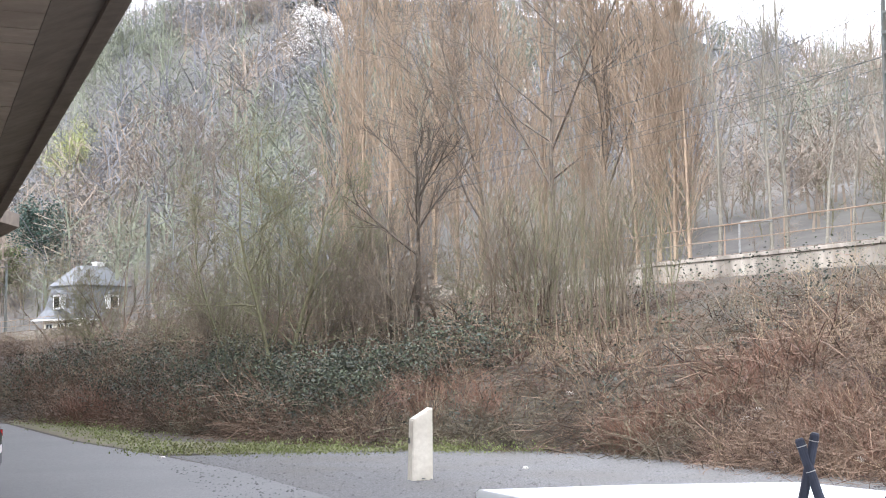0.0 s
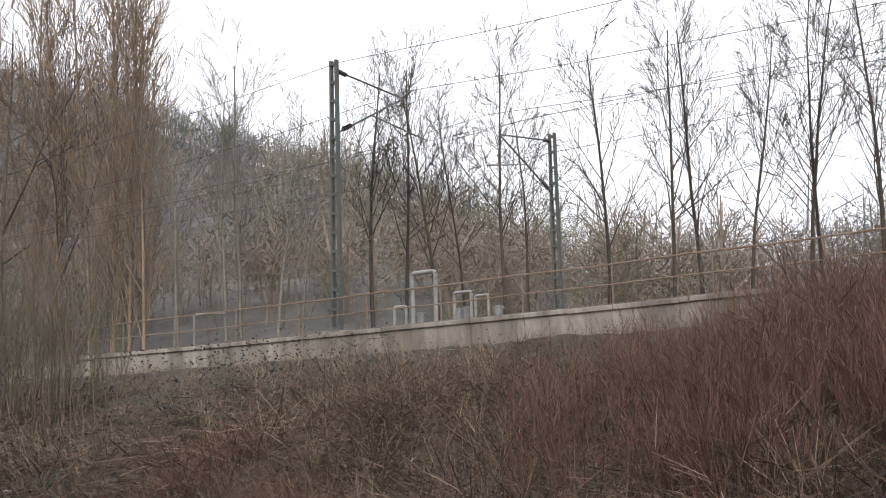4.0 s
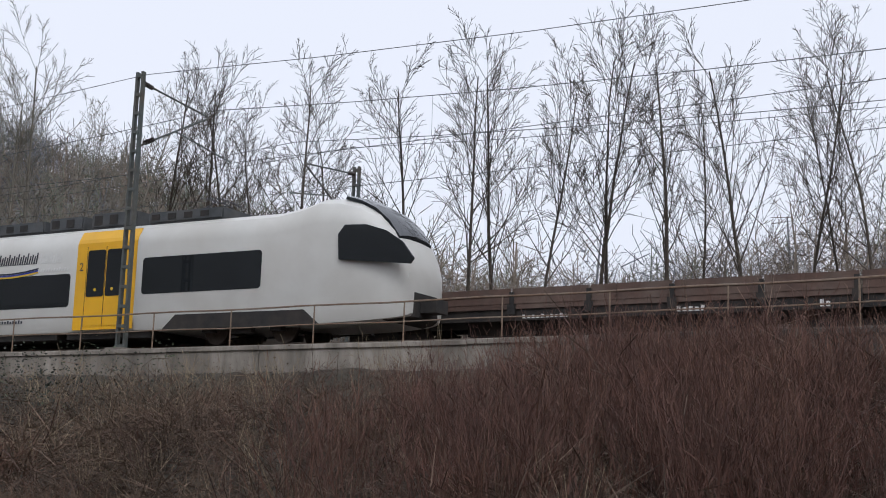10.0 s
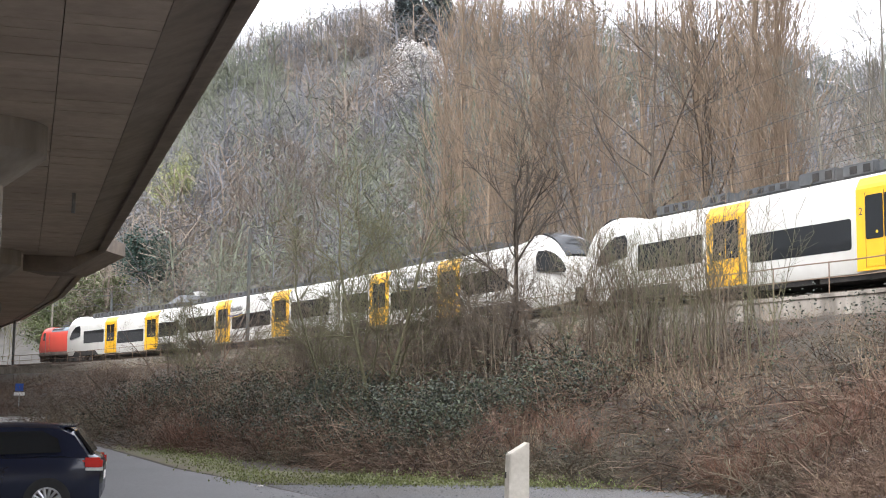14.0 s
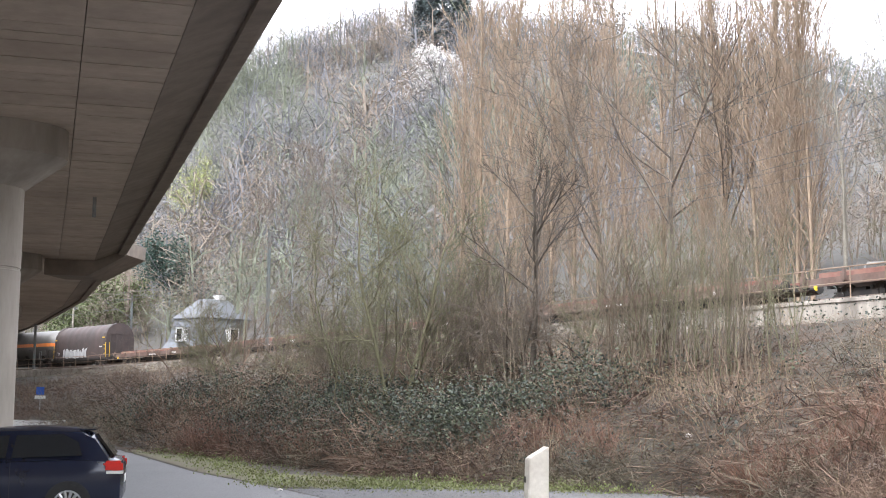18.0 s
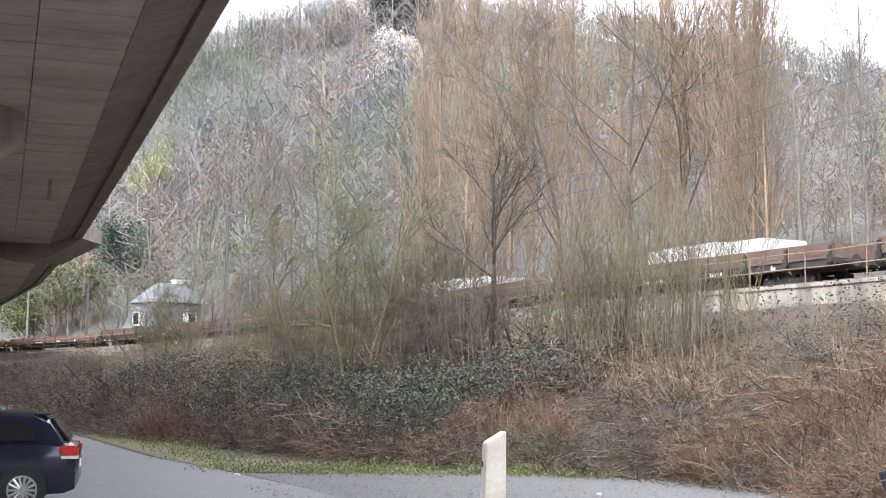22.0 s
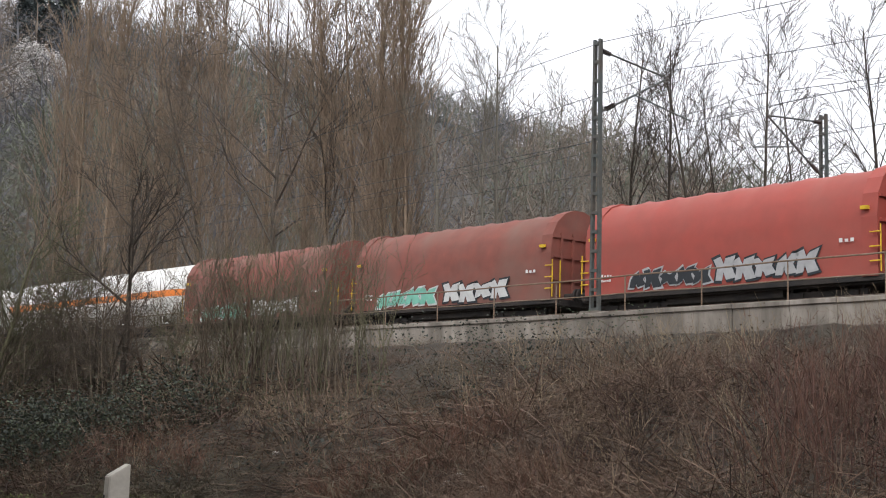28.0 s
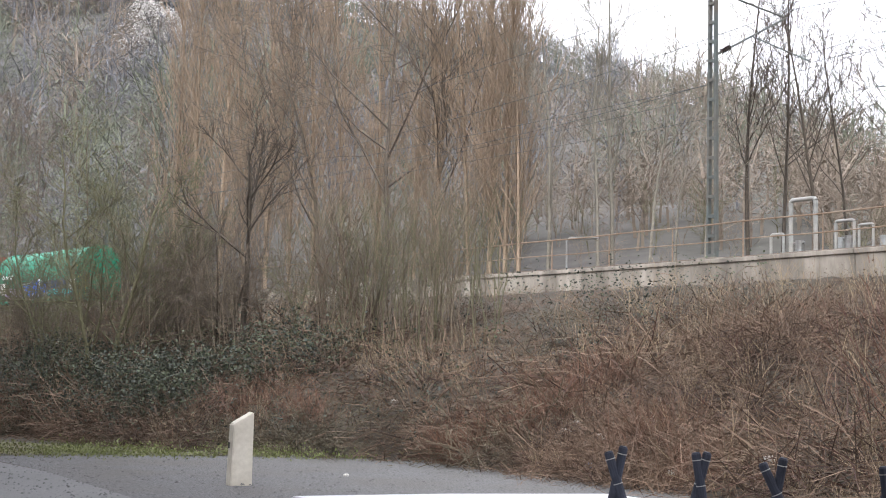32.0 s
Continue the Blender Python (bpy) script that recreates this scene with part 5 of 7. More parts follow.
def spray_piece(parent, x0, x1, z0, z1, y, fill, line, seed, letters=5):
    """A graffito: jagged letter shapes over a wider dark outline."""
    rnd = random.Random(seed)
    w = (x1 - x0) / letters
    for i in range(letters):
        back, front = bmesh.new(), bmesh.new()
        a, b = x0 + i * w - 0.05 * w, x0 + (i + 1) * w + 0.12 * w
        h = z1 - rnd.uniform(0, 0.25) * (z1 - z0)
        base = z0 + rnd.uniform(0, 0.12) * (z1 - z0)
        sl = rnd.uniform(-0.25, 0.35) * w
        m = (base + h) / 2
        outline = [(a, base), (a + w * 0.38, base + rnd.uniform(-.05, .1)), (a + w * 0.45, m - 0.12), (a + w * 0.6, base), (b, base + rnd.uniform(0, .12)), (b - w * 0.22, m), (b + sl * 0.6, h), (a + w * 0.62 + sl, h - rnd.uniform(0, .15)), (a + w * 0.5 + sl * .5, m + 0.14), (a + w * 0.35 + sl, h), (a - w * 0.06 + sl, h - rnd.uniform(0, .2)), (a + w * 0.1, m)]
        cx, cz = sum(p[0] for p in outline) / 12, sum(p[1] for p in outline) / 12
        for bm, k, yy in ((back, 1.13, y), (front, 0.92, y - 0.004)):
            q = [(cx + (px - cx) * k, cz + (pz - cz) * k) for px, pz in outline]
            vs = [bm.verts.new((px, yy - 0.003, pz)) for px, pz in q]
            mid = bm.verts.new((cx, yy - 0.003, cz))
            for j in range(12):
                bm.faces.new((vs[j], vs[(j + 1) % 12], mid))
        for bm in (back, front):
            bmesh.ops.recalc_face_normals(bm, faces=bm.faces)
            if bm.faces and next(iter(bm.faces)).normal.y > 0:
                bmesh.ops.reverse_faces(bm, faces=bm.faces)
        piece = part("graffiti_shape", back, SPRAY[line], parent)
        part("graffiti_fill", front, SPRAY[fill], piece)


def bogie(parent, x, wheelbase=1.8, r=0.46, w=1.0, frame_mat=UNDER):
    bm = bmesh.new()
    for sy in (-1, 1):
        box(bm, x - wheelbase / 2 - 0.45, x + wheelbase / 2 + 0.45, sy * w - 0.07, sy * w + 0.07, 0.42, 0.62)
        box(bm, x - 0.35, x + 0.35, sy * w - 0.09, sy * w + 0.09, 0.25, 0.45)
        for k in (-1, 1):
            box(bm, x + k * wheelbase / 2 - 0.17, x + k * wheelbase / 2 + 0.17, sy * w - 0.12, sy * w + 0.12, 0.30, 0.58)
            for q in (-0.26, 0.26):
                rod(bm, (x + k * wheelbase / 2 + q, sy * w, 0.5), (x + k * wheelbase / 2 + q, sy * w, 0.78), 0.07, n=8)
    box(bm, x - 0.3, x + 0.3, -w, w, 0.5, 0.75)
    b = part("bogie_frame", bm, frame_mat, parent)
    for k in (-1, 1):
        bm = bmesh.new()
        for sy in (-1, 1):
            rod(bm, (x + k * wheelbase / 2, sy * 0.75 - 0.06, r), (x + k * wheelbase / 2, sy * 0.75 + 0.06, r), r, n=20)
            rod(bm, (x + k * wheelbase / 2, sy * 0.75 - 0.09, r), (x + k * wheelbase / 2, sy * 0.75 + 0.09, r), 0.13, n=10)
        rod(bm, (x + k * wheelbase / 2, -0.75, r), (x + k * wheelbase / 2, 0.75, r), 0.08, n=8)
        part("wheelset", bm, WHEEL, b)


def buffers(parent, half, z=1.05):
    for sx in (-1, 1):
        for sy in (-0.875, 0.875):
            bm = bmesh.new()
            rod(bm, (sx * (half - 0.6), sy, z), (sx * (half - 0.08), sy, z), 0.09, n=10)
            rod(bm, (sx * (half - 0.08), sy, z), (sx * half, sy, z), 0.23, n=14)
            part("buffer", bm, UNDER, parent)
        bm = bmesh.new()
        box(bm, sx * (half - 0.55) - 0.2, sx * (half - 0.55) + 0.2, -0.1, 0.1, z - 0.15, z + 0.1)
        part("coupler", bm, UNDER, parent)


def pantograph(parent, x, z, raised, flip=1):
    bm = bmesh.new()
    box(bm, x - 0.75, x + 0.75, -0.55, 0.55, z, z + 0.07)
    for sx in (-0.6, 0.6):
        for sy in (-0.45, 0.45):
            rod(bm, (x + sx, sy, z - 0.22), (x + sx, sy, z), 0.06, n=8)
    base = part("pantograph_base", bm, DARKGREY, parent)
    bm = bmesh.new()
    if raised:
        knee, head = (x - flip * 1.25, 0, z + 0.72), (x + flip * 0.72, 0, z + 1.5)
    else:
        knee, head = (x - flip * 1.3, 0, z + 0.12), (x + flip * 0.7, 0, z + 0.24)
    rod(bm, (x + flip * 0.5, 0, z + 0.08), knee, 0.055, 0.045, n=8)
    for sy in (-0.3, 0.3):
        rod(bm, (knee[0], sy * 0.6, knee[2]), (head[0], sy, head[2]), 0.03, n=6)
    rod(bm, (x + flip * 0.2, 0.1, z + 0.08), (knee[0] + 0.15 * flip, 0.1, knee[2] - 0.06), 0.025, n=6)
    part("pantograph_arm", bm, DARKGREY, base)
    for dx in (-0.17, 0.17):
        bm = bmesh.new()
        secs = []
        for k in range(9):
            y = -0.85 + 1.7 * k / 8
            zz = head[2] + 0.07 - (0.28 * max(0, abs(y) - 0.5) ** 1.3)
            secs.append([(head[0] + dx + a, y, zz + c) for a, c in ((-0.025, -0.02), (0.025, -0.02), (0.025, 0.02), (-0.025, 0.02))])
        loft(bm, secs)
        part("collector_strip", bm, DARKGREY, base)
    bm = bmesh.new()
    rod(bm, (head[0] - 0.17, 0, head[2] + 0.02), (head[0] + 0.17, 0, head[2] + 0.02), 0.03, n=6)
    part("collector_head", bm, DARKGREY, base)


def outline_ring(xe, yw, z, c=0.45, n=0.72):
    return [(-xe, -yw * n, z), (-xe + c, -yw, z), (xe - c, -yw, z), (xe, -yw * n, z), (xe, yw * n, z), (xe - c, yw, z), (-xe + c, yw, z), (-xe, yw * n, z)]


def build_loco():
    loco = thing("electric_locomotive", Matrix(), "red electric locomotive with a grey roof and grimy frame", "locomotive")
    bm = bmesh.new()
    loft(bm, [outline_ring(8.9, 1.46, 1.25, n=0.85), outline_ring(9.0, 1.49, 1.5, n=0.85), outline_ring(8.86, 1.49, 2.05, n=0.85), outline_ring(8.62, 1.49, 2.6, n=0.85), outline_ring(8.4, 1.49, 3.05, n=0.85), outline_ring(8.32, 1.46, 3.17, n=0.85)])
    bmesh.ops.bevel(bm, geom=[e for e in bm.edges if abs(e.verts[0].co.z - e.verts[1].co.z) > 0.05 and abs(e.verts[0].co.y) > 0.8], offset=0.12, segments=2, affect="EDGES")
    body = smooth(part("body", bm, RED, loco))
    for sx in (-1, 1):
        bm = bmesh.new()
        secs = []
        for xe, yw, z in ((8.31, 1.45, 3.172), (8.18, 1.36, 3.4), (7.98, 1.2, 3.58), (7.6, 1.0, 3.66)):
            secs.append([(sx * xe, -yw * 0.8, z), (sx * (xe - 0.4), -yw, z), (sx * 5.95, -yw, z), (sx * 5.95, yw, z), (sx * (xe - 0.4), yw, z), (sx * xe, yw * 0.8, z)])
        loft(bm, secs)
        smooth(part("cab_roof", bm, RED, loco), 25)
        bm = bmesh.new()  # windscreen
        q = [(sx * 8.855, -1.03, 2.12), (sx * 8.855, 1.03, 2.12), (sx * 8.44, 1.03, 3.02), (sx * 8.44, -1.03, 3.02)]
        a = [bm.verts.new(p) for p in q]
        b = [bm.verts.new((p[0] + sx * 0.03, p[1], p[2] + 0.01)) for p in q]
        bm.faces.new(a)
        bm.faces.new(b)
        for i in range(4):
            bm.faces.new((a[i], a[(i + 1) % 4], b[(i + 1) % 4], b[i]))
        bmesh.ops.recalc_face_normals(bm, faces=bm.faces)
        part("windscreen", bm, GLASS, loco)
        for sy in (-1, 1):
            bm = bmesh.new()
            box(bm, sx * 8.99 - 0.04, sx * 8.99 + 0.04, sy * 0.80 - 0.27, sy * 0.80 + 0.27, 1.62, 1.98)
            part("headlamp", bm, LIGHTGLASS, loco)
            y = sy * 1.492
            d = 0.01 * sy
            z0 = 2.45
            wx = (-7.62, -7.05) if sx < 0 else (6.87, 7.44)
            w = [(x - sx * 0.22 * max(0.0, sx * (x - (wx[0] + wx[1]) / 2)) * (z - z0) / 0.3, z) for x, z in pane(*wx, z0, 3.09, 0.11)]
            part("cab_window_seal", flat([((x - sum(wx) / 2) * 1.13 + sum(wx) / 2, (z - 2.78) * 1.1 + 2.78) for x, z in w], y, -d * 0.6), RUBBER, loco)
            part("cab_window", flat(w, y + d * 0.7, -d), GLASS, loco)
            dx0 = -6.95 if sx < 0 else 5.9
            bm = bmesh.new()
            for xx in (dx0, dx0 + 0.88):
                rod(bm, (xx, y + sy * 0.045, 1.1), (xx, y + sy * 0.045, 3.0), 0.022, n=6)
                box(bm, xx - 0.07, xx - 0.045, min(y, y + d), max(y, y + d), 1.1, 3.05)
            part("door_handrail", bm, STEEL, loco)
            bm = bmesh.new()
            box(bm, dx0 + 0.6, dx0 + 0.78, min(y, y + sy * 0.04), max(y, y + sy * 0.04), 2.05, 2.09)
            box(bm, dx0 + 0.6, dx0 + 0.78, min(y, y + sy * 0.04), max(y, y + sy * 0.04), 1.5, 1.54)
            part("door_handle", bm, MARK_YELLOW, loco)
            bm = bmesh.new()
            for z in (0.35, 0.65, 0.95):
                box(bm, dx0 + 0.1, dx0 + 0.75, sy * 1.3, sy * 1.48, z, z + 0.04)
            part("step", bm, STEEL, loco)
        bm = bmesh.new()
        box(bm, sx * 8.45 - 0.2, sx * 8.45 + 0.25 * sx + 0.2, -1.3, 1.3, 0.32, 0.95)
        part("snow_plough", bm, LOCO_GREY, loco)
    bm = bmesh.new()
    loft(bm, [outline_ring(8.8, 1.44, 0.9, n=0.85), outline_ring(8.9, 1.475, 0.95, n=0.85), outline_ring(8.9, 1.475, 1.248, n=0.85)])
    part("frame_skirt", bm, LOCO_GREY, loco)
    for x in (-7.4, -5.6, -0.2, 5.4, 7.6, -1.9):
        bm = bmesh.new()
        box(bm, x - 0.2, x + 0.2, -1.485, -1.47, 1.02, 1.2)
        part("jack_point", bm, UNDER, loco)
    for x0, x1, zz in ((-5.93, -2.06, 3.56), (-2.04, 1.98, 3.66), (2.0, 5.93, 3.6)):
        bm = bmesh.new()
        prof = [(-1.44, 3.172), (-1.4, 3.3), (-1.12, zz), (1.12, zz), (1.4, 3.3), (1.44, 3.172)]
        loft(bm, [[(x, y, z) for y, z in prof] for x in (x0, x1)])
        roof = part("roof_hood", bm, ROOF_BLUE, loco)
        bm = bmesh.new()
        spans = [(x0 + 0.12, x0 + 1.32), (x0 + 1.36, x0 + 2.55)] if x0 < -3 else ([(x0 + 3.4, x0 + 3.95)] if x0 < 0 else [(x0 + 0.8, x0 + 1.25), (x0 + 1.3, x0 + 2.5), (x0 + 2.55, x0 + 3.75)])
        for a, b in spans:
            for k in range(5):
                z = 3.31 + k * (zz - 3.36) / 5
                yy = -1.4 + 0.28 * (z - 3.3) / max(0.05, zz - 3.3)
                box(bm, a, b, yy - 0.025, yy + 0.02, z, z + 0.028)
        part("louvre", bm, DARKGREY, roof)
    pantograph(loco, -4.6, 3.78, False, 1)
    pantograph(loco, 4.6, 3.8, True, 1)
    y = -1.492
    part("white_plate", flat(pane(-0.29, 0.24, 2.02, 2.42, 0.05), y, 0.006), MARK_WHITE, loco)
    for a, b, c, d in ((-0.26, 0.21, 2.05, 2.085), (-0.26, 0.21, 2.355, 2.39), (-0.26, -0.225, 2.085, 2.355), (0.175, 0.21, 2.085, 2.355), (-0.17, -0.13, 2.13, 2.31), (-0.08, -0.04, 2.15, 2.29), (0.0, 0.04, 2.13, 2.31), (0.09, 0.13, 2.15, 2.29)):
        bm = bmesh.new()
        box(bm, a, b, y - 0.012, y - 0.006, c, d)
        part("emblem_stroke", bm, RED, loco)
    bm = bmesh.new()
    bars(bm, 4.2, 5.5, 1.05, 1.13, -1.478, 14)
    bars(bm, -8.3, -7.9, 1.35, 1.42, -1.492, 4)
    part("frame_lettering", bm, MARK_WHITE, loco)
    for x in (-5.2, 5.2):
        bogie(loco, x, 2.6, 0.6, 1.05)
    bm = bmesh.new()
    for a, b in ((-2.8, -1.2), (-1.0, 0.9), (1.1, 2.8)):
        box(bm, a, b, -1.3, 1.3, 0.3, 0.88)
    part("underfloor_box", bm, UNDER, loco)
    buffers(loco, 9.45)
    return loco


CAR_PROF = [(-1.30, 0.42), (-1.41, 0.75), (-1.41, 2.85), (-1.37, 3.1), (-1.22, 3.36), (-0.9, 3.52), (-0.4, 3.58), (0.4, 3.58), (0.9, 3.52), (1.22, 3.36), (1.37, 3.1), (1.41, 2.85), (1.41, 0.75), (1.30, 0.42)]


def nose_ring(x, w, top, low):
    out = []
    for y, z in CAR_PROF:
        f = (z - 0.42) / (3.58 - 0.42)
        out.append((x, y * w, low + (top - low) * f))
    return out


def build_coach(end, tail=False, lead=False):
    """A rail car 23.6 m long, from the gangway (x = 0) to the nose or the next gangway."""
    label = "white and yellow electric railcar with dark windows and a rounded nose" if end else "white and yellow middle railcar with dark windows"
    car = thing("railcar", Matrix(), label, "railcar", "railcars of the passenger train")
    bm = bmesh.new()
    if end:
        secs = [[(x, y, z) for y, z in CAR_PROF] for x in (0.38, 6, 12, 19.2)]
        for x, w, top, low in ((20.0, 1.0, 3.70, 0.42), (20.6, 0.99, 3.87, 0.43), (21.2, 0.975, 3.83, 0.45), (21.8, 0.95, 3.66, 0.47), (22.3, 0.915, 3.36, 0.5), (22.7, 0.86, 2.92, 0.53), (22.98, 0.78, 2.42, 0.57), (23.14, 0.68, 2.0, 0.62), (23.2, 0.56, 1.7, 0.7)):
            secs.append(nose_ring(x, w, top, low))
    else:
        secs = [[(x, y, z) for y, z in CAR_PROF] for x in (0.38, 6, 12, 18, 23.22)]
    loft(bm, secs)
    smooth(part("body", bm, WHITE, car), 30)
    far = 19.0 if end else 23.2
    for sy in (-1, 1):
        y = sy * 1.411
        d = 0.008 * -sy
        k = -0.3 if tail else 0.0
        doors = ((4.35 + k + 0.7 * lead, 6.75 + k + 0.7 * lead), (12.2 + 1.35 * k, 14.5 + 1.35 * k)) if end else ((6.2, 8.65), (15.1, 17.55))
        wins = [(0.75, 4.15 + 0.6 * k + 0.7 * lead, 1.36, 2.42), (6.98 + k + 0.7 * lead, 11.98 + 1.2 * k, 1.16, 2.14), (14.75 + 1.4 * k, 18.92 + 1.2 * k, 1.42, 2.46)] if end else [(0.8, 5.9, 1.42, 2.5), (8.95, 14.85, 1.28, 2.24), (17.85, 22.8, 1.42, 2.5)]
        for a, b, c, e in wins:
            part("window_band", flat(pane(a, b, c, e, 0.1), y, d), GLASS, car)
        for a, b in doors:
            yel = flat([(a, 0.46), (b, 0.46), (b, 3.0), (a, 3.0)], y, d)
            dr = part("door_surround", yel, YELLOW, car)
            bm = bmesh.new()
            loft(bm, [[(x, sy * 1.412, 2.995), (x, sy * 1.375, 3.115), (x, sy * 1.228, 3.372), (x, sy * 1.215, 3.36), (x, sy * 1.365, 3.1), (x, sy * 1.405, 2.985)] for x in (a, b)])
            part("yellow_eave", bm, YELLOW, dr)
            m = (a + b) / 2
            for xa, xb in ((a + 0.42, m - 0.012), (m + 0.012, b - 0.42)):
                leaf = part("door_leaf", flat([(xa, 0.58), (xb, 0.58), (xb, 2.86), (xa, 2.86)], y - d, d * 1.6), YELLOW, dr)
                part("door_window", flat(pane(xa + 0.03, xb - 0.01, 1.42, 2.78, 0.06), y - 2.75 * d, d), GLASS, dr)
            bm = bmesh.new()
            for xx in (a + 0.405, m - 0.01, b - 0.42):
                box(bm, xx, xx + 0.016, min(y - d, y - 3 * d), max(y - d, y - 3 * d), 0.56, 2.88)
            part("door_seal", bm, RUBBER, dr)
            bm = bmesh.new()
            for xx in (m - 0.35, m + 0.3):
                rod(bm, (xx, y - 3.6 * d, 1.62), (xx, y - 5 * d, 1.62), 0.05, n=10)
            part("door_button", bm, MARK_YELLOW, dr)
            for xx in (a + 0.2, b - 0.2):
                numeral("2", xx, y + sy * 0.012, 2.2, 0.34, INK, dr, turn=0 if sy < 0 else 180)
        if sy < 0:
            x0 = 8.5
            bm = bmesh.new()
            bars(bm, x0 + 0.05, x0 + 2.1, 2.5, 2.84, y - 0.004, 21, 0.05)
            part("dark_wordmark", bm, INK, car)
            bm = bmesh.new()
            bars(bm, x0 + 2.15, x0 + 3.1, 2.5, 2.82, y - 0.004, 9, 0.05)
            bars(bm, x0 + 2.1, x0 + 3.4, 2.24, 2.36, y - 0.004, 12, 0.03)
            part("pale_wordmark", bm, MARK_WHITE, car)
            for k, (mt, dz) in enumerate(((INK, 0.0), (MARK_BLUE, -0.055), (MARK_YELLOW, -0.11))):
                pts = [(x0 - 0.55 + 0.27 * i, 2.37 + dz - 0.16 * math.sin(math.pi * (i + 1) / 12)) for i in range(11)]
                pts += [(x, z + 0.045) for x, z in pts[::-1]]
                part("swoosh", flat(pts, y - 0.008 - 0.003 * k, 0.002), mt, car)
            bm = bmesh.new()
            bars(bm, 1.2, 2.4, 0.8, 0.86, y - 0.001, 9)
            bars(bm, 8.6, 10.2, 0.72, 0.82, y - 0.001, 14)
            part("side_lettering", bm, INK, car)
        if end:
            part("cab_side_window", flat([(x + 0.9 * k, z) for x, z in ((19.6, 2.06), (21.75, 1.84), (21.85, 1.98), (21.5, 2.42), (21.0, 2.74), (20.4, 2.93), (19.75, 2.96), (19.55, 2.72))], sy * 1.385, -sy * 0.06), GLASS, car)
        rngs = ((0.9, 4.4), (15.6, 20.8)) if end else ((0.9, 4.4), (19.2, 22.7))
        for a, b in rngs:
            bm = bmesh.new()
            q = [(a, 0.40), (b, 0.40), (b - 0.45, 0.80), (a + 0.45, 0.80)]
            va = [bm.verts.new((x, sy * 1.425, z)) for x, z in q]
            vb = [bm.verts.new((x, sy * 1.25, z)) for x, z in q]
            bm.faces.new(va)
            bm.faces.new(vb[::-1])
            for i in range(4):
                bm.faces.new((va[i], va[(i + 1) % 4], vb[(i + 1) % 4], vb[i]))
            bmesh.ops.recalc_face_normals(bm, faces=bm.faces)
            part("bogie_opening", bm, UNDER, car)
    if end:
        bm = bmesh.new()
        secs = []
        for x, w, top in ((21.25, 0.76, 3.92), (21.7, 0.75, 3.79), (22.15, 0.73, 3.56), (22.55, 0.70, 3.21), (22.85, 0.65, 2.78)):
            secs.append([(x, y * w, top - 0.1 * (abs(y) / 1.2) ** 2 + 0.02) for y in (-1.25, -0.8, 0, 0.8, 1.25)] + [(x - 0.03, y * w, top - 0.16) for y in (1.25, 0, -1.25)])
        loft(bm, secs)
        smooth(part("windscreen", bm, GLASS, car))
        bm = bmesh.new()
        box(bm, 23.0, 23.7, -0.3, 0.3, 0.75, 1.1)
        part("coupler", bm, UNDER, car)
        bm = bmesh.new()
        loft(bm, [[(x, -w, z0), (x, w, z0), (x, w * 0.92, z1), (x, -w * 0.92, z1)] for x, w, z0, z1 in ((22.55, 1.02, 0.5, 1.32), (22.95, 0.86, 0.55, 1.3), (23.22, 0.62, 0.62, 1.25))])
        part("nose_apron", bm, UNDER, car)
        for sy in (-1, 1):
            bm = bmesh.new()
            rod(bm, (22.8, sy * 0.76, 1.62), (23.17, sy * 0.76, 1.6), 0.13, n=12)
            part("headlamp", bm, LIGHTGLASS, car)
    gang = [0.0] if end else [0.0, 23.6]
    for g in gang:
        bm = bmesh.new()
        for k in range(5):
            x = g - 0.39 + 0.08 * k if g > 1 else g + 0.005 + 0.08 * k
            w = 1.0 + 0.05 * (k % 2)
            box(bm, x, x + 0.055, -w, w, 0.7, 3.3 + 0.05 * (k % 2))
        part("gangway", bm, GANGWAY, car)
    rnd = random.Random(3 if end else 5)
    x = 5.6 if end and not tail else 1.5
    while x < far - 2.6:
        wd = rnd.uniform(1.4, 3.0)
        h = rnd.uniform(0.2, 0.42)
        bm = soft_box(x, x + wd, -0.85, 0.85, 3.56, 3.6 + h, 0.05)
        unit_box = part("roof_unit", bm, DARKGREY, car)
        for k in range(int(wd / 0.6)):
            bm = bmesh.new()
            box(bm, x + 0.15 + k * 0.6, x + 0.45 + k * 0.6, -0.87, 0.87, 3.66, 3.6 + h - 0.08)
            part("louvre", bm, UNDER, unit_box)
        x += wd + rnd.uniform(0.15, 0.8)
    if end and not tail:
        pantograph(car, 3.7, 3.72, True, 1)
    for bx in ((2.65, 18.2) if end else (2.65, 20.95)):
        bogie(car, bx, 2.3, 0.42, 1.12)
    for a, b in ((5.2, 8.4), (8.7, 11.4), (11.8, 15.0)):
        bm = bmesh.new()
        box(bm, a, b, -1.2, 1.2, 0.22, 0.62)
        part("underfloor_box", bm, UNDER, car)
    return car


def hood_prof(w=1.44, z0=0.95, zs=2.55, top=4.15, n=9):
    pts = [(-w, z0), (-w, zs * 0.7), (-w, zs)]
    for k in range(1, n):
        a = math.pi * k / n
        pts.append((-w * math.cos(a), zs + (top - zs) * math.sin(a) ** 0.85))
    pts += [(w, zs), (w, zs * 0.7), (w, z0)]
    return pts


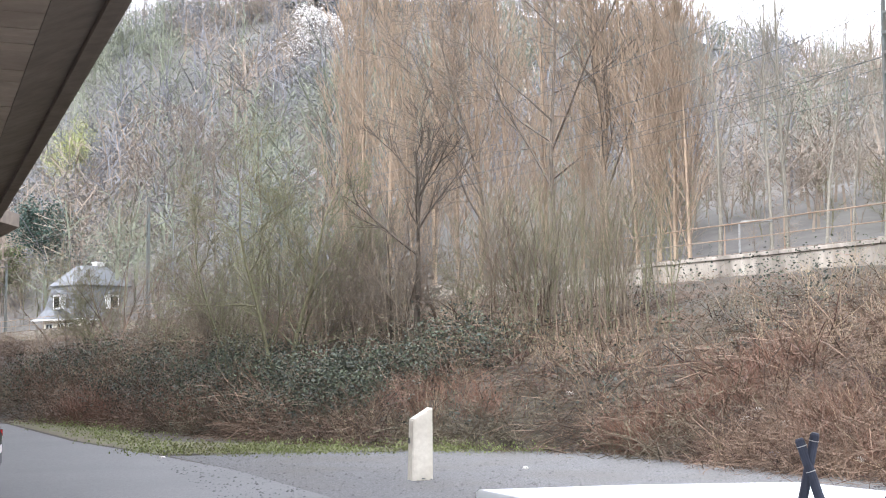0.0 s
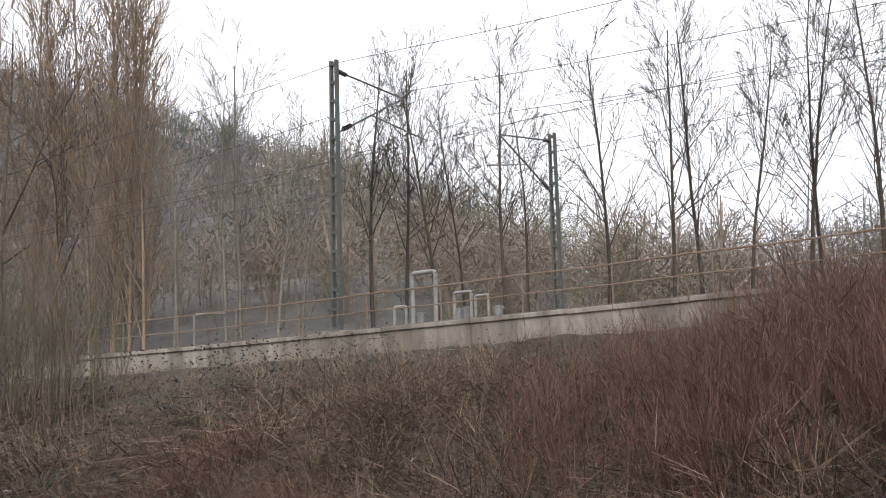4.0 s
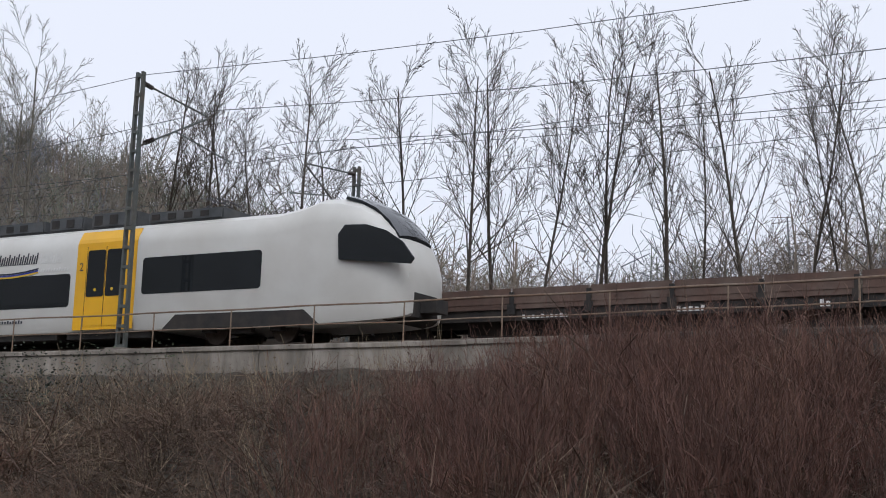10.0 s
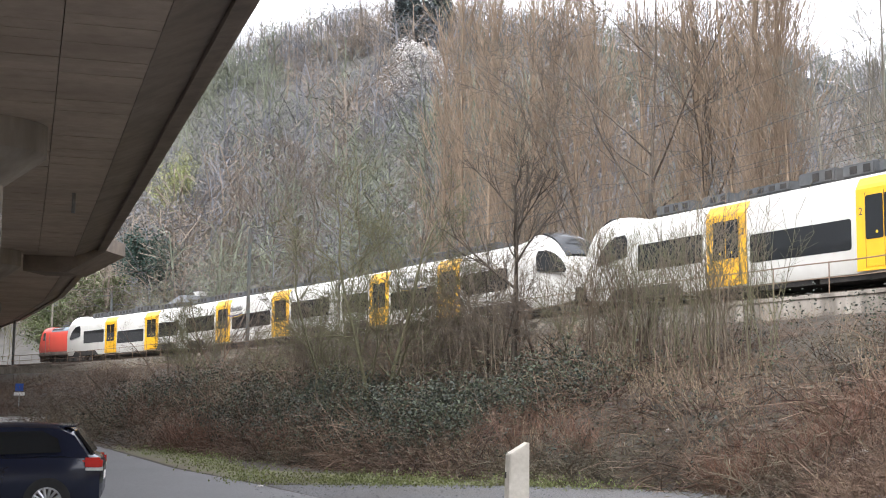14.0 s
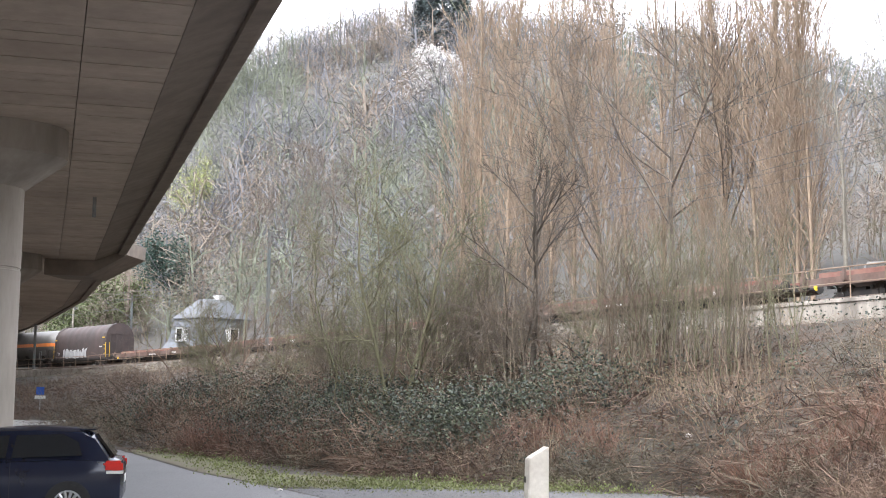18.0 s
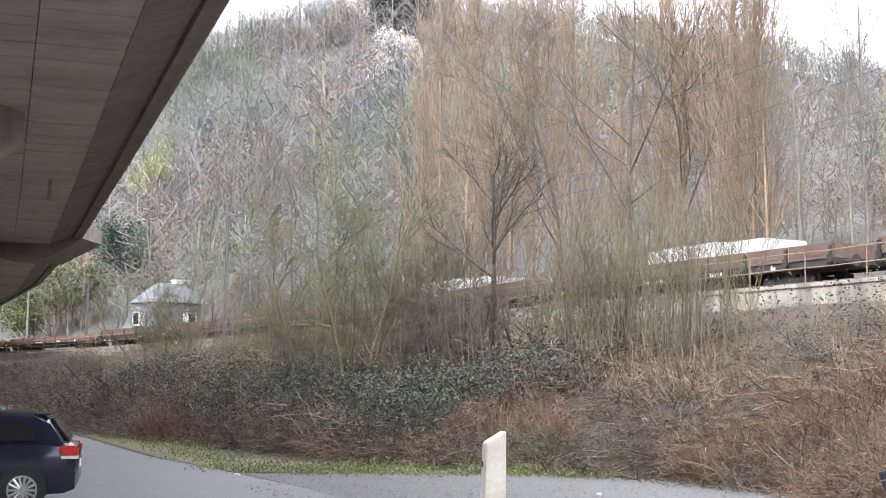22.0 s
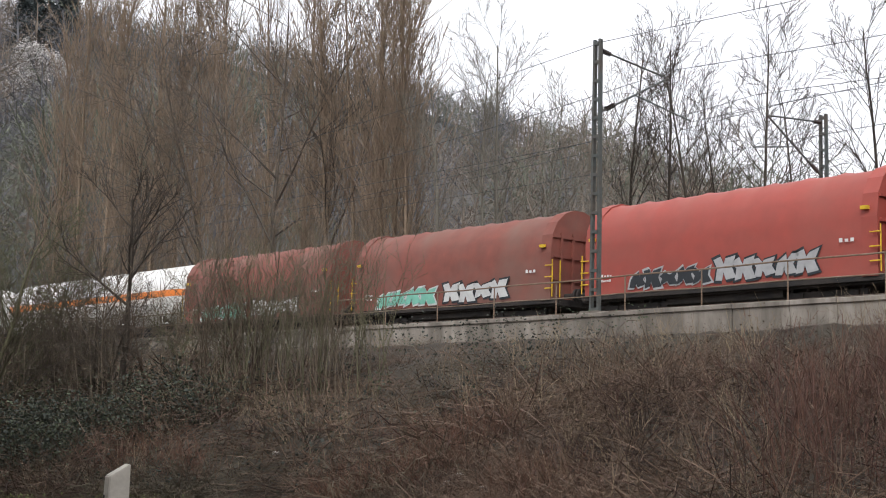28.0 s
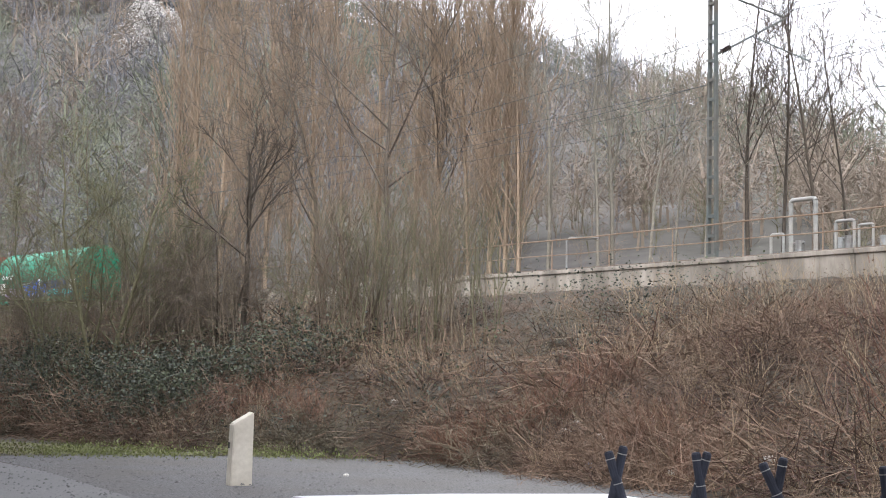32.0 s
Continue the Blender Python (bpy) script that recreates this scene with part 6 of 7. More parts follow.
def build_hood(material, label, marks, seed):
    """A covered coil wagon: tarpaulin over hoops between two end walls."""
    w = thing("covered_coil_wagon", Matrix(), label, "freight wagon", "covered wagons of the freight train")
    bm = bmesh.new()
    rnd = random.Random(seed)
    prof = hood_prof()
    secs = []
    for i in range(33):
        x = -5.0 + 10.0 * i / 32
        hoop = (i % 4 == 0)
        k = 1.0 if hoop else 0.988 - 0.006 * rnd.random()
        secs.append([(x, y * (k if z > 1 else 1.0) + 0.008 * noise.noise((x * 2, z * 2, seed)), 0.95 + (z - 0.95) * (k if z > 2.5 else 1)) for y, z in prof])
    loft(bm, secs)
    smooth(part("tarpaulin", bm, material, w), 50)
    for sx in (-1, 1):
        bm = bmesh.new()
        ep = hood_prof(1.46, 0.9, 2.55, 4.2)
        a, b = sx * 5.01, sx * 5.5
        loft(bm, [[(min(a, b), y, z) for y, z in ep], [(max(a, b), y, z) for y, z in ep]])
        e = part("end_wall", bm, material, w)
        bm = bmesh.new()
        for yy in (-0.95, -0.35, 0.35, 0.95):
            box(bm, min(sx * 5.5, sx * 5.58), max(sx * 5.5, sx * 5.58), yy - 0.05, yy + 0.05, 1.0, 3.3)
        for z in (1.6, 2.4, 3.1):
            box(bm, min(sx * 5.5, sx * 5.56), max(sx * 5.5, sx * 5.56), -1.35, 1.35, z, z + 0.09)
        part("rib", bm, material, e)
        bm = bmesh.new()
        for z in (1.3, 1.7, 2.1):
            rod(bm, (sx * 5.3, -1.53, z), (sx * 5.3 + 0.35 * sx, -1.53, z), 0.022, n=5)
        rod(bm, (sx * 5.62, -1.5, 1.0), (sx * 5.62, -1.5, 2.3), 0.022, n=5)
        rod(bm, (sx * 5.62, -1.1, 1.0), (sx * 5.62, -1.1, 2.3), 0.022, n=5)
        part("handrail", bm, MARK_YELLOW, e)
        bm = bmesh.new()
        box(bm, sx * 5.15 - 0.12, sx * 5.15 + 0.12, -1.56, -1.46, 2.75, 2.85)
        part("latch", bm, MARK_YELLOW, e)
    bm = bmesh.new()
    box(bm, -5.75, 5.75, -1.3, 1.3, 0.72, 0.93)
    box(bm, -5.7, 5.7, -1.42, -1.36, 0.78, 0.95)
    box(bm, -5.7, 5.7, 1.36, 1.42, 0.78, 0.95)
    box(bm, -2.2, 2.2, -1.15, 1.15, 0.5, 0.72)
    part("underframe", bm, UNDER if material is not HOOD_GREEN else HOOD_GREEN, w)
    for x in (-3.6, 3.6):
        bogie(w, x, 1.8)
    buffers(w, 6.28)
    marks(w)
    bm = bmesh.new()
    bars(bm, -4.75, -4.25, 1.5, 1.6, -1.466, 4)
    bars(bm, -4.75, -4.3, 1.35, 1.43, -1.466, 5)
    bars(bm, 4.3, 4.85, 1.9, 2.02, -1.466, 3)
    part("stencil_lettering", bm, MARK_WHITE, w)
    return w


def build_tank(material, band, label, word):
    w = thing("tank_wagon", Matrix(), label, "tank wagon", "tank wagons of the freight train")
    r, zc, half = 1.5, 2.5, 9.0
    bm = bmesh.new()
    secs = []
    for x, k in ((-half, 0.02), (-half + 0.05, 0.3), (-half + 0.2, 0.58), (-half + 0.5, 0.83), (-half + 0.9, 0.96), (-half + 1.3, 1.0), (0, 1.0), (half - 1.3, 1.0), (half - 0.9, 0.96), (half - 0.5, 0.83), (half - 0.2, 0.58), (half - 0.05, 0.3), (half, 0.02)):
        secs.append([(x, r * k * math.cos(a), zc + r * k * math.sin(a)) for a in [i * math.tau / 36 for i in range(36)]])
    loft(bm, secs)
    smooth(part("barrel", bm, material, w), 50)
    if band:
        bm = bmesh.new()
        for sy in (-1, 1):
            secs = []
            for x, k in ((-half + 0.2, 0.58), (-half + 0.5, 0.83), (-half + 0.9, 0.96), (-half + 1.3, 1.0), (half - 1.3, 1.0), (half - 0.9, 0.96), (half - 0.5, 0.83), (half - 0.2, 0.58)):
                rr = r * k + 0.006
                secs.append([(x, sy * math.sqrt(max(0.01, rr * rr - (z - zc) ** 2)), z) for z in (2.33, 2.45, 2.57, 2.66)])
            rings = [[bm.verts.new(p) for p in s] for s in secs]
            for p, q in zip(rings, rings[1:]):
                for i in range(3):
                    bm.faces.new((p[i], p[i + 1], q[i + 1], q[i]))
        bmesh.ops.recalc_face_normals(bm, faces=bm.faces)
        part("orange_band", bm, ORANGE, w)
    if word:
        bm = bmesh.new()
        bars(bm, 1.0, 3.0, 2.86, 3.2, -1.40, 13, 0.06, 0.05)
        part("blue_wordmark", bm, MARK_BLUE, w)
        bm = bmesh.new()
        bars(bm, 3.05, 4.2, 3.06, 3.3, -1.33, 4, 0.05, 0.06)
        part("gold_wordmark", bm, MARK_YELLOW, w)
    bm = bmesh.new()
    bars(bm, 4.2, 4.7, 1.95, 2.1, -1.40, 4, 0, 0.05)
    bars(bm, 4.2, 5.0, 1.72, 1.8, -1.32, 6, 0, 0.05)
    part("stencil_lettering", bm, INK, w)
    bm = bmesh.new()
    rod(bm, (-half + 1.2, -1.3, 1.42), (half - 1.6, -1.3, 1.05), 0.03, n=6)
    for x in (-6.5, 6.6):
        rod(bm, (x, -1.44, 1.0), (x, -1.44, 1.85), 0.022, n=5)
        rod(bm, (x + 0.4, -1.44, 1.0), (x + 0.4, -1.44, 1.85), 0.022, n=5)
        rod(bm, (x, -1.44, 1.85), (x + 0.4, -1.44, 1.85), 0.022, n=5)
    part("handrail", bm, TANK_WHITE if material is TANK_WHITE else STEEL, w)
    bm = bmesh.new()
    rod(bm, (7.35, -1.15, 1.9), (7.35, -1.38, 1.86), 0.42, n=20)
    part("manhole_cover", bm, material, w)
    bm = bmesh.new()
    box(bm, -9.0, 9.0, -0.55, 0.55, 0.75, 1.05)
    for x in (-6.5, -3.0, 0, 3.0, 6.5):
        box(bm, x - 0.2, x + 0.2, -1.1, 1.1, 0.9, 1.45)
    for sx in (-1, 1):
        box(bm, sx * 8.6 - 0.45, sx * 8.6 + 0.45, -1.35, 1.35, 0.85, 1.02)
        rod(bm, (sx * 9.0, -1.3, 1.0), (sx * 9.0, -1.3, 1.95), 0.025, n=5)
        rod(bm, (sx * 8.3, -1.3, 1.0), (sx * 8.3, -1.3, 1.95), 0.025, n=5)
        rod(bm, (sx * 8.3, -1.3, 1.95), (sx * 9.0, -1.3, 1.95), 0.025, n=5)
    box(bm, -2.2, 2.4, -0.9, 0.9, 0.35, 0.75)
    part("underframe", bm, UNDER, w)
    for x in (-6.4, 6.4):
        bogie(w, x, 1.8)
    buffers(w, 9.35)
    return w


def build_flat(high, load, label, seed):
    w = thing("flat_wagon", Matrix(), label, "flat wagon", "flat wagons of the freight train")
    rnd = random.Random(seed)
    half = 9.3
    bm = bmesh.new()
    box(bm, -half, half, -1.32, 1.32, 0.98, 1.18)
    part("underframe", bm, UNDER if high else FREIGHT_BROWN, w)
    for y0 in (-1.4, 1.33):
        bm = bmesh.new()
        box(bm, -half, half, y0, y0 + 0.07, 0.85, 1.15)
        part("side_sill", bm, UNDER if high else FREIGHT_BROWN, w)
    bm = bmesh.new()
    box(bm, -4, 4, -0.9, 0.9, 0.5, 0.975)
    part("centre_sill", bm, UNDER, w)
    if high:
        k = 8
        for sy in (-1, 1):
            for i in range(k):
                a = -half + 2 * half * i / k
                b = -half + 2 * half * (i + 1) / k
                bm = bmesh.new()
                box(bm, a + 0.04, b - 0.04, sy * 1.42 - 0.03, sy * 1.42 + 0.03, 1.16, 1.72)
                for z in (1.3, 1.5):
                    box(bm, a + 0.06, b - 0.06, sy * 1.42 - 0.045, sy * 1.42 + 0.045, z, z + 0.05)
                part("side_flap", bm, FREIGHT_BROWN, w)
        for sx in (-1, 1):
            bm = bmesh.new()
            box(bm, min(sx * half, sx * (half - 0.08)), max(sx * half, sx * (half - 0.08)), -1.35, 1.35, 1.18, 1.7)
            part("end_flap", bm, FREIGHT_BROWN, w)
    for i in range(9):
        x = -half + 0.1 + (2 * half - 0.2) * i / 8
        for sy in (-1, 1):
            bm = bmesh.new()
            z1 = 1.62 if high else 1.42
            box(bm, x - 0.06, x + 0.06, sy * 1.475 - 0.05, sy * 1.475 + 0.05, 0.95, z1)
            box(bm, x - 0.11, x + 0.11, sy * 1.5 - 0.05, sy * 1.5 + 0.05, 1.0, 1.28)
            part("stake", bm, UNDER if high else FREIGHT_BROWN, w)
    for a, b, z0, z1, k in ((-2.0, -0.6, 0.9, 1.0, 10), (2.4, 3.2, 0.92, 1.06, 5), (6.0, 6.3, 0.9, 1.08, 2)):
        bm = bmesh.new()
        bars(bm, a, b, z0, z1, -1.405, k)
        part("stencil_lettering", bm, MARK_WHITE, w)
    bm = bmesh.new()
    box(bm, -8.54, -8.46, -1.46, -1.41, 0.72, 0.92)
    rod(bm, (-8.5, -1.45, 0.82), (-8.5, -1.5, 0.82), 0.07, n=8)
    part("brake_handle", bm, MARK_YELLOW, w)
    if load == "white":
        x = -half + 7.2
        for n2 in range(3):
            ln = rnd.uniform(2.1, 2.9)
            part("wrapped_block", soft_box(x, x + ln, -1.15, 1.15, 1.18, 2.34 + rnd.uniform(-0.08, 0.08), 0.05), LOAD_WHITE, w, "white wrapped block on the wagon floor")
            x += ln + 0.06
    elif load == "red":
        for i in range(8):
            y = -1.15 + i * 0.3
            bm = bmesh.new()
            box(bm, -half + rnd.uniform(0.2, 0.8), half - rnd.uniform(0.2, 1.2), y, y + 0.24, 1.185, 1.34 + rnd.uniform(0, 0.12))
            part("steel_beam", bm, LOAD_RED, w)
    for x in (-6.6, 6.6):
        bogie(w, x, 1.8)
    buffers(w, 9.85)
    return w


LOCO = build_loco()
HOODS = []
specs = [
    ("faded red covered wagon with lilac graffiti along its side", HOOD_RED, lambda w: spray_piece(w, -3.9, 2.2, 1.05, 2.05, -1.47, "lilac", "white", 11, 7)),
    ("red covered wagon with yellow and mint graffiti", HOOD_BRIGHT, lambda w: (spray_piece(w, -4.2, -1.6, 1.0, 1.95, -1.47, "yellow", "dark", 12, 4), spray_piece(w, -1.3, 3.2, 1.0, 1.95, -1.47, "mint", "dark", 13, 6))),
    ("covered wagon with bridge shade in its colour and silver graffiti", HOOD_SHADED, lambda w: spray_piece(w, -3.5, 1.5, 1.0, 1.9, -1.47, "silver", "white", 14, 6)),
    ("faded red-brown covered wagon with mint and white graffiti", HOOD_RED, lambda w: (spray_piece(w, -4.0, -0.5, 1.0, 1.8, -1.47, "mint", "white", 15, 4), spray_piece(w, 0, 3.4, 1.0, 1.9, -1.47, "white", "dark", 16, 4))),
    ("bright red covered wagon with black and silver graffiti", HOOD_BRIGHT, lambda w: (spray_piece(w, -3.5, -0.2, 1.0, 1.7, -1.47, "dark", "silver", 17, 5), spray_piece(w, 0.0, 3.6, 1.0, 1.9, -1.47, "silver", "dark", 18, 5))),
    ("soot-brown covered wagon with a white wordmark and teal graffiti", HOOD_BROWN, lambda w: (spray_piece(w, -2.6, 1.6, 0.98, 1.9, -1.47, "teal", "dark", 19, 6), wordmark(w, -3.0, 0.9, 2.05, 2.65))),
    ("faded red covered wagon with large green graffiti", HOOD_RED, lambda w: spray_piece(w, -3.3, 3.6, 1.0, 2.0, -1.47, "green", "dark", 20, 7)),
    ("green covered wagon with blue and dark graffiti panels", HOOD_GREEN, lambda w: green_marks(w)),
]


def wordmark(w, x0, x1, z0, z1):
    bm = bmesh.new()
    bars(bm, x0, x1, z0, z1, -1.468, 15, 0.0)
    part("white_wordmark", bm, MARK_WHITE, w)


def green_marks(w):
    pts = [(-0.6, 1.0), (4.7, 1.0), (4.7, 1.75)] + [(4.5 - 0.35 * i, 1.95 + 0.12 * (i % 2)) for i in range(15)]
    part("graffiti_ground", flat(pts, -1.462, 0.003), SPRAY["navy"], w)
    spray_piece(w, -4.2, -1.3, 1.0, 1.8, -1.47, "lilac", "pink", 21, 4)
    spray_piece(w, -1.5, 1.4, 1.0, 2.25, -1.478, "blue", "white", 22, 3)
    spray_piece(w, 1.5, 4.6, 1.05, 1.5, -1.474, "teal", "navy", 23, 6)
    bm = bmesh.new()
    bars(bm, -4.7, -3.1, 2.35, 2.62, -1.468, 7)
    part("white_wordmark", bm, MARK_WHITE, w)
    for x in (-4.9, 4.3):
        part("notice_board", flat([(x, 1.3), (x + 0.75, 1.3), (x + 0.75, 2.1), (x, 2.1)], -1.47, 0.02), MARK_WHITE, w)


for lab, mt, fn in specs:
    HOODS.append(build_hood(mt, lab, fn, 30 + len(HOODS)))
TANKS = [build_tank(TANK_GREY, True, "dull grey tank wagon with a faded orange band", False), build_tank(TANK_GREY, True, "dirty grey tank wagon, bridge shade in its colour, with a faded orange band", False),
         build_tank(TANK_WHITE, True, "white gas tank wagon with an orange band and blue wordmark", True), build_tank(TANK_WHITE, True, "white gas tank wagon with an orange band", False)]
FLATS = {"plain": build_flat(True, None, "brown stake wagon with low sides, empty", 1), "red": build_flat(False, "red", "flat wagon loaded with rust-red steel beams", 2), "white": build_flat(True, "white", "brown stake wagon half filled with white wrapped bundles", 3)}
END_CAR, MID_CAR, TAIL_CAR = build_coach(True), build_coach(False), build_coach(True, True)
LEAD_CAR = build_coach(True, lead=True)

# ---- things on the lot and beyond ----
CAR_PAINT = mat("dark_blue_car_paint", (0.012, 0.016, 0.032), (0.010, 0.013, 0.027), 2, 0.18, bump=0, spec=0.6)
CHROME = mat("alloy_wheel", (0.55, 0.55, 0.56), (0.45, 0.45, 0.46), 6, 0.35, 0.8, bump=0)
LAMP_RED = mat("red_lamp_glass", (0.55, 0.03, 0.02), (0.45, 0.025, 0.02), 6, 0.2, bump=0)
SLATE = mat("grey_slate", (0.12, 0.125, 0.135), (0.08, 0.083, 0.09), 2.5, 0.6, stain=(0.13, 0.13, 0.13), stain_scale=0.6, bump=0.3)
CREAM = mat("cream_render", (0.70, 0.66, 0.56), (0.62, 0.58, 0.49), 2, 0.85, stain=(0.5, 0.46, 0.38), stain_scale=0.7, bump=0.1)
FOAM = mat("navy_foam_padding", (0.028, 0.032, 0.05), (0.018, 0.02, 0.032), 12, 0.85, bump=0.2)
SHEET_WHITE = mat("white_plastic_cover", (0.82, 0.83, 0.85), (0.77, 0.78, 0.80), 3, 0.4, stain=(0.62, 0.62, 0.62), stain_scale=0.8, stain_amt=0.35, bump=0.05)
SIGN_BLUE = mat("sign_blue", (0.02, 0.09, 0.42), rough=0.5, bump=0)
STONE = mat("grey_stone", (0.36, 0.33, 0.29), (0.22, 0.20, 0.17), 5, 0.9, bump=0.4, rand=0.2)
LITTER = mat("pale_litter", (0.5, 0.48, 0.45), (0.36, 0.34, 0.31), 6, 0.6, bump=0.2, rand=0.15)
LITTER_BLUE = mat("blue_plastic", (0.12, 0.28, 0.62), (0.09, 0.2, 0.5), 6, 0.4, bump=0.1)
LOGWOOD = mat("weathered_log", (0.36, 0.29, 0.22), (0.20, 0.155, 0.115), 5, 0.9, bump=0.4)
PIPE = mat("pale_pipe_paint", (0.27, 0.27, 0.255), (0.17, 0.17, 0.16), 4, 0.5, stain=(0.3, 0.26, 0.22), stain_scale=1.2, bump=0.1)


def marker_post():
    p = thing("marker_post", pose(-0.51, 22.35, 0, 0, 0, 20), "pale cast-stone post with a slanted top", "post")
    bm = bmesh.new()
    lo = [(-0.21, -0.13), (0.17, -0.13), (0.17, 0.13), (-0.21, 0.13)]
    loft(bm, [[(x, y, -0.2) for x, y in lo], [(-0.17, -0.13, 1.02), (0.17, -0.13, 1.22), (0.17, 0.13, 1.22), (-0.17, 0.13, 1.02)]])
    bmesh.ops.bevel(bm, geom=list(bm.edges), offset=0.015, segments=2, affect="EDGES")
    part("shaft", bm, PALE, p)
    bm = bmesh.new()
    box(bm, -0.215, -0.205, -0.03, 0.03, 0.62, 0.72)
    part("inset_plate", bm, UNDER, p)


marker_post()


def trailer():
    """A boat trailer under a white cover, with padded crossed uprights along its side."""
    z = 1.22
    tr = thing("boat_trailer", pose(0, 0, 0), "low trailer under a smooth white plastic cover with padded crossed uprights", "trailer")
    pts = [(0.16, 8.95), (1.2, 9.2), (2.36, 9.3), (2.78, 8.65), (2.6, 7.2), (2.2, 6.3), (1.3, 6.3), (0.95, 7.4)]
    bm = bmesh.new()
    cx, cy = 1.6, 7.9
    loft(bm, [[(cx + (x - cx) * k, cy + (y - cy) * k, zz) for x, y in pts] for k, zz in ((0.99, z - 0.3), (1.0, z - 0.02), (0.985, z), (0.6, z + 0.006))])
    smooth(part("cover", bm, SHEET_WHITE, tr, "smooth white plastic cover"), 40)
    bm = bmesh.new()
    box(bm, 1.0, 2.6, 6.4, 8.9, z - 0.5, z - 0.31)
    for x, y in ((1.05, 6.5), (2.5, 6.5), (1.05, 8.7), (2.4, 8.7)):
        box(bm, x - 0.05, x + 0.05, y - 0.05, y + 0.05, 0.0, z - 0.5)
    box(bm, 2.25, 4.2, 7.55, 7.65, z - 0.4, z - 0.3)
    box(bm, 4.1, 4.2, 7.0, 7.65, 0.0, z - 0.3)
    part("frame", bm, STEEL, tr)
    # tops and crossings of the padded uprights
    pairs = (((2.079, 8.187, 1.585), (2.134, 8.173, 1.402)), ((2.171, 8.163, 1.619), (2.130, 8.185, 1.402)),
             ((2.585, 8.038, 1.596), (2.612, 8.029, 1.404)), ((2.652, 8.015, 1.599), (2.608, 8.045, 1.404)),
             ((2.953, 7.906, 1.547), (3.039, 7.872, 1.35)), ((3.069, 7.86, 1.582), (3.035, 7.89, 1.35)),
             ((3.585, 7.63, 1.557), (3.60, 7.622, 1.398)), ((3.66, 7.60, 1.53), (3.61, 7.63, 1.398)))
    for top, mid in pairs:
        b, m = Vector(top), Vector(mid)
        a = m + (m - b) * ((m.z - z + 0.32) / (b.z - m.z))
        d = (b - a).normalized()
        bm = bmesh.new()
        rod(bm, a, m, 0.028, 0.029, n=12)
        rod(bm, m, b - d * 0.012, 0.029, 0.028, n=12)
        rod(bm, b - d * 0.012, b, 0.028, 0.02, n=12)
        up = part("upright", bm, FOAM, tr, "navy foam-padded upright")
        for k in (0.045, 0.2):
            bm = bmesh.new()
            rod(bm, b - d * (k + 0.006), b - d * k, 0.0305, n=12)
            part("tie", bm, PIPE, up)


trailer()


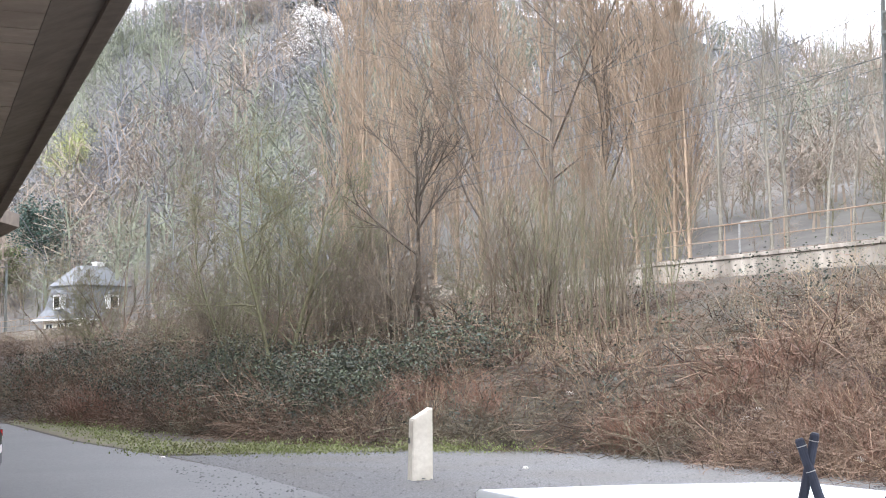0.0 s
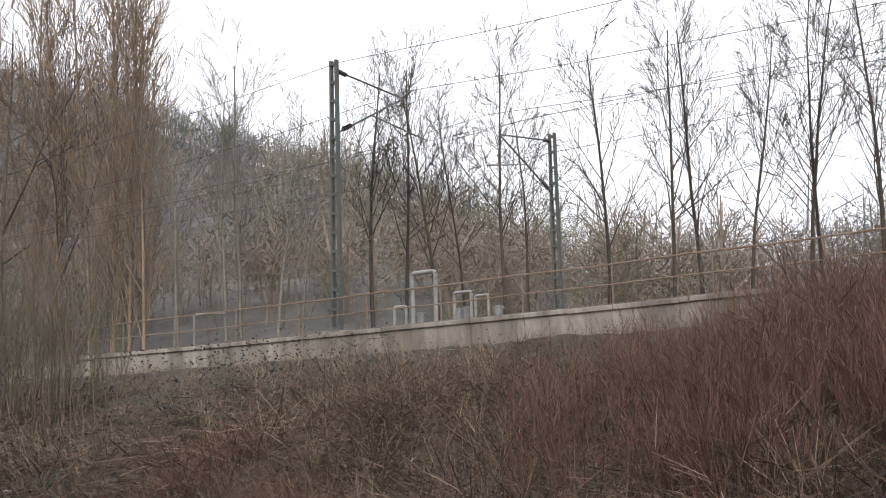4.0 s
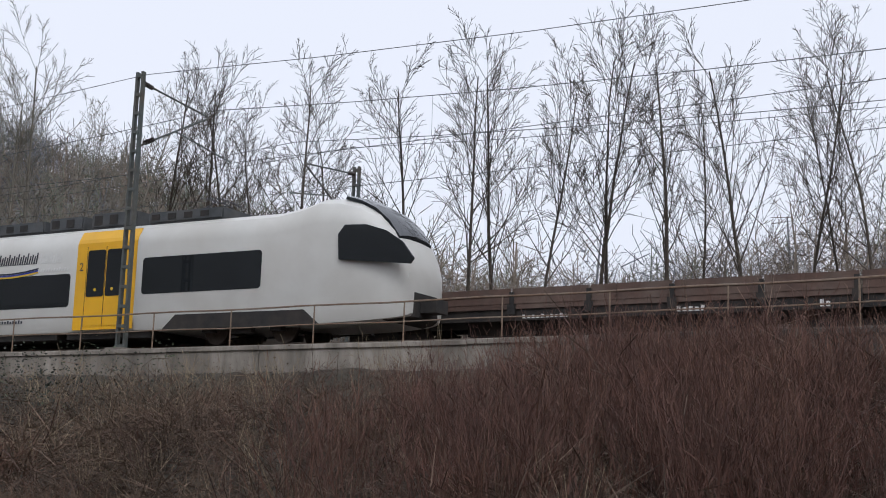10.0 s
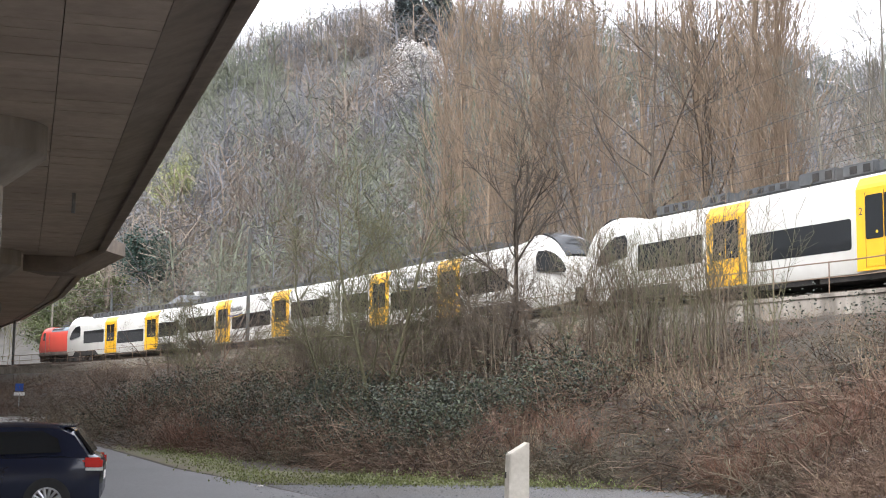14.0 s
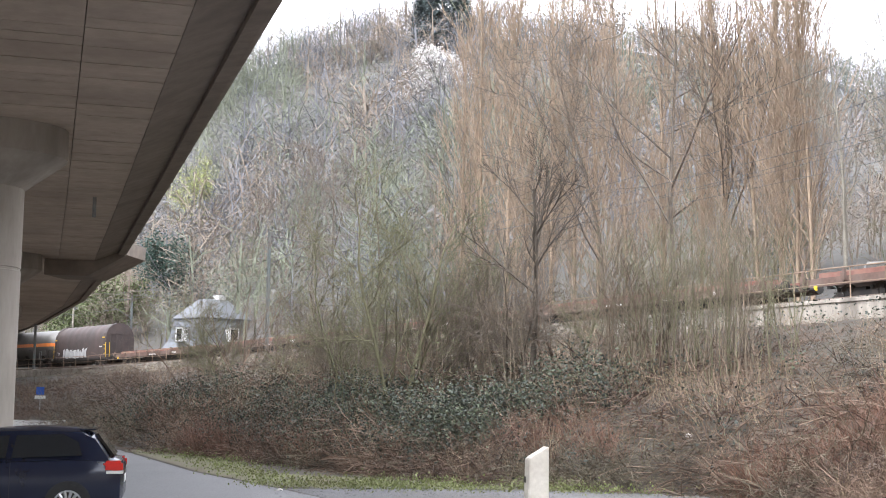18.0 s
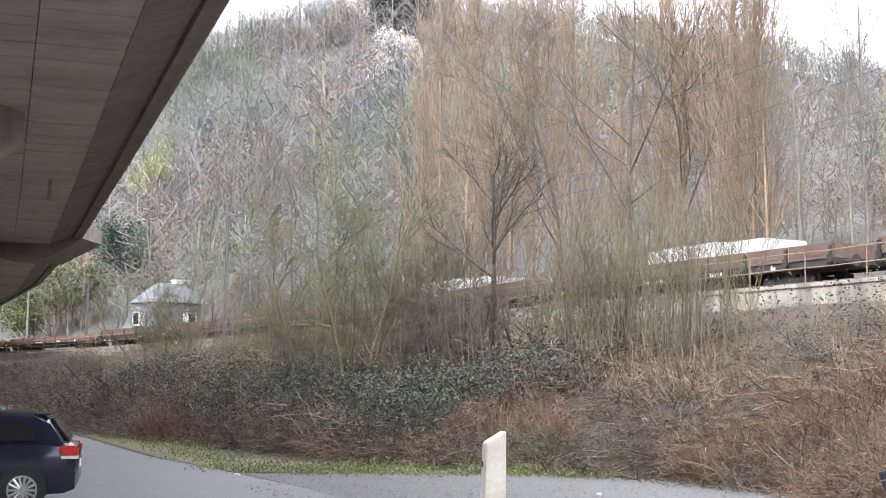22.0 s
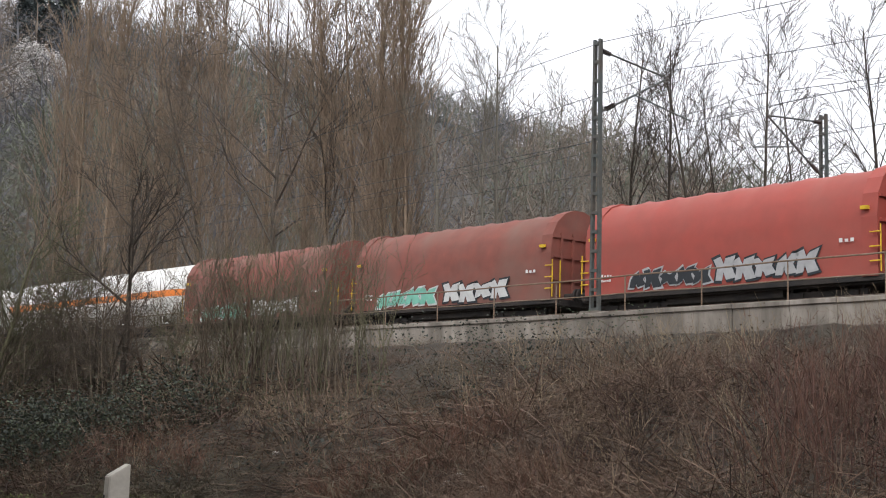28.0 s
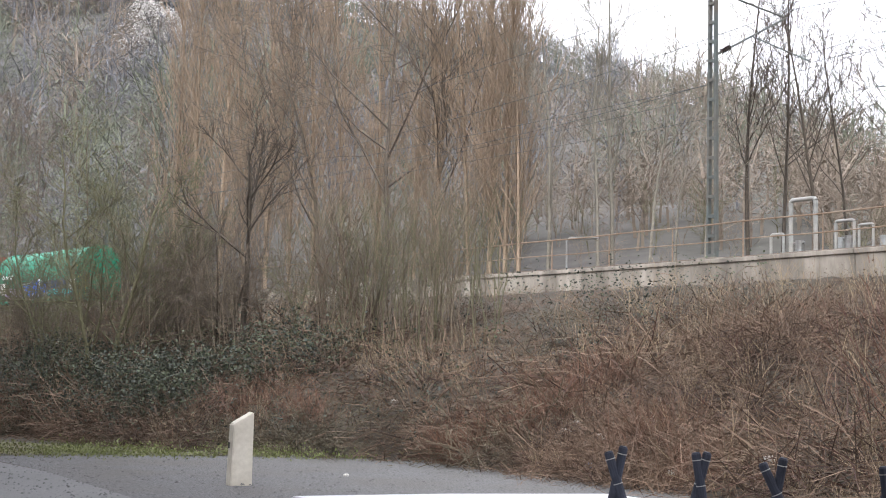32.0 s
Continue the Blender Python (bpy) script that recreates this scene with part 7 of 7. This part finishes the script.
def hatchback(m, label):
    """A three-door hatchback; x forward from the rear axle, y to its left."""
    car = thing("hatchback_car", m, label, "car", "parked cars")
    def ring(x, w, z0, z1, tuck=0.06):
        return [(x, -w + tuck, z0), (x, -w, z0 + 0.16), (x, -w, z1 - 0.22), (x, -w + 0.05, z1 - 0.06), (x, -w + 0.16, z1), (x, w - 0.16, z1), (x, w - 0.05, z1 - 0.06), (x, w, z1 - 0.22), (x, w, z0 + 0.16), (x, w - tuck, z0)]
    bm = bmesh.new()
    loft(bm, [ring(-0.80, 0.66, 0.42, 0.88), ring(-0.76, 0.78, 0.32, 0.96), ring(-0.6, 0.86, 0.26, 1.02), ring(-0.2, 0.89, 0.24, 1.04), ring(0.6, 0.89, 0.22, 1.02), ring(1.8, 0.89, 0.22, 0.98), ring(2.5, 0.89, 0.22, 0.96), ring(3.0, 0.86, 0.24, 0.86), ring(3.32, 0.74, 0.3, 0.72)])
    smooth(part("body", bm, CAR_PAINT, car), 40)
    bm = bmesh.new()
    rows = [(-0.62, 0.80, 0.98), (-0.36, 0.72, 1.36), (-0.12, 0.66, 1.46), (0.5, 0.67, 1.485), (1.1, 0.66, 1.46), (1.6, 0.68, 1.36), (2.35, 0.80, 0.96)]
    loft(bm, [[(x, -min(0.86, w + (z - 0.95) * 0.28), 0.94), (x, -w, z - 0.05), (x, -w + 0.12, z), (x, w - 0.12, z), (x, w, z - 0.05), (x, min(0.86, w + (z - 0.95) * 0.28), 0.94)] for x, w, z in rows])
    cabin = smooth(part("cabin", bm, CAR_PAINT, car), 50)
    for sy in (-1, 1):
        for pts in ([(-0.18, 1.06), (0.86, 1.02), (0.80, 1.36), (0.12, 1.38), (-0.12, 1.26)], [(0.94, 1.02), (1.98, 1.0), (1.45, 1.32), (0.90, 1.36)]):
            bm = bmesh.new()
            out = []
            for x, z in pts:
                t = (z - 0.94) / 0.5
                out.append((x, sy * (0.865 - 0.175 * t + 0.008), z))
            inn = [(x, y - sy * 0.02, z) for x, y, z in out]
            a, b = [bm.verts.new(p) for p in out], [bm.verts.new(p) for p in inn]
            bm.faces.new(a)
            bm.faces.new(b[::-1])
            for i in range(len(a)):
                j = (i + 1) % len(a)
                bm.faces.new((a[i], b[i], b[j], a[j]))
            bmesh.ops.recalc_face_normals(bm, faces=bm.faces)
            part("side_window", bm, GLASS, cabin)
        bm = bmesh.new()
        box(bm, -0.80, -0.5, min(sy * 0.62, sy * 0.872), max(sy * 0.62, sy * 0.872), 0.80, 0.98)
        bmesh.ops.bevel(bm, geom=list(bm.edges), offset=0.04, segments=2, affect="EDGES")
        tl = part("tail_lamp", bm, LAMP_RED, car)
        bm = bmesh.new()
        box(bm, -0.805, -0.55, min(sy * 0.65, sy * 0.875), max(sy * 0.65, sy * 0.875), 0.785, 0.83)
        part("reversing_lamp", bm, LIGHTGLASS, tl)
        bm = bmesh.new()
        box(bm, 0.0 + 1.02, 1.22, min(sy * 0.885, sy * 0.915), max(sy * 0.885, sy * 0.915), 0.84, 0.875)
        part("door_handle", bm, CAR_PAINT, car)
        bm = bmesh.new()
        box(bm, 0.86, 0.868, min(sy * 0.885, sy * 0.893), max(sy * 0.885, sy * 0.893), 0.3, 0.98)
        part("door_gap", bm, RUBBER, car)
        for x in (0.0, 2.58):
            bm = bmesh.new()
            rod(bm, (x, sy * 0.70, 0.33), (x, sy * 0.893, 0.33), 0.35, n=32)
            part("wheel_arch", bm, RUBBER, car)
            bm = bmesh.new()
            rod(bm, (x, sy * 0.69, 0.315), (x, sy * 0.897, 0.315), 0.315, n=32)
            w = part("wheel", bm, RUBBER, car)
            bm = bmesh.new()
            rod(bm, (x, sy * 0.88, 0.315), (x, sy * 0.899, 0.315), 0.215, n=28)
            part("rim_disc", bm, UNDER, w)
            bm = bmesh.new()
            ring_pts = [k * math.tau / 28 for k in range(28)]
            loft(bm, [[(x + q * math.cos(a), sy * yy, 0.315 + q * math.sin(a)) for a in ring_pts] for q, yy in ((0.225, 0.894), (0.225, 0.906), (0.198, 0.906), (0.198, 0.894))], caps=False)
            part("rim", bm, CHROME, w)
            for k in range(14):
                bm = bmesh.new()
                a = k * math.tau / 14
                rod(bm, (x + 0.05 * math.cos(a), sy * 0.905, 0.315 + 0.05 * math.sin(a)), (x + 0.21 * math.cos(a), sy * 0.9, 0.315 + 0.21 * math.sin(a)), 0.02, 0.026, n=5)
                part("spoke", bm, CHROME, w)
            bm = bmesh.new()
            rod(bm, (x, sy * 0.895, 0.315), (x, sy * 0.915, 0.315), 0.06, n=12)
            part("hub_cap", bm, CHROME, w)
    bm = bmesh.new()
    q = [(-0.64, -0.60, 1.04), (-0.64, 0.60, 1.04), (-0.38, 0.56, 1.38), (-0.38, -0.56, 1.38)]
    a = [bm.verts.new((x - 0.015, y, z + 0.01)) for x, y, z in q]
    b = [bm.verts.new((x + 0.03, y, z)) for x, y, z in q]
    bm.faces.new(a)
    bm.faces.new(b[::-1])
    for i in range(4):
        bm.faces.new((a[i], b[i], b[(i + 1) % 4], a[(i + 1) % 4]))
    bmesh.ops.recalc_face_normals(bm, faces=bm.faces)
    part("rear_window", bm, GLASS, cabin)
    bm = bmesh.new()
    box(bm, -0.36, -0.12, -0.56, 0.56, 1.435, 1.46)
    part("roof_spoiler", bm, CAR_PAINT, cabin)
    bm = bmesh.new()
    box(bm, -0.81, -0.79, -0.26, 0.26, 0.62, 0.73)
    part("number_plate", bm, MARK_WHITE, car)
    return car


hatchback(pose(-7.84, 20.55, 0.012, 0, 0, 180 + 17), "dark blue three-door hatchback parked on the road")
hatchback(pose(-14.2, 29.0, 0.012, 0, 0, 180 + 40), "dark hatchback parked behind the other car")


def house():
    """A villa with a slate mansard roof, seen on its corner."""
    h = thing("villa", pose(-36.5, 131.2, 5.3, 0, 0, 52), "cream villa with a grey slate mansard roof and white chimney", "house")
    a, b = 3.5, 3.05
    part("wall", soft_box(-a, a, -b, b, -4.5, 0.6, 0.03), CREAM, h)
    bm = bmesh.new()
    loft(bm, [[(-x, -y, z), (x, -y, z), (x, y, z), (-x, y, z)] for x, y, z in ((a + 0.55, b + 0.55, 0.55), (a + 0.55, b + 0.55, 0.7), (a - 0.1, b - 0.1, 1.6), (a - 0.6, b - 0.6, 3.95), (a - 0.4, b - 0.4, 4.0), (a - 0.4, b - 0.4, 4.08), (1.3, 0.7, 6.05), (1.2, 0.6, 6.08))])
    roof = part("mansard_roof", bm, SLATE, h)
    bm = bmesh.new()
    box(bm, 0.35, 1.35, -0.45, 0.35, 5.0, 6.45)
    ch = part("chimney", bm, MARK_WHITE, roof)
    bm = bmesh.new()
    box(bm, 0.27, 1.43, -0.53, 0.43, 6.45, 6.55)
    part("chimney_cap", bm, MARK_WHITE, ch)
    bm = bmesh.new()
    box(bm, -a - 0.8, a + 0.8, -b - 0.84, -b - 0.76, 0.5, 0.66)
    box(bm, -a - 0.84, -a - 0.76, -b - 0.75, b + 0.8, 0.5, 0.66)
    part("gutter", bm, MARK_WHITE, roof)
    for side in (0, 1):
        for k in (-2.1, 0.0, 2.1):
            w = new("window")
            w.parent = h
            w.matrix_basis = pose(k, -b - 0.02, -0.5) if side == 0 else pose(-a - 0.02, k * 0.9, -0.5, 0, 0, -90)
            bm = bmesh.new()
            box(bm, -0.55, 0.55, -0.04, 0.04, -0.75, 0.75)
            part("window_frame", bm, MARK_WHITE, w)
            for dx in (-0.26, 0.26):
                bm = bmesh.new()
                box(bm, dx - 0.2, dx + 0.2, -0.06, -0.045, -0.65, 0.65)
                part("pane", bm, GLASS, w)
    for m in (pose(-a + 0.0, 0.3, 2.4, 0, 0, -90), pose(0.3, -b + 0.0, 2.4)):
        d = new("dormer")
        d.parent = h
        d.matrix_basis = m
        bm = bmesh.new()
        box(bm, -0.6, 0.6, -0.35, 0.9, -0.75, 0.7)
        part("dormer_cheek", bm, MARK_WHITE, d)
        bm = bmesh.new()
        box(bm, -0.42, 0.42, -0.37, -0.355, -0.6, 0.5)
        part("pane", bm, GLASS, d)
        bm = bmesh.new()
        loft(bm, [[(-0.75, y, 0.7), (0.75, y, 0.7), (0, y, 1.15)] for y in (-0.5, 1.0)])
        part("dormer_roof", bm, SLATE, d)


house()


def sign():
    s = thing("road_sign", pose(-27.4, 66, land(-27.4, 66), 0, 0, 20), "blue round road sign with a white plate on a post", "road sign")
    bm = bmesh.new()
    rod(bm, (0, 0, -0.1), (0, 0, 1.42), 0.03)
    part("post", bm, STEEL, s)
    bm = bmesh.new()
    box(bm, -0.2, 0.2, -0.05, -0.03, 1.0, 1.4)
    part("plate", bm, SIGN_BLUE, s)
    bm = bmesh.new()
    box(bm, -0.27, 0.27, -0.05, -0.03, 0.78, 0.95)
    part("lower_plate", bm, MARK_WHITE, s)
    b = thing("barrier", pose(-24.5, 58.0, land(-24.5, 58), 0, 0, 24), "low white barrier beside the road", "barrier")
    bm = bmesh.new()
    box(bm, -2.0, 1.6, -0.1, 0.1, 0.25, 0.55)
    part("rail", bm, MARK_WHITE, b)
    for x in (-1.6, 0, 1.3):
        bm = bmesh.new()
        box(bm, x - 0.06, x + 0.06, -0.06, 0.06, -0.2, 0.3)
        part("post", bm, STEEL, b)


sign()


def lineside():
    p = thing("lamp_post", pose(13.1, 58.4, 4.9, 0, 0, -30), "slim steel lamp post with a flat white head", "street lamp")
    bm = bmesh.new()
    rod(bm, (0, 0, -0.3), (0, 0, 3.0), 0.05)
    part("pole", bm, STEEL, p)
    part("lamp_head", soft_box(0.1, 1.5, -0.16, 0.16, 3.0, 3.12, 0.04), PIPE, p)
    b = thing("pipe_station", pose(19.5, 46.4, 4.9, 0, 0, PHI + 5), "pale pipework and concrete tank of a small lineside station", "pipe station")
    part("tank", soft_box(-1.6, 4.2, 0.4, 3.4, -0.4, 1.75, 0.05), CONCRETE, b)
    for a0, z, w, r in ((-0.65, 3.65, 1.15, 0.085), (1.4, 2.7, 0.8, 0.06), (2.4, 2.5, 0.6, 0.05), (-1.6, 2.4, 0.6, 0.06)):
        bm = bmesh.new()
        rod(bm, (a0, 0, 0), (a0, 0, z - r), r, n=12)
        rod(bm, (a0, 0, z - r), (a0 + r, 0, z), r, n=12)
        rod(bm, (a0 + r, 0, z), (a0 + w - r, 0, z), r, n=12)
        rod(bm, (a0 + w - r, 0, z), (a0 + w, 0, z - r), r, n=12)
        rod(bm, (a0 + w, 0, z - r), (a0 + w, 0, 0), r, n=12)
        part("bent_pipe", bm, PIPE, b)
    for x, y in ((-0.9, 0.8), (0.9, 0.9), (1.6, 0.5), (2.6, 1.2)):
        bm = bmesh.new()
        rod(bm, (x, y, 1.7), (x, y, 2.2), 0.16, n=12)
        rod(bm, (x - 0.25, y, 2.1), (x + 0.25, y, 2.1), 0.05, n=8)
        part("valve", bm, STEEL, b)
    for az, r, z1 in ((-100.4, 41, 12.9), (21.4, 150, 11.0), (17.0, 140, 11)):
        q = bearing(az, r)
        w = thing("telegraph_pole", pose(q.x, q.y, land(q.x, q.y)), "weathered wooden pole with cross arms and insulators", "pole", "line poles")
        hh = z1 - land(q.x, q.y)
        bm = bmesh.new()
        rod(bm, (0, 0, -0.5), (0, 0, hh), 0.14, 0.1, n=10)
        part("pole", bm, BARK_PALE, w)
        bm = bmesh.new()
        rod(bm, (-0.05, 0, hh - 0.25), (0.5, 0, hh - 0.1), 0.05, n=6)
        for x in (-0.05, 0.2, 0.45):
            rod(bm, (x, 0, hh - 0.2), (x, 0, hh + 0.15), 0.06, 0.04, n=8)
        part("insulator_arm", bm, DARKGREY, w)


lineside()


def rubble():
    rnd = random.Random(8)
    def lump(name, x, y, z, sx, sy, sz, material, label, cat, group):
        bm = bmesh.new()
        bmesh.ops.create_icosphere(bm, subdivisions=2, radius=1.0)
        for v in bm.verts:
            k = 1 + 0.25 * noise.noise(v.co * 1.7 + Vector((x, y, 0)))
            v.co = Vector((v.co.x * sx * k, v.co.y * sy * k, v.co.z * sz * k))
        ob = part(name, bm, material)
        ob.matrix_basis = pose(x, y, z + sz * 0.55, 0, 0, rnd.uniform(0, 180))
        smooth(ob, 40)
        tagged(ob, label, cat, group)
    lump("stone", 4.28, 30.3, 0.0, 0.32, 0.25, 0.2, STONE, "rough grey stone at the bank's foot", "stone", "stones")
    for x, y, sx, m, lab in ((5.86, 26.08, 0.17, LITTER, "crumpled pale litter on the gravel"), (6.4, 25.2, 0.2, LITTER, "crumpled pale litter on the gravel"), (5.9, 24.2, 0.14, LITTER_BLUE, "crumpled blue plastic bag on the gravel"), (6.15, 26.3, 0.12, LITTER, "crumpled pale litter on the gravel"), (7.25, 24.7, 0.22, STONE, "rough grey stone at the bank's foot"), (2.76, 30.3, 0.13, LITTER, "crumpled pale litter on the gravel"), (1.36, 24.25, 0.09, LITTER, "scrap of pale paper on the gravel"), (6.9, 22.4, 0.16, LITTER, "crumpled pale litter on the gravel"), (7.6, 22.9, 0.13, STONE, "rough grey stone at the bank's foot"), (5.4, 28.4, 0.12, LITTER, "crumpled pale litter on the gravel"), (-11.2, 42.6, 0.16, LITTER, "crumpled pale litter on the gravel"), (-6.0, 27.4, 0.09, LITTER, "crumpled pale litter on the gravel"), (8.2, 21.2, 0.2, LITTER, "crumpled pale litter on the gravel")):
        lump("stone" if m is STONE else "litter", x, y, land(x, y), sx * 0.75, sx * 0.5, sx * 0.42, m, lab, "stone" if m is STONE else "litter", "stones" if m is STONE else "litter on the lot")
    bm = bmesh.new()
    pts = [(6.5, 23.2, 0.1), (7.2, 22.7, 0.16), (8.0, 22.2, 0.14), (8.9, 21.9, 0.2)]
    for i, (a, b) in enumerate(zip(pts, pts[1:])):
        rod(bm, a, b, 0.13 - 0.02 * i, 0.11 - 0.02 * i, n=9)
    tagged(part("log", bm, LOGWOOD), "weathered fallen log at the bank's foot", "log")
    q = bearing(-106.8, 13.2)
    bl = thing("concrete_block", pose(q.x, q.y, land(q.x, q.y), 0, 0, -106.8), "weathered concrete block heaped with rubble", "concrete block")
    z0 = 1.98 - land(q.x, q.y)
    part("block", soft_box(-1.6, 1.6, -0.6, 0.6, -0.5, z0, 0.06), CONCRETE, bl)
    for k in range(14):
        bm = bmesh.new()
        bmesh.ops.create_icosphere(bm, subdivisions=1, radius=rnd.uniform(0.05, 0.13))
        o = part("rubble_stone", bm, STONE, bl)
        o.matrix_basis = pose(rnd.uniform(-1.3, 1.3), rnd.uniform(-0.4, 0.4), z0 + 0.03, rnd.uniform(0, 90), 0, rnd.uniform(0, 90))


rubble()


# ---- what moves ----
def freight_s(t):
    """Where the locomotive's rear end stands along the line."""
    ts = [-5, 0, 7.5, 8, 8.5, 9, 9.5, 14.5, 32, 40]
    ss = [-301, -192, -30.3, -19.1, -7.95, 3.1, 14.0, 131, 554.5, 748]
    return float(np.interp(t, ts, ss))


def passenger_s(t):
    return float(np.interp(t, [-5, 10, 13, 14, 17, 37], [431.85, 18.6, -64.05, -91.6, -176.4, -740]))


def ride(ob, where, l, turned=0, length=0.0):
    """Keys a vehicle along the line while it is on it; length: how far it reaches from its origin, so that both ends stand on the track."""
    rows = []
    t = 0.0
    while t <= 32.001:
        s = where(t)
        s = max(-330.0, min(390.0, s))
        at = spot(s, l, RAIL)
        a, b = (at, spot(s + (length if turned else -length), l, RAIL)) if length else (spot(s + 5, l, RAIL), spot(s - 5, l, RAIL))
        d = b - a
        rows.append((t, pose(at.x, at.y, at.z, 0, -math.degrees(math.atan2(d.z, math.hypot(d.x, d.y))), math.degrees(math.atan2(d.y, d.x)))))
        t += 0.5
    walk(ob, rows)


def consist():
    """Vehicles of the freight train: thing, and the distance of its middle behind the locomotive's rear end."""
    out = [(LOCO, -8.9)]
    used = set()
    def take(ob):
        if ob.name in used:
            return copy_thing(ob, Matrix())
        used.add(ob.name)
        return ob
    out += [(take(FLATS["plain"]), 10.2), (take(FLATS["red"]), 29.9), (TANKS[0], 49.1), (TANKS[1], 67.8), (take(HOODS[2]), 83.45)]
    x = 100.0
    for i in range(12):
        kind = "red" if i < 5 else ("plain" if i < 7 else "white")
        out.append((take(FLATS[kind]), x))
        x += 20.6
    out += [(HOODS[0], 343.3), (HOODS[1], 356.4), (TANKS[2], 372.4), (TANKS[3], 391.4)]
    x = 405.7
    for h in (copy_thing(HOODS[3], Matrix()), HOODS[3], HOODS[4], HOODS[5], HOODS[6], HOODS[7]):
        out.append((h, x))
        x += 12.55
    return out


def motions():
    for ob, back in consist():
        ride(ob, lambda t, b=back: freight_s(t) - b, L2)
    cars = []
    for unit in range(3):
        for k in range(3):
            base = (LEAD_CAR if unit == 0 else END_CAR, MID_CAR, TAIL_CAR)[k]
            cars.append((unit, k, base if unit == (1 if base is END_CAR else 0) else copy_thing(base, Matrix())))
    for unit, k, ob in cars:
        off = unit * 71.6 + (23.47 if k == 0 else 47.35)
        ride(ob, lambda t, o=off: passenger_s(t) + o, L1, 180 if k == 2 else 0, 23.6)


build_sleepers()
motions()
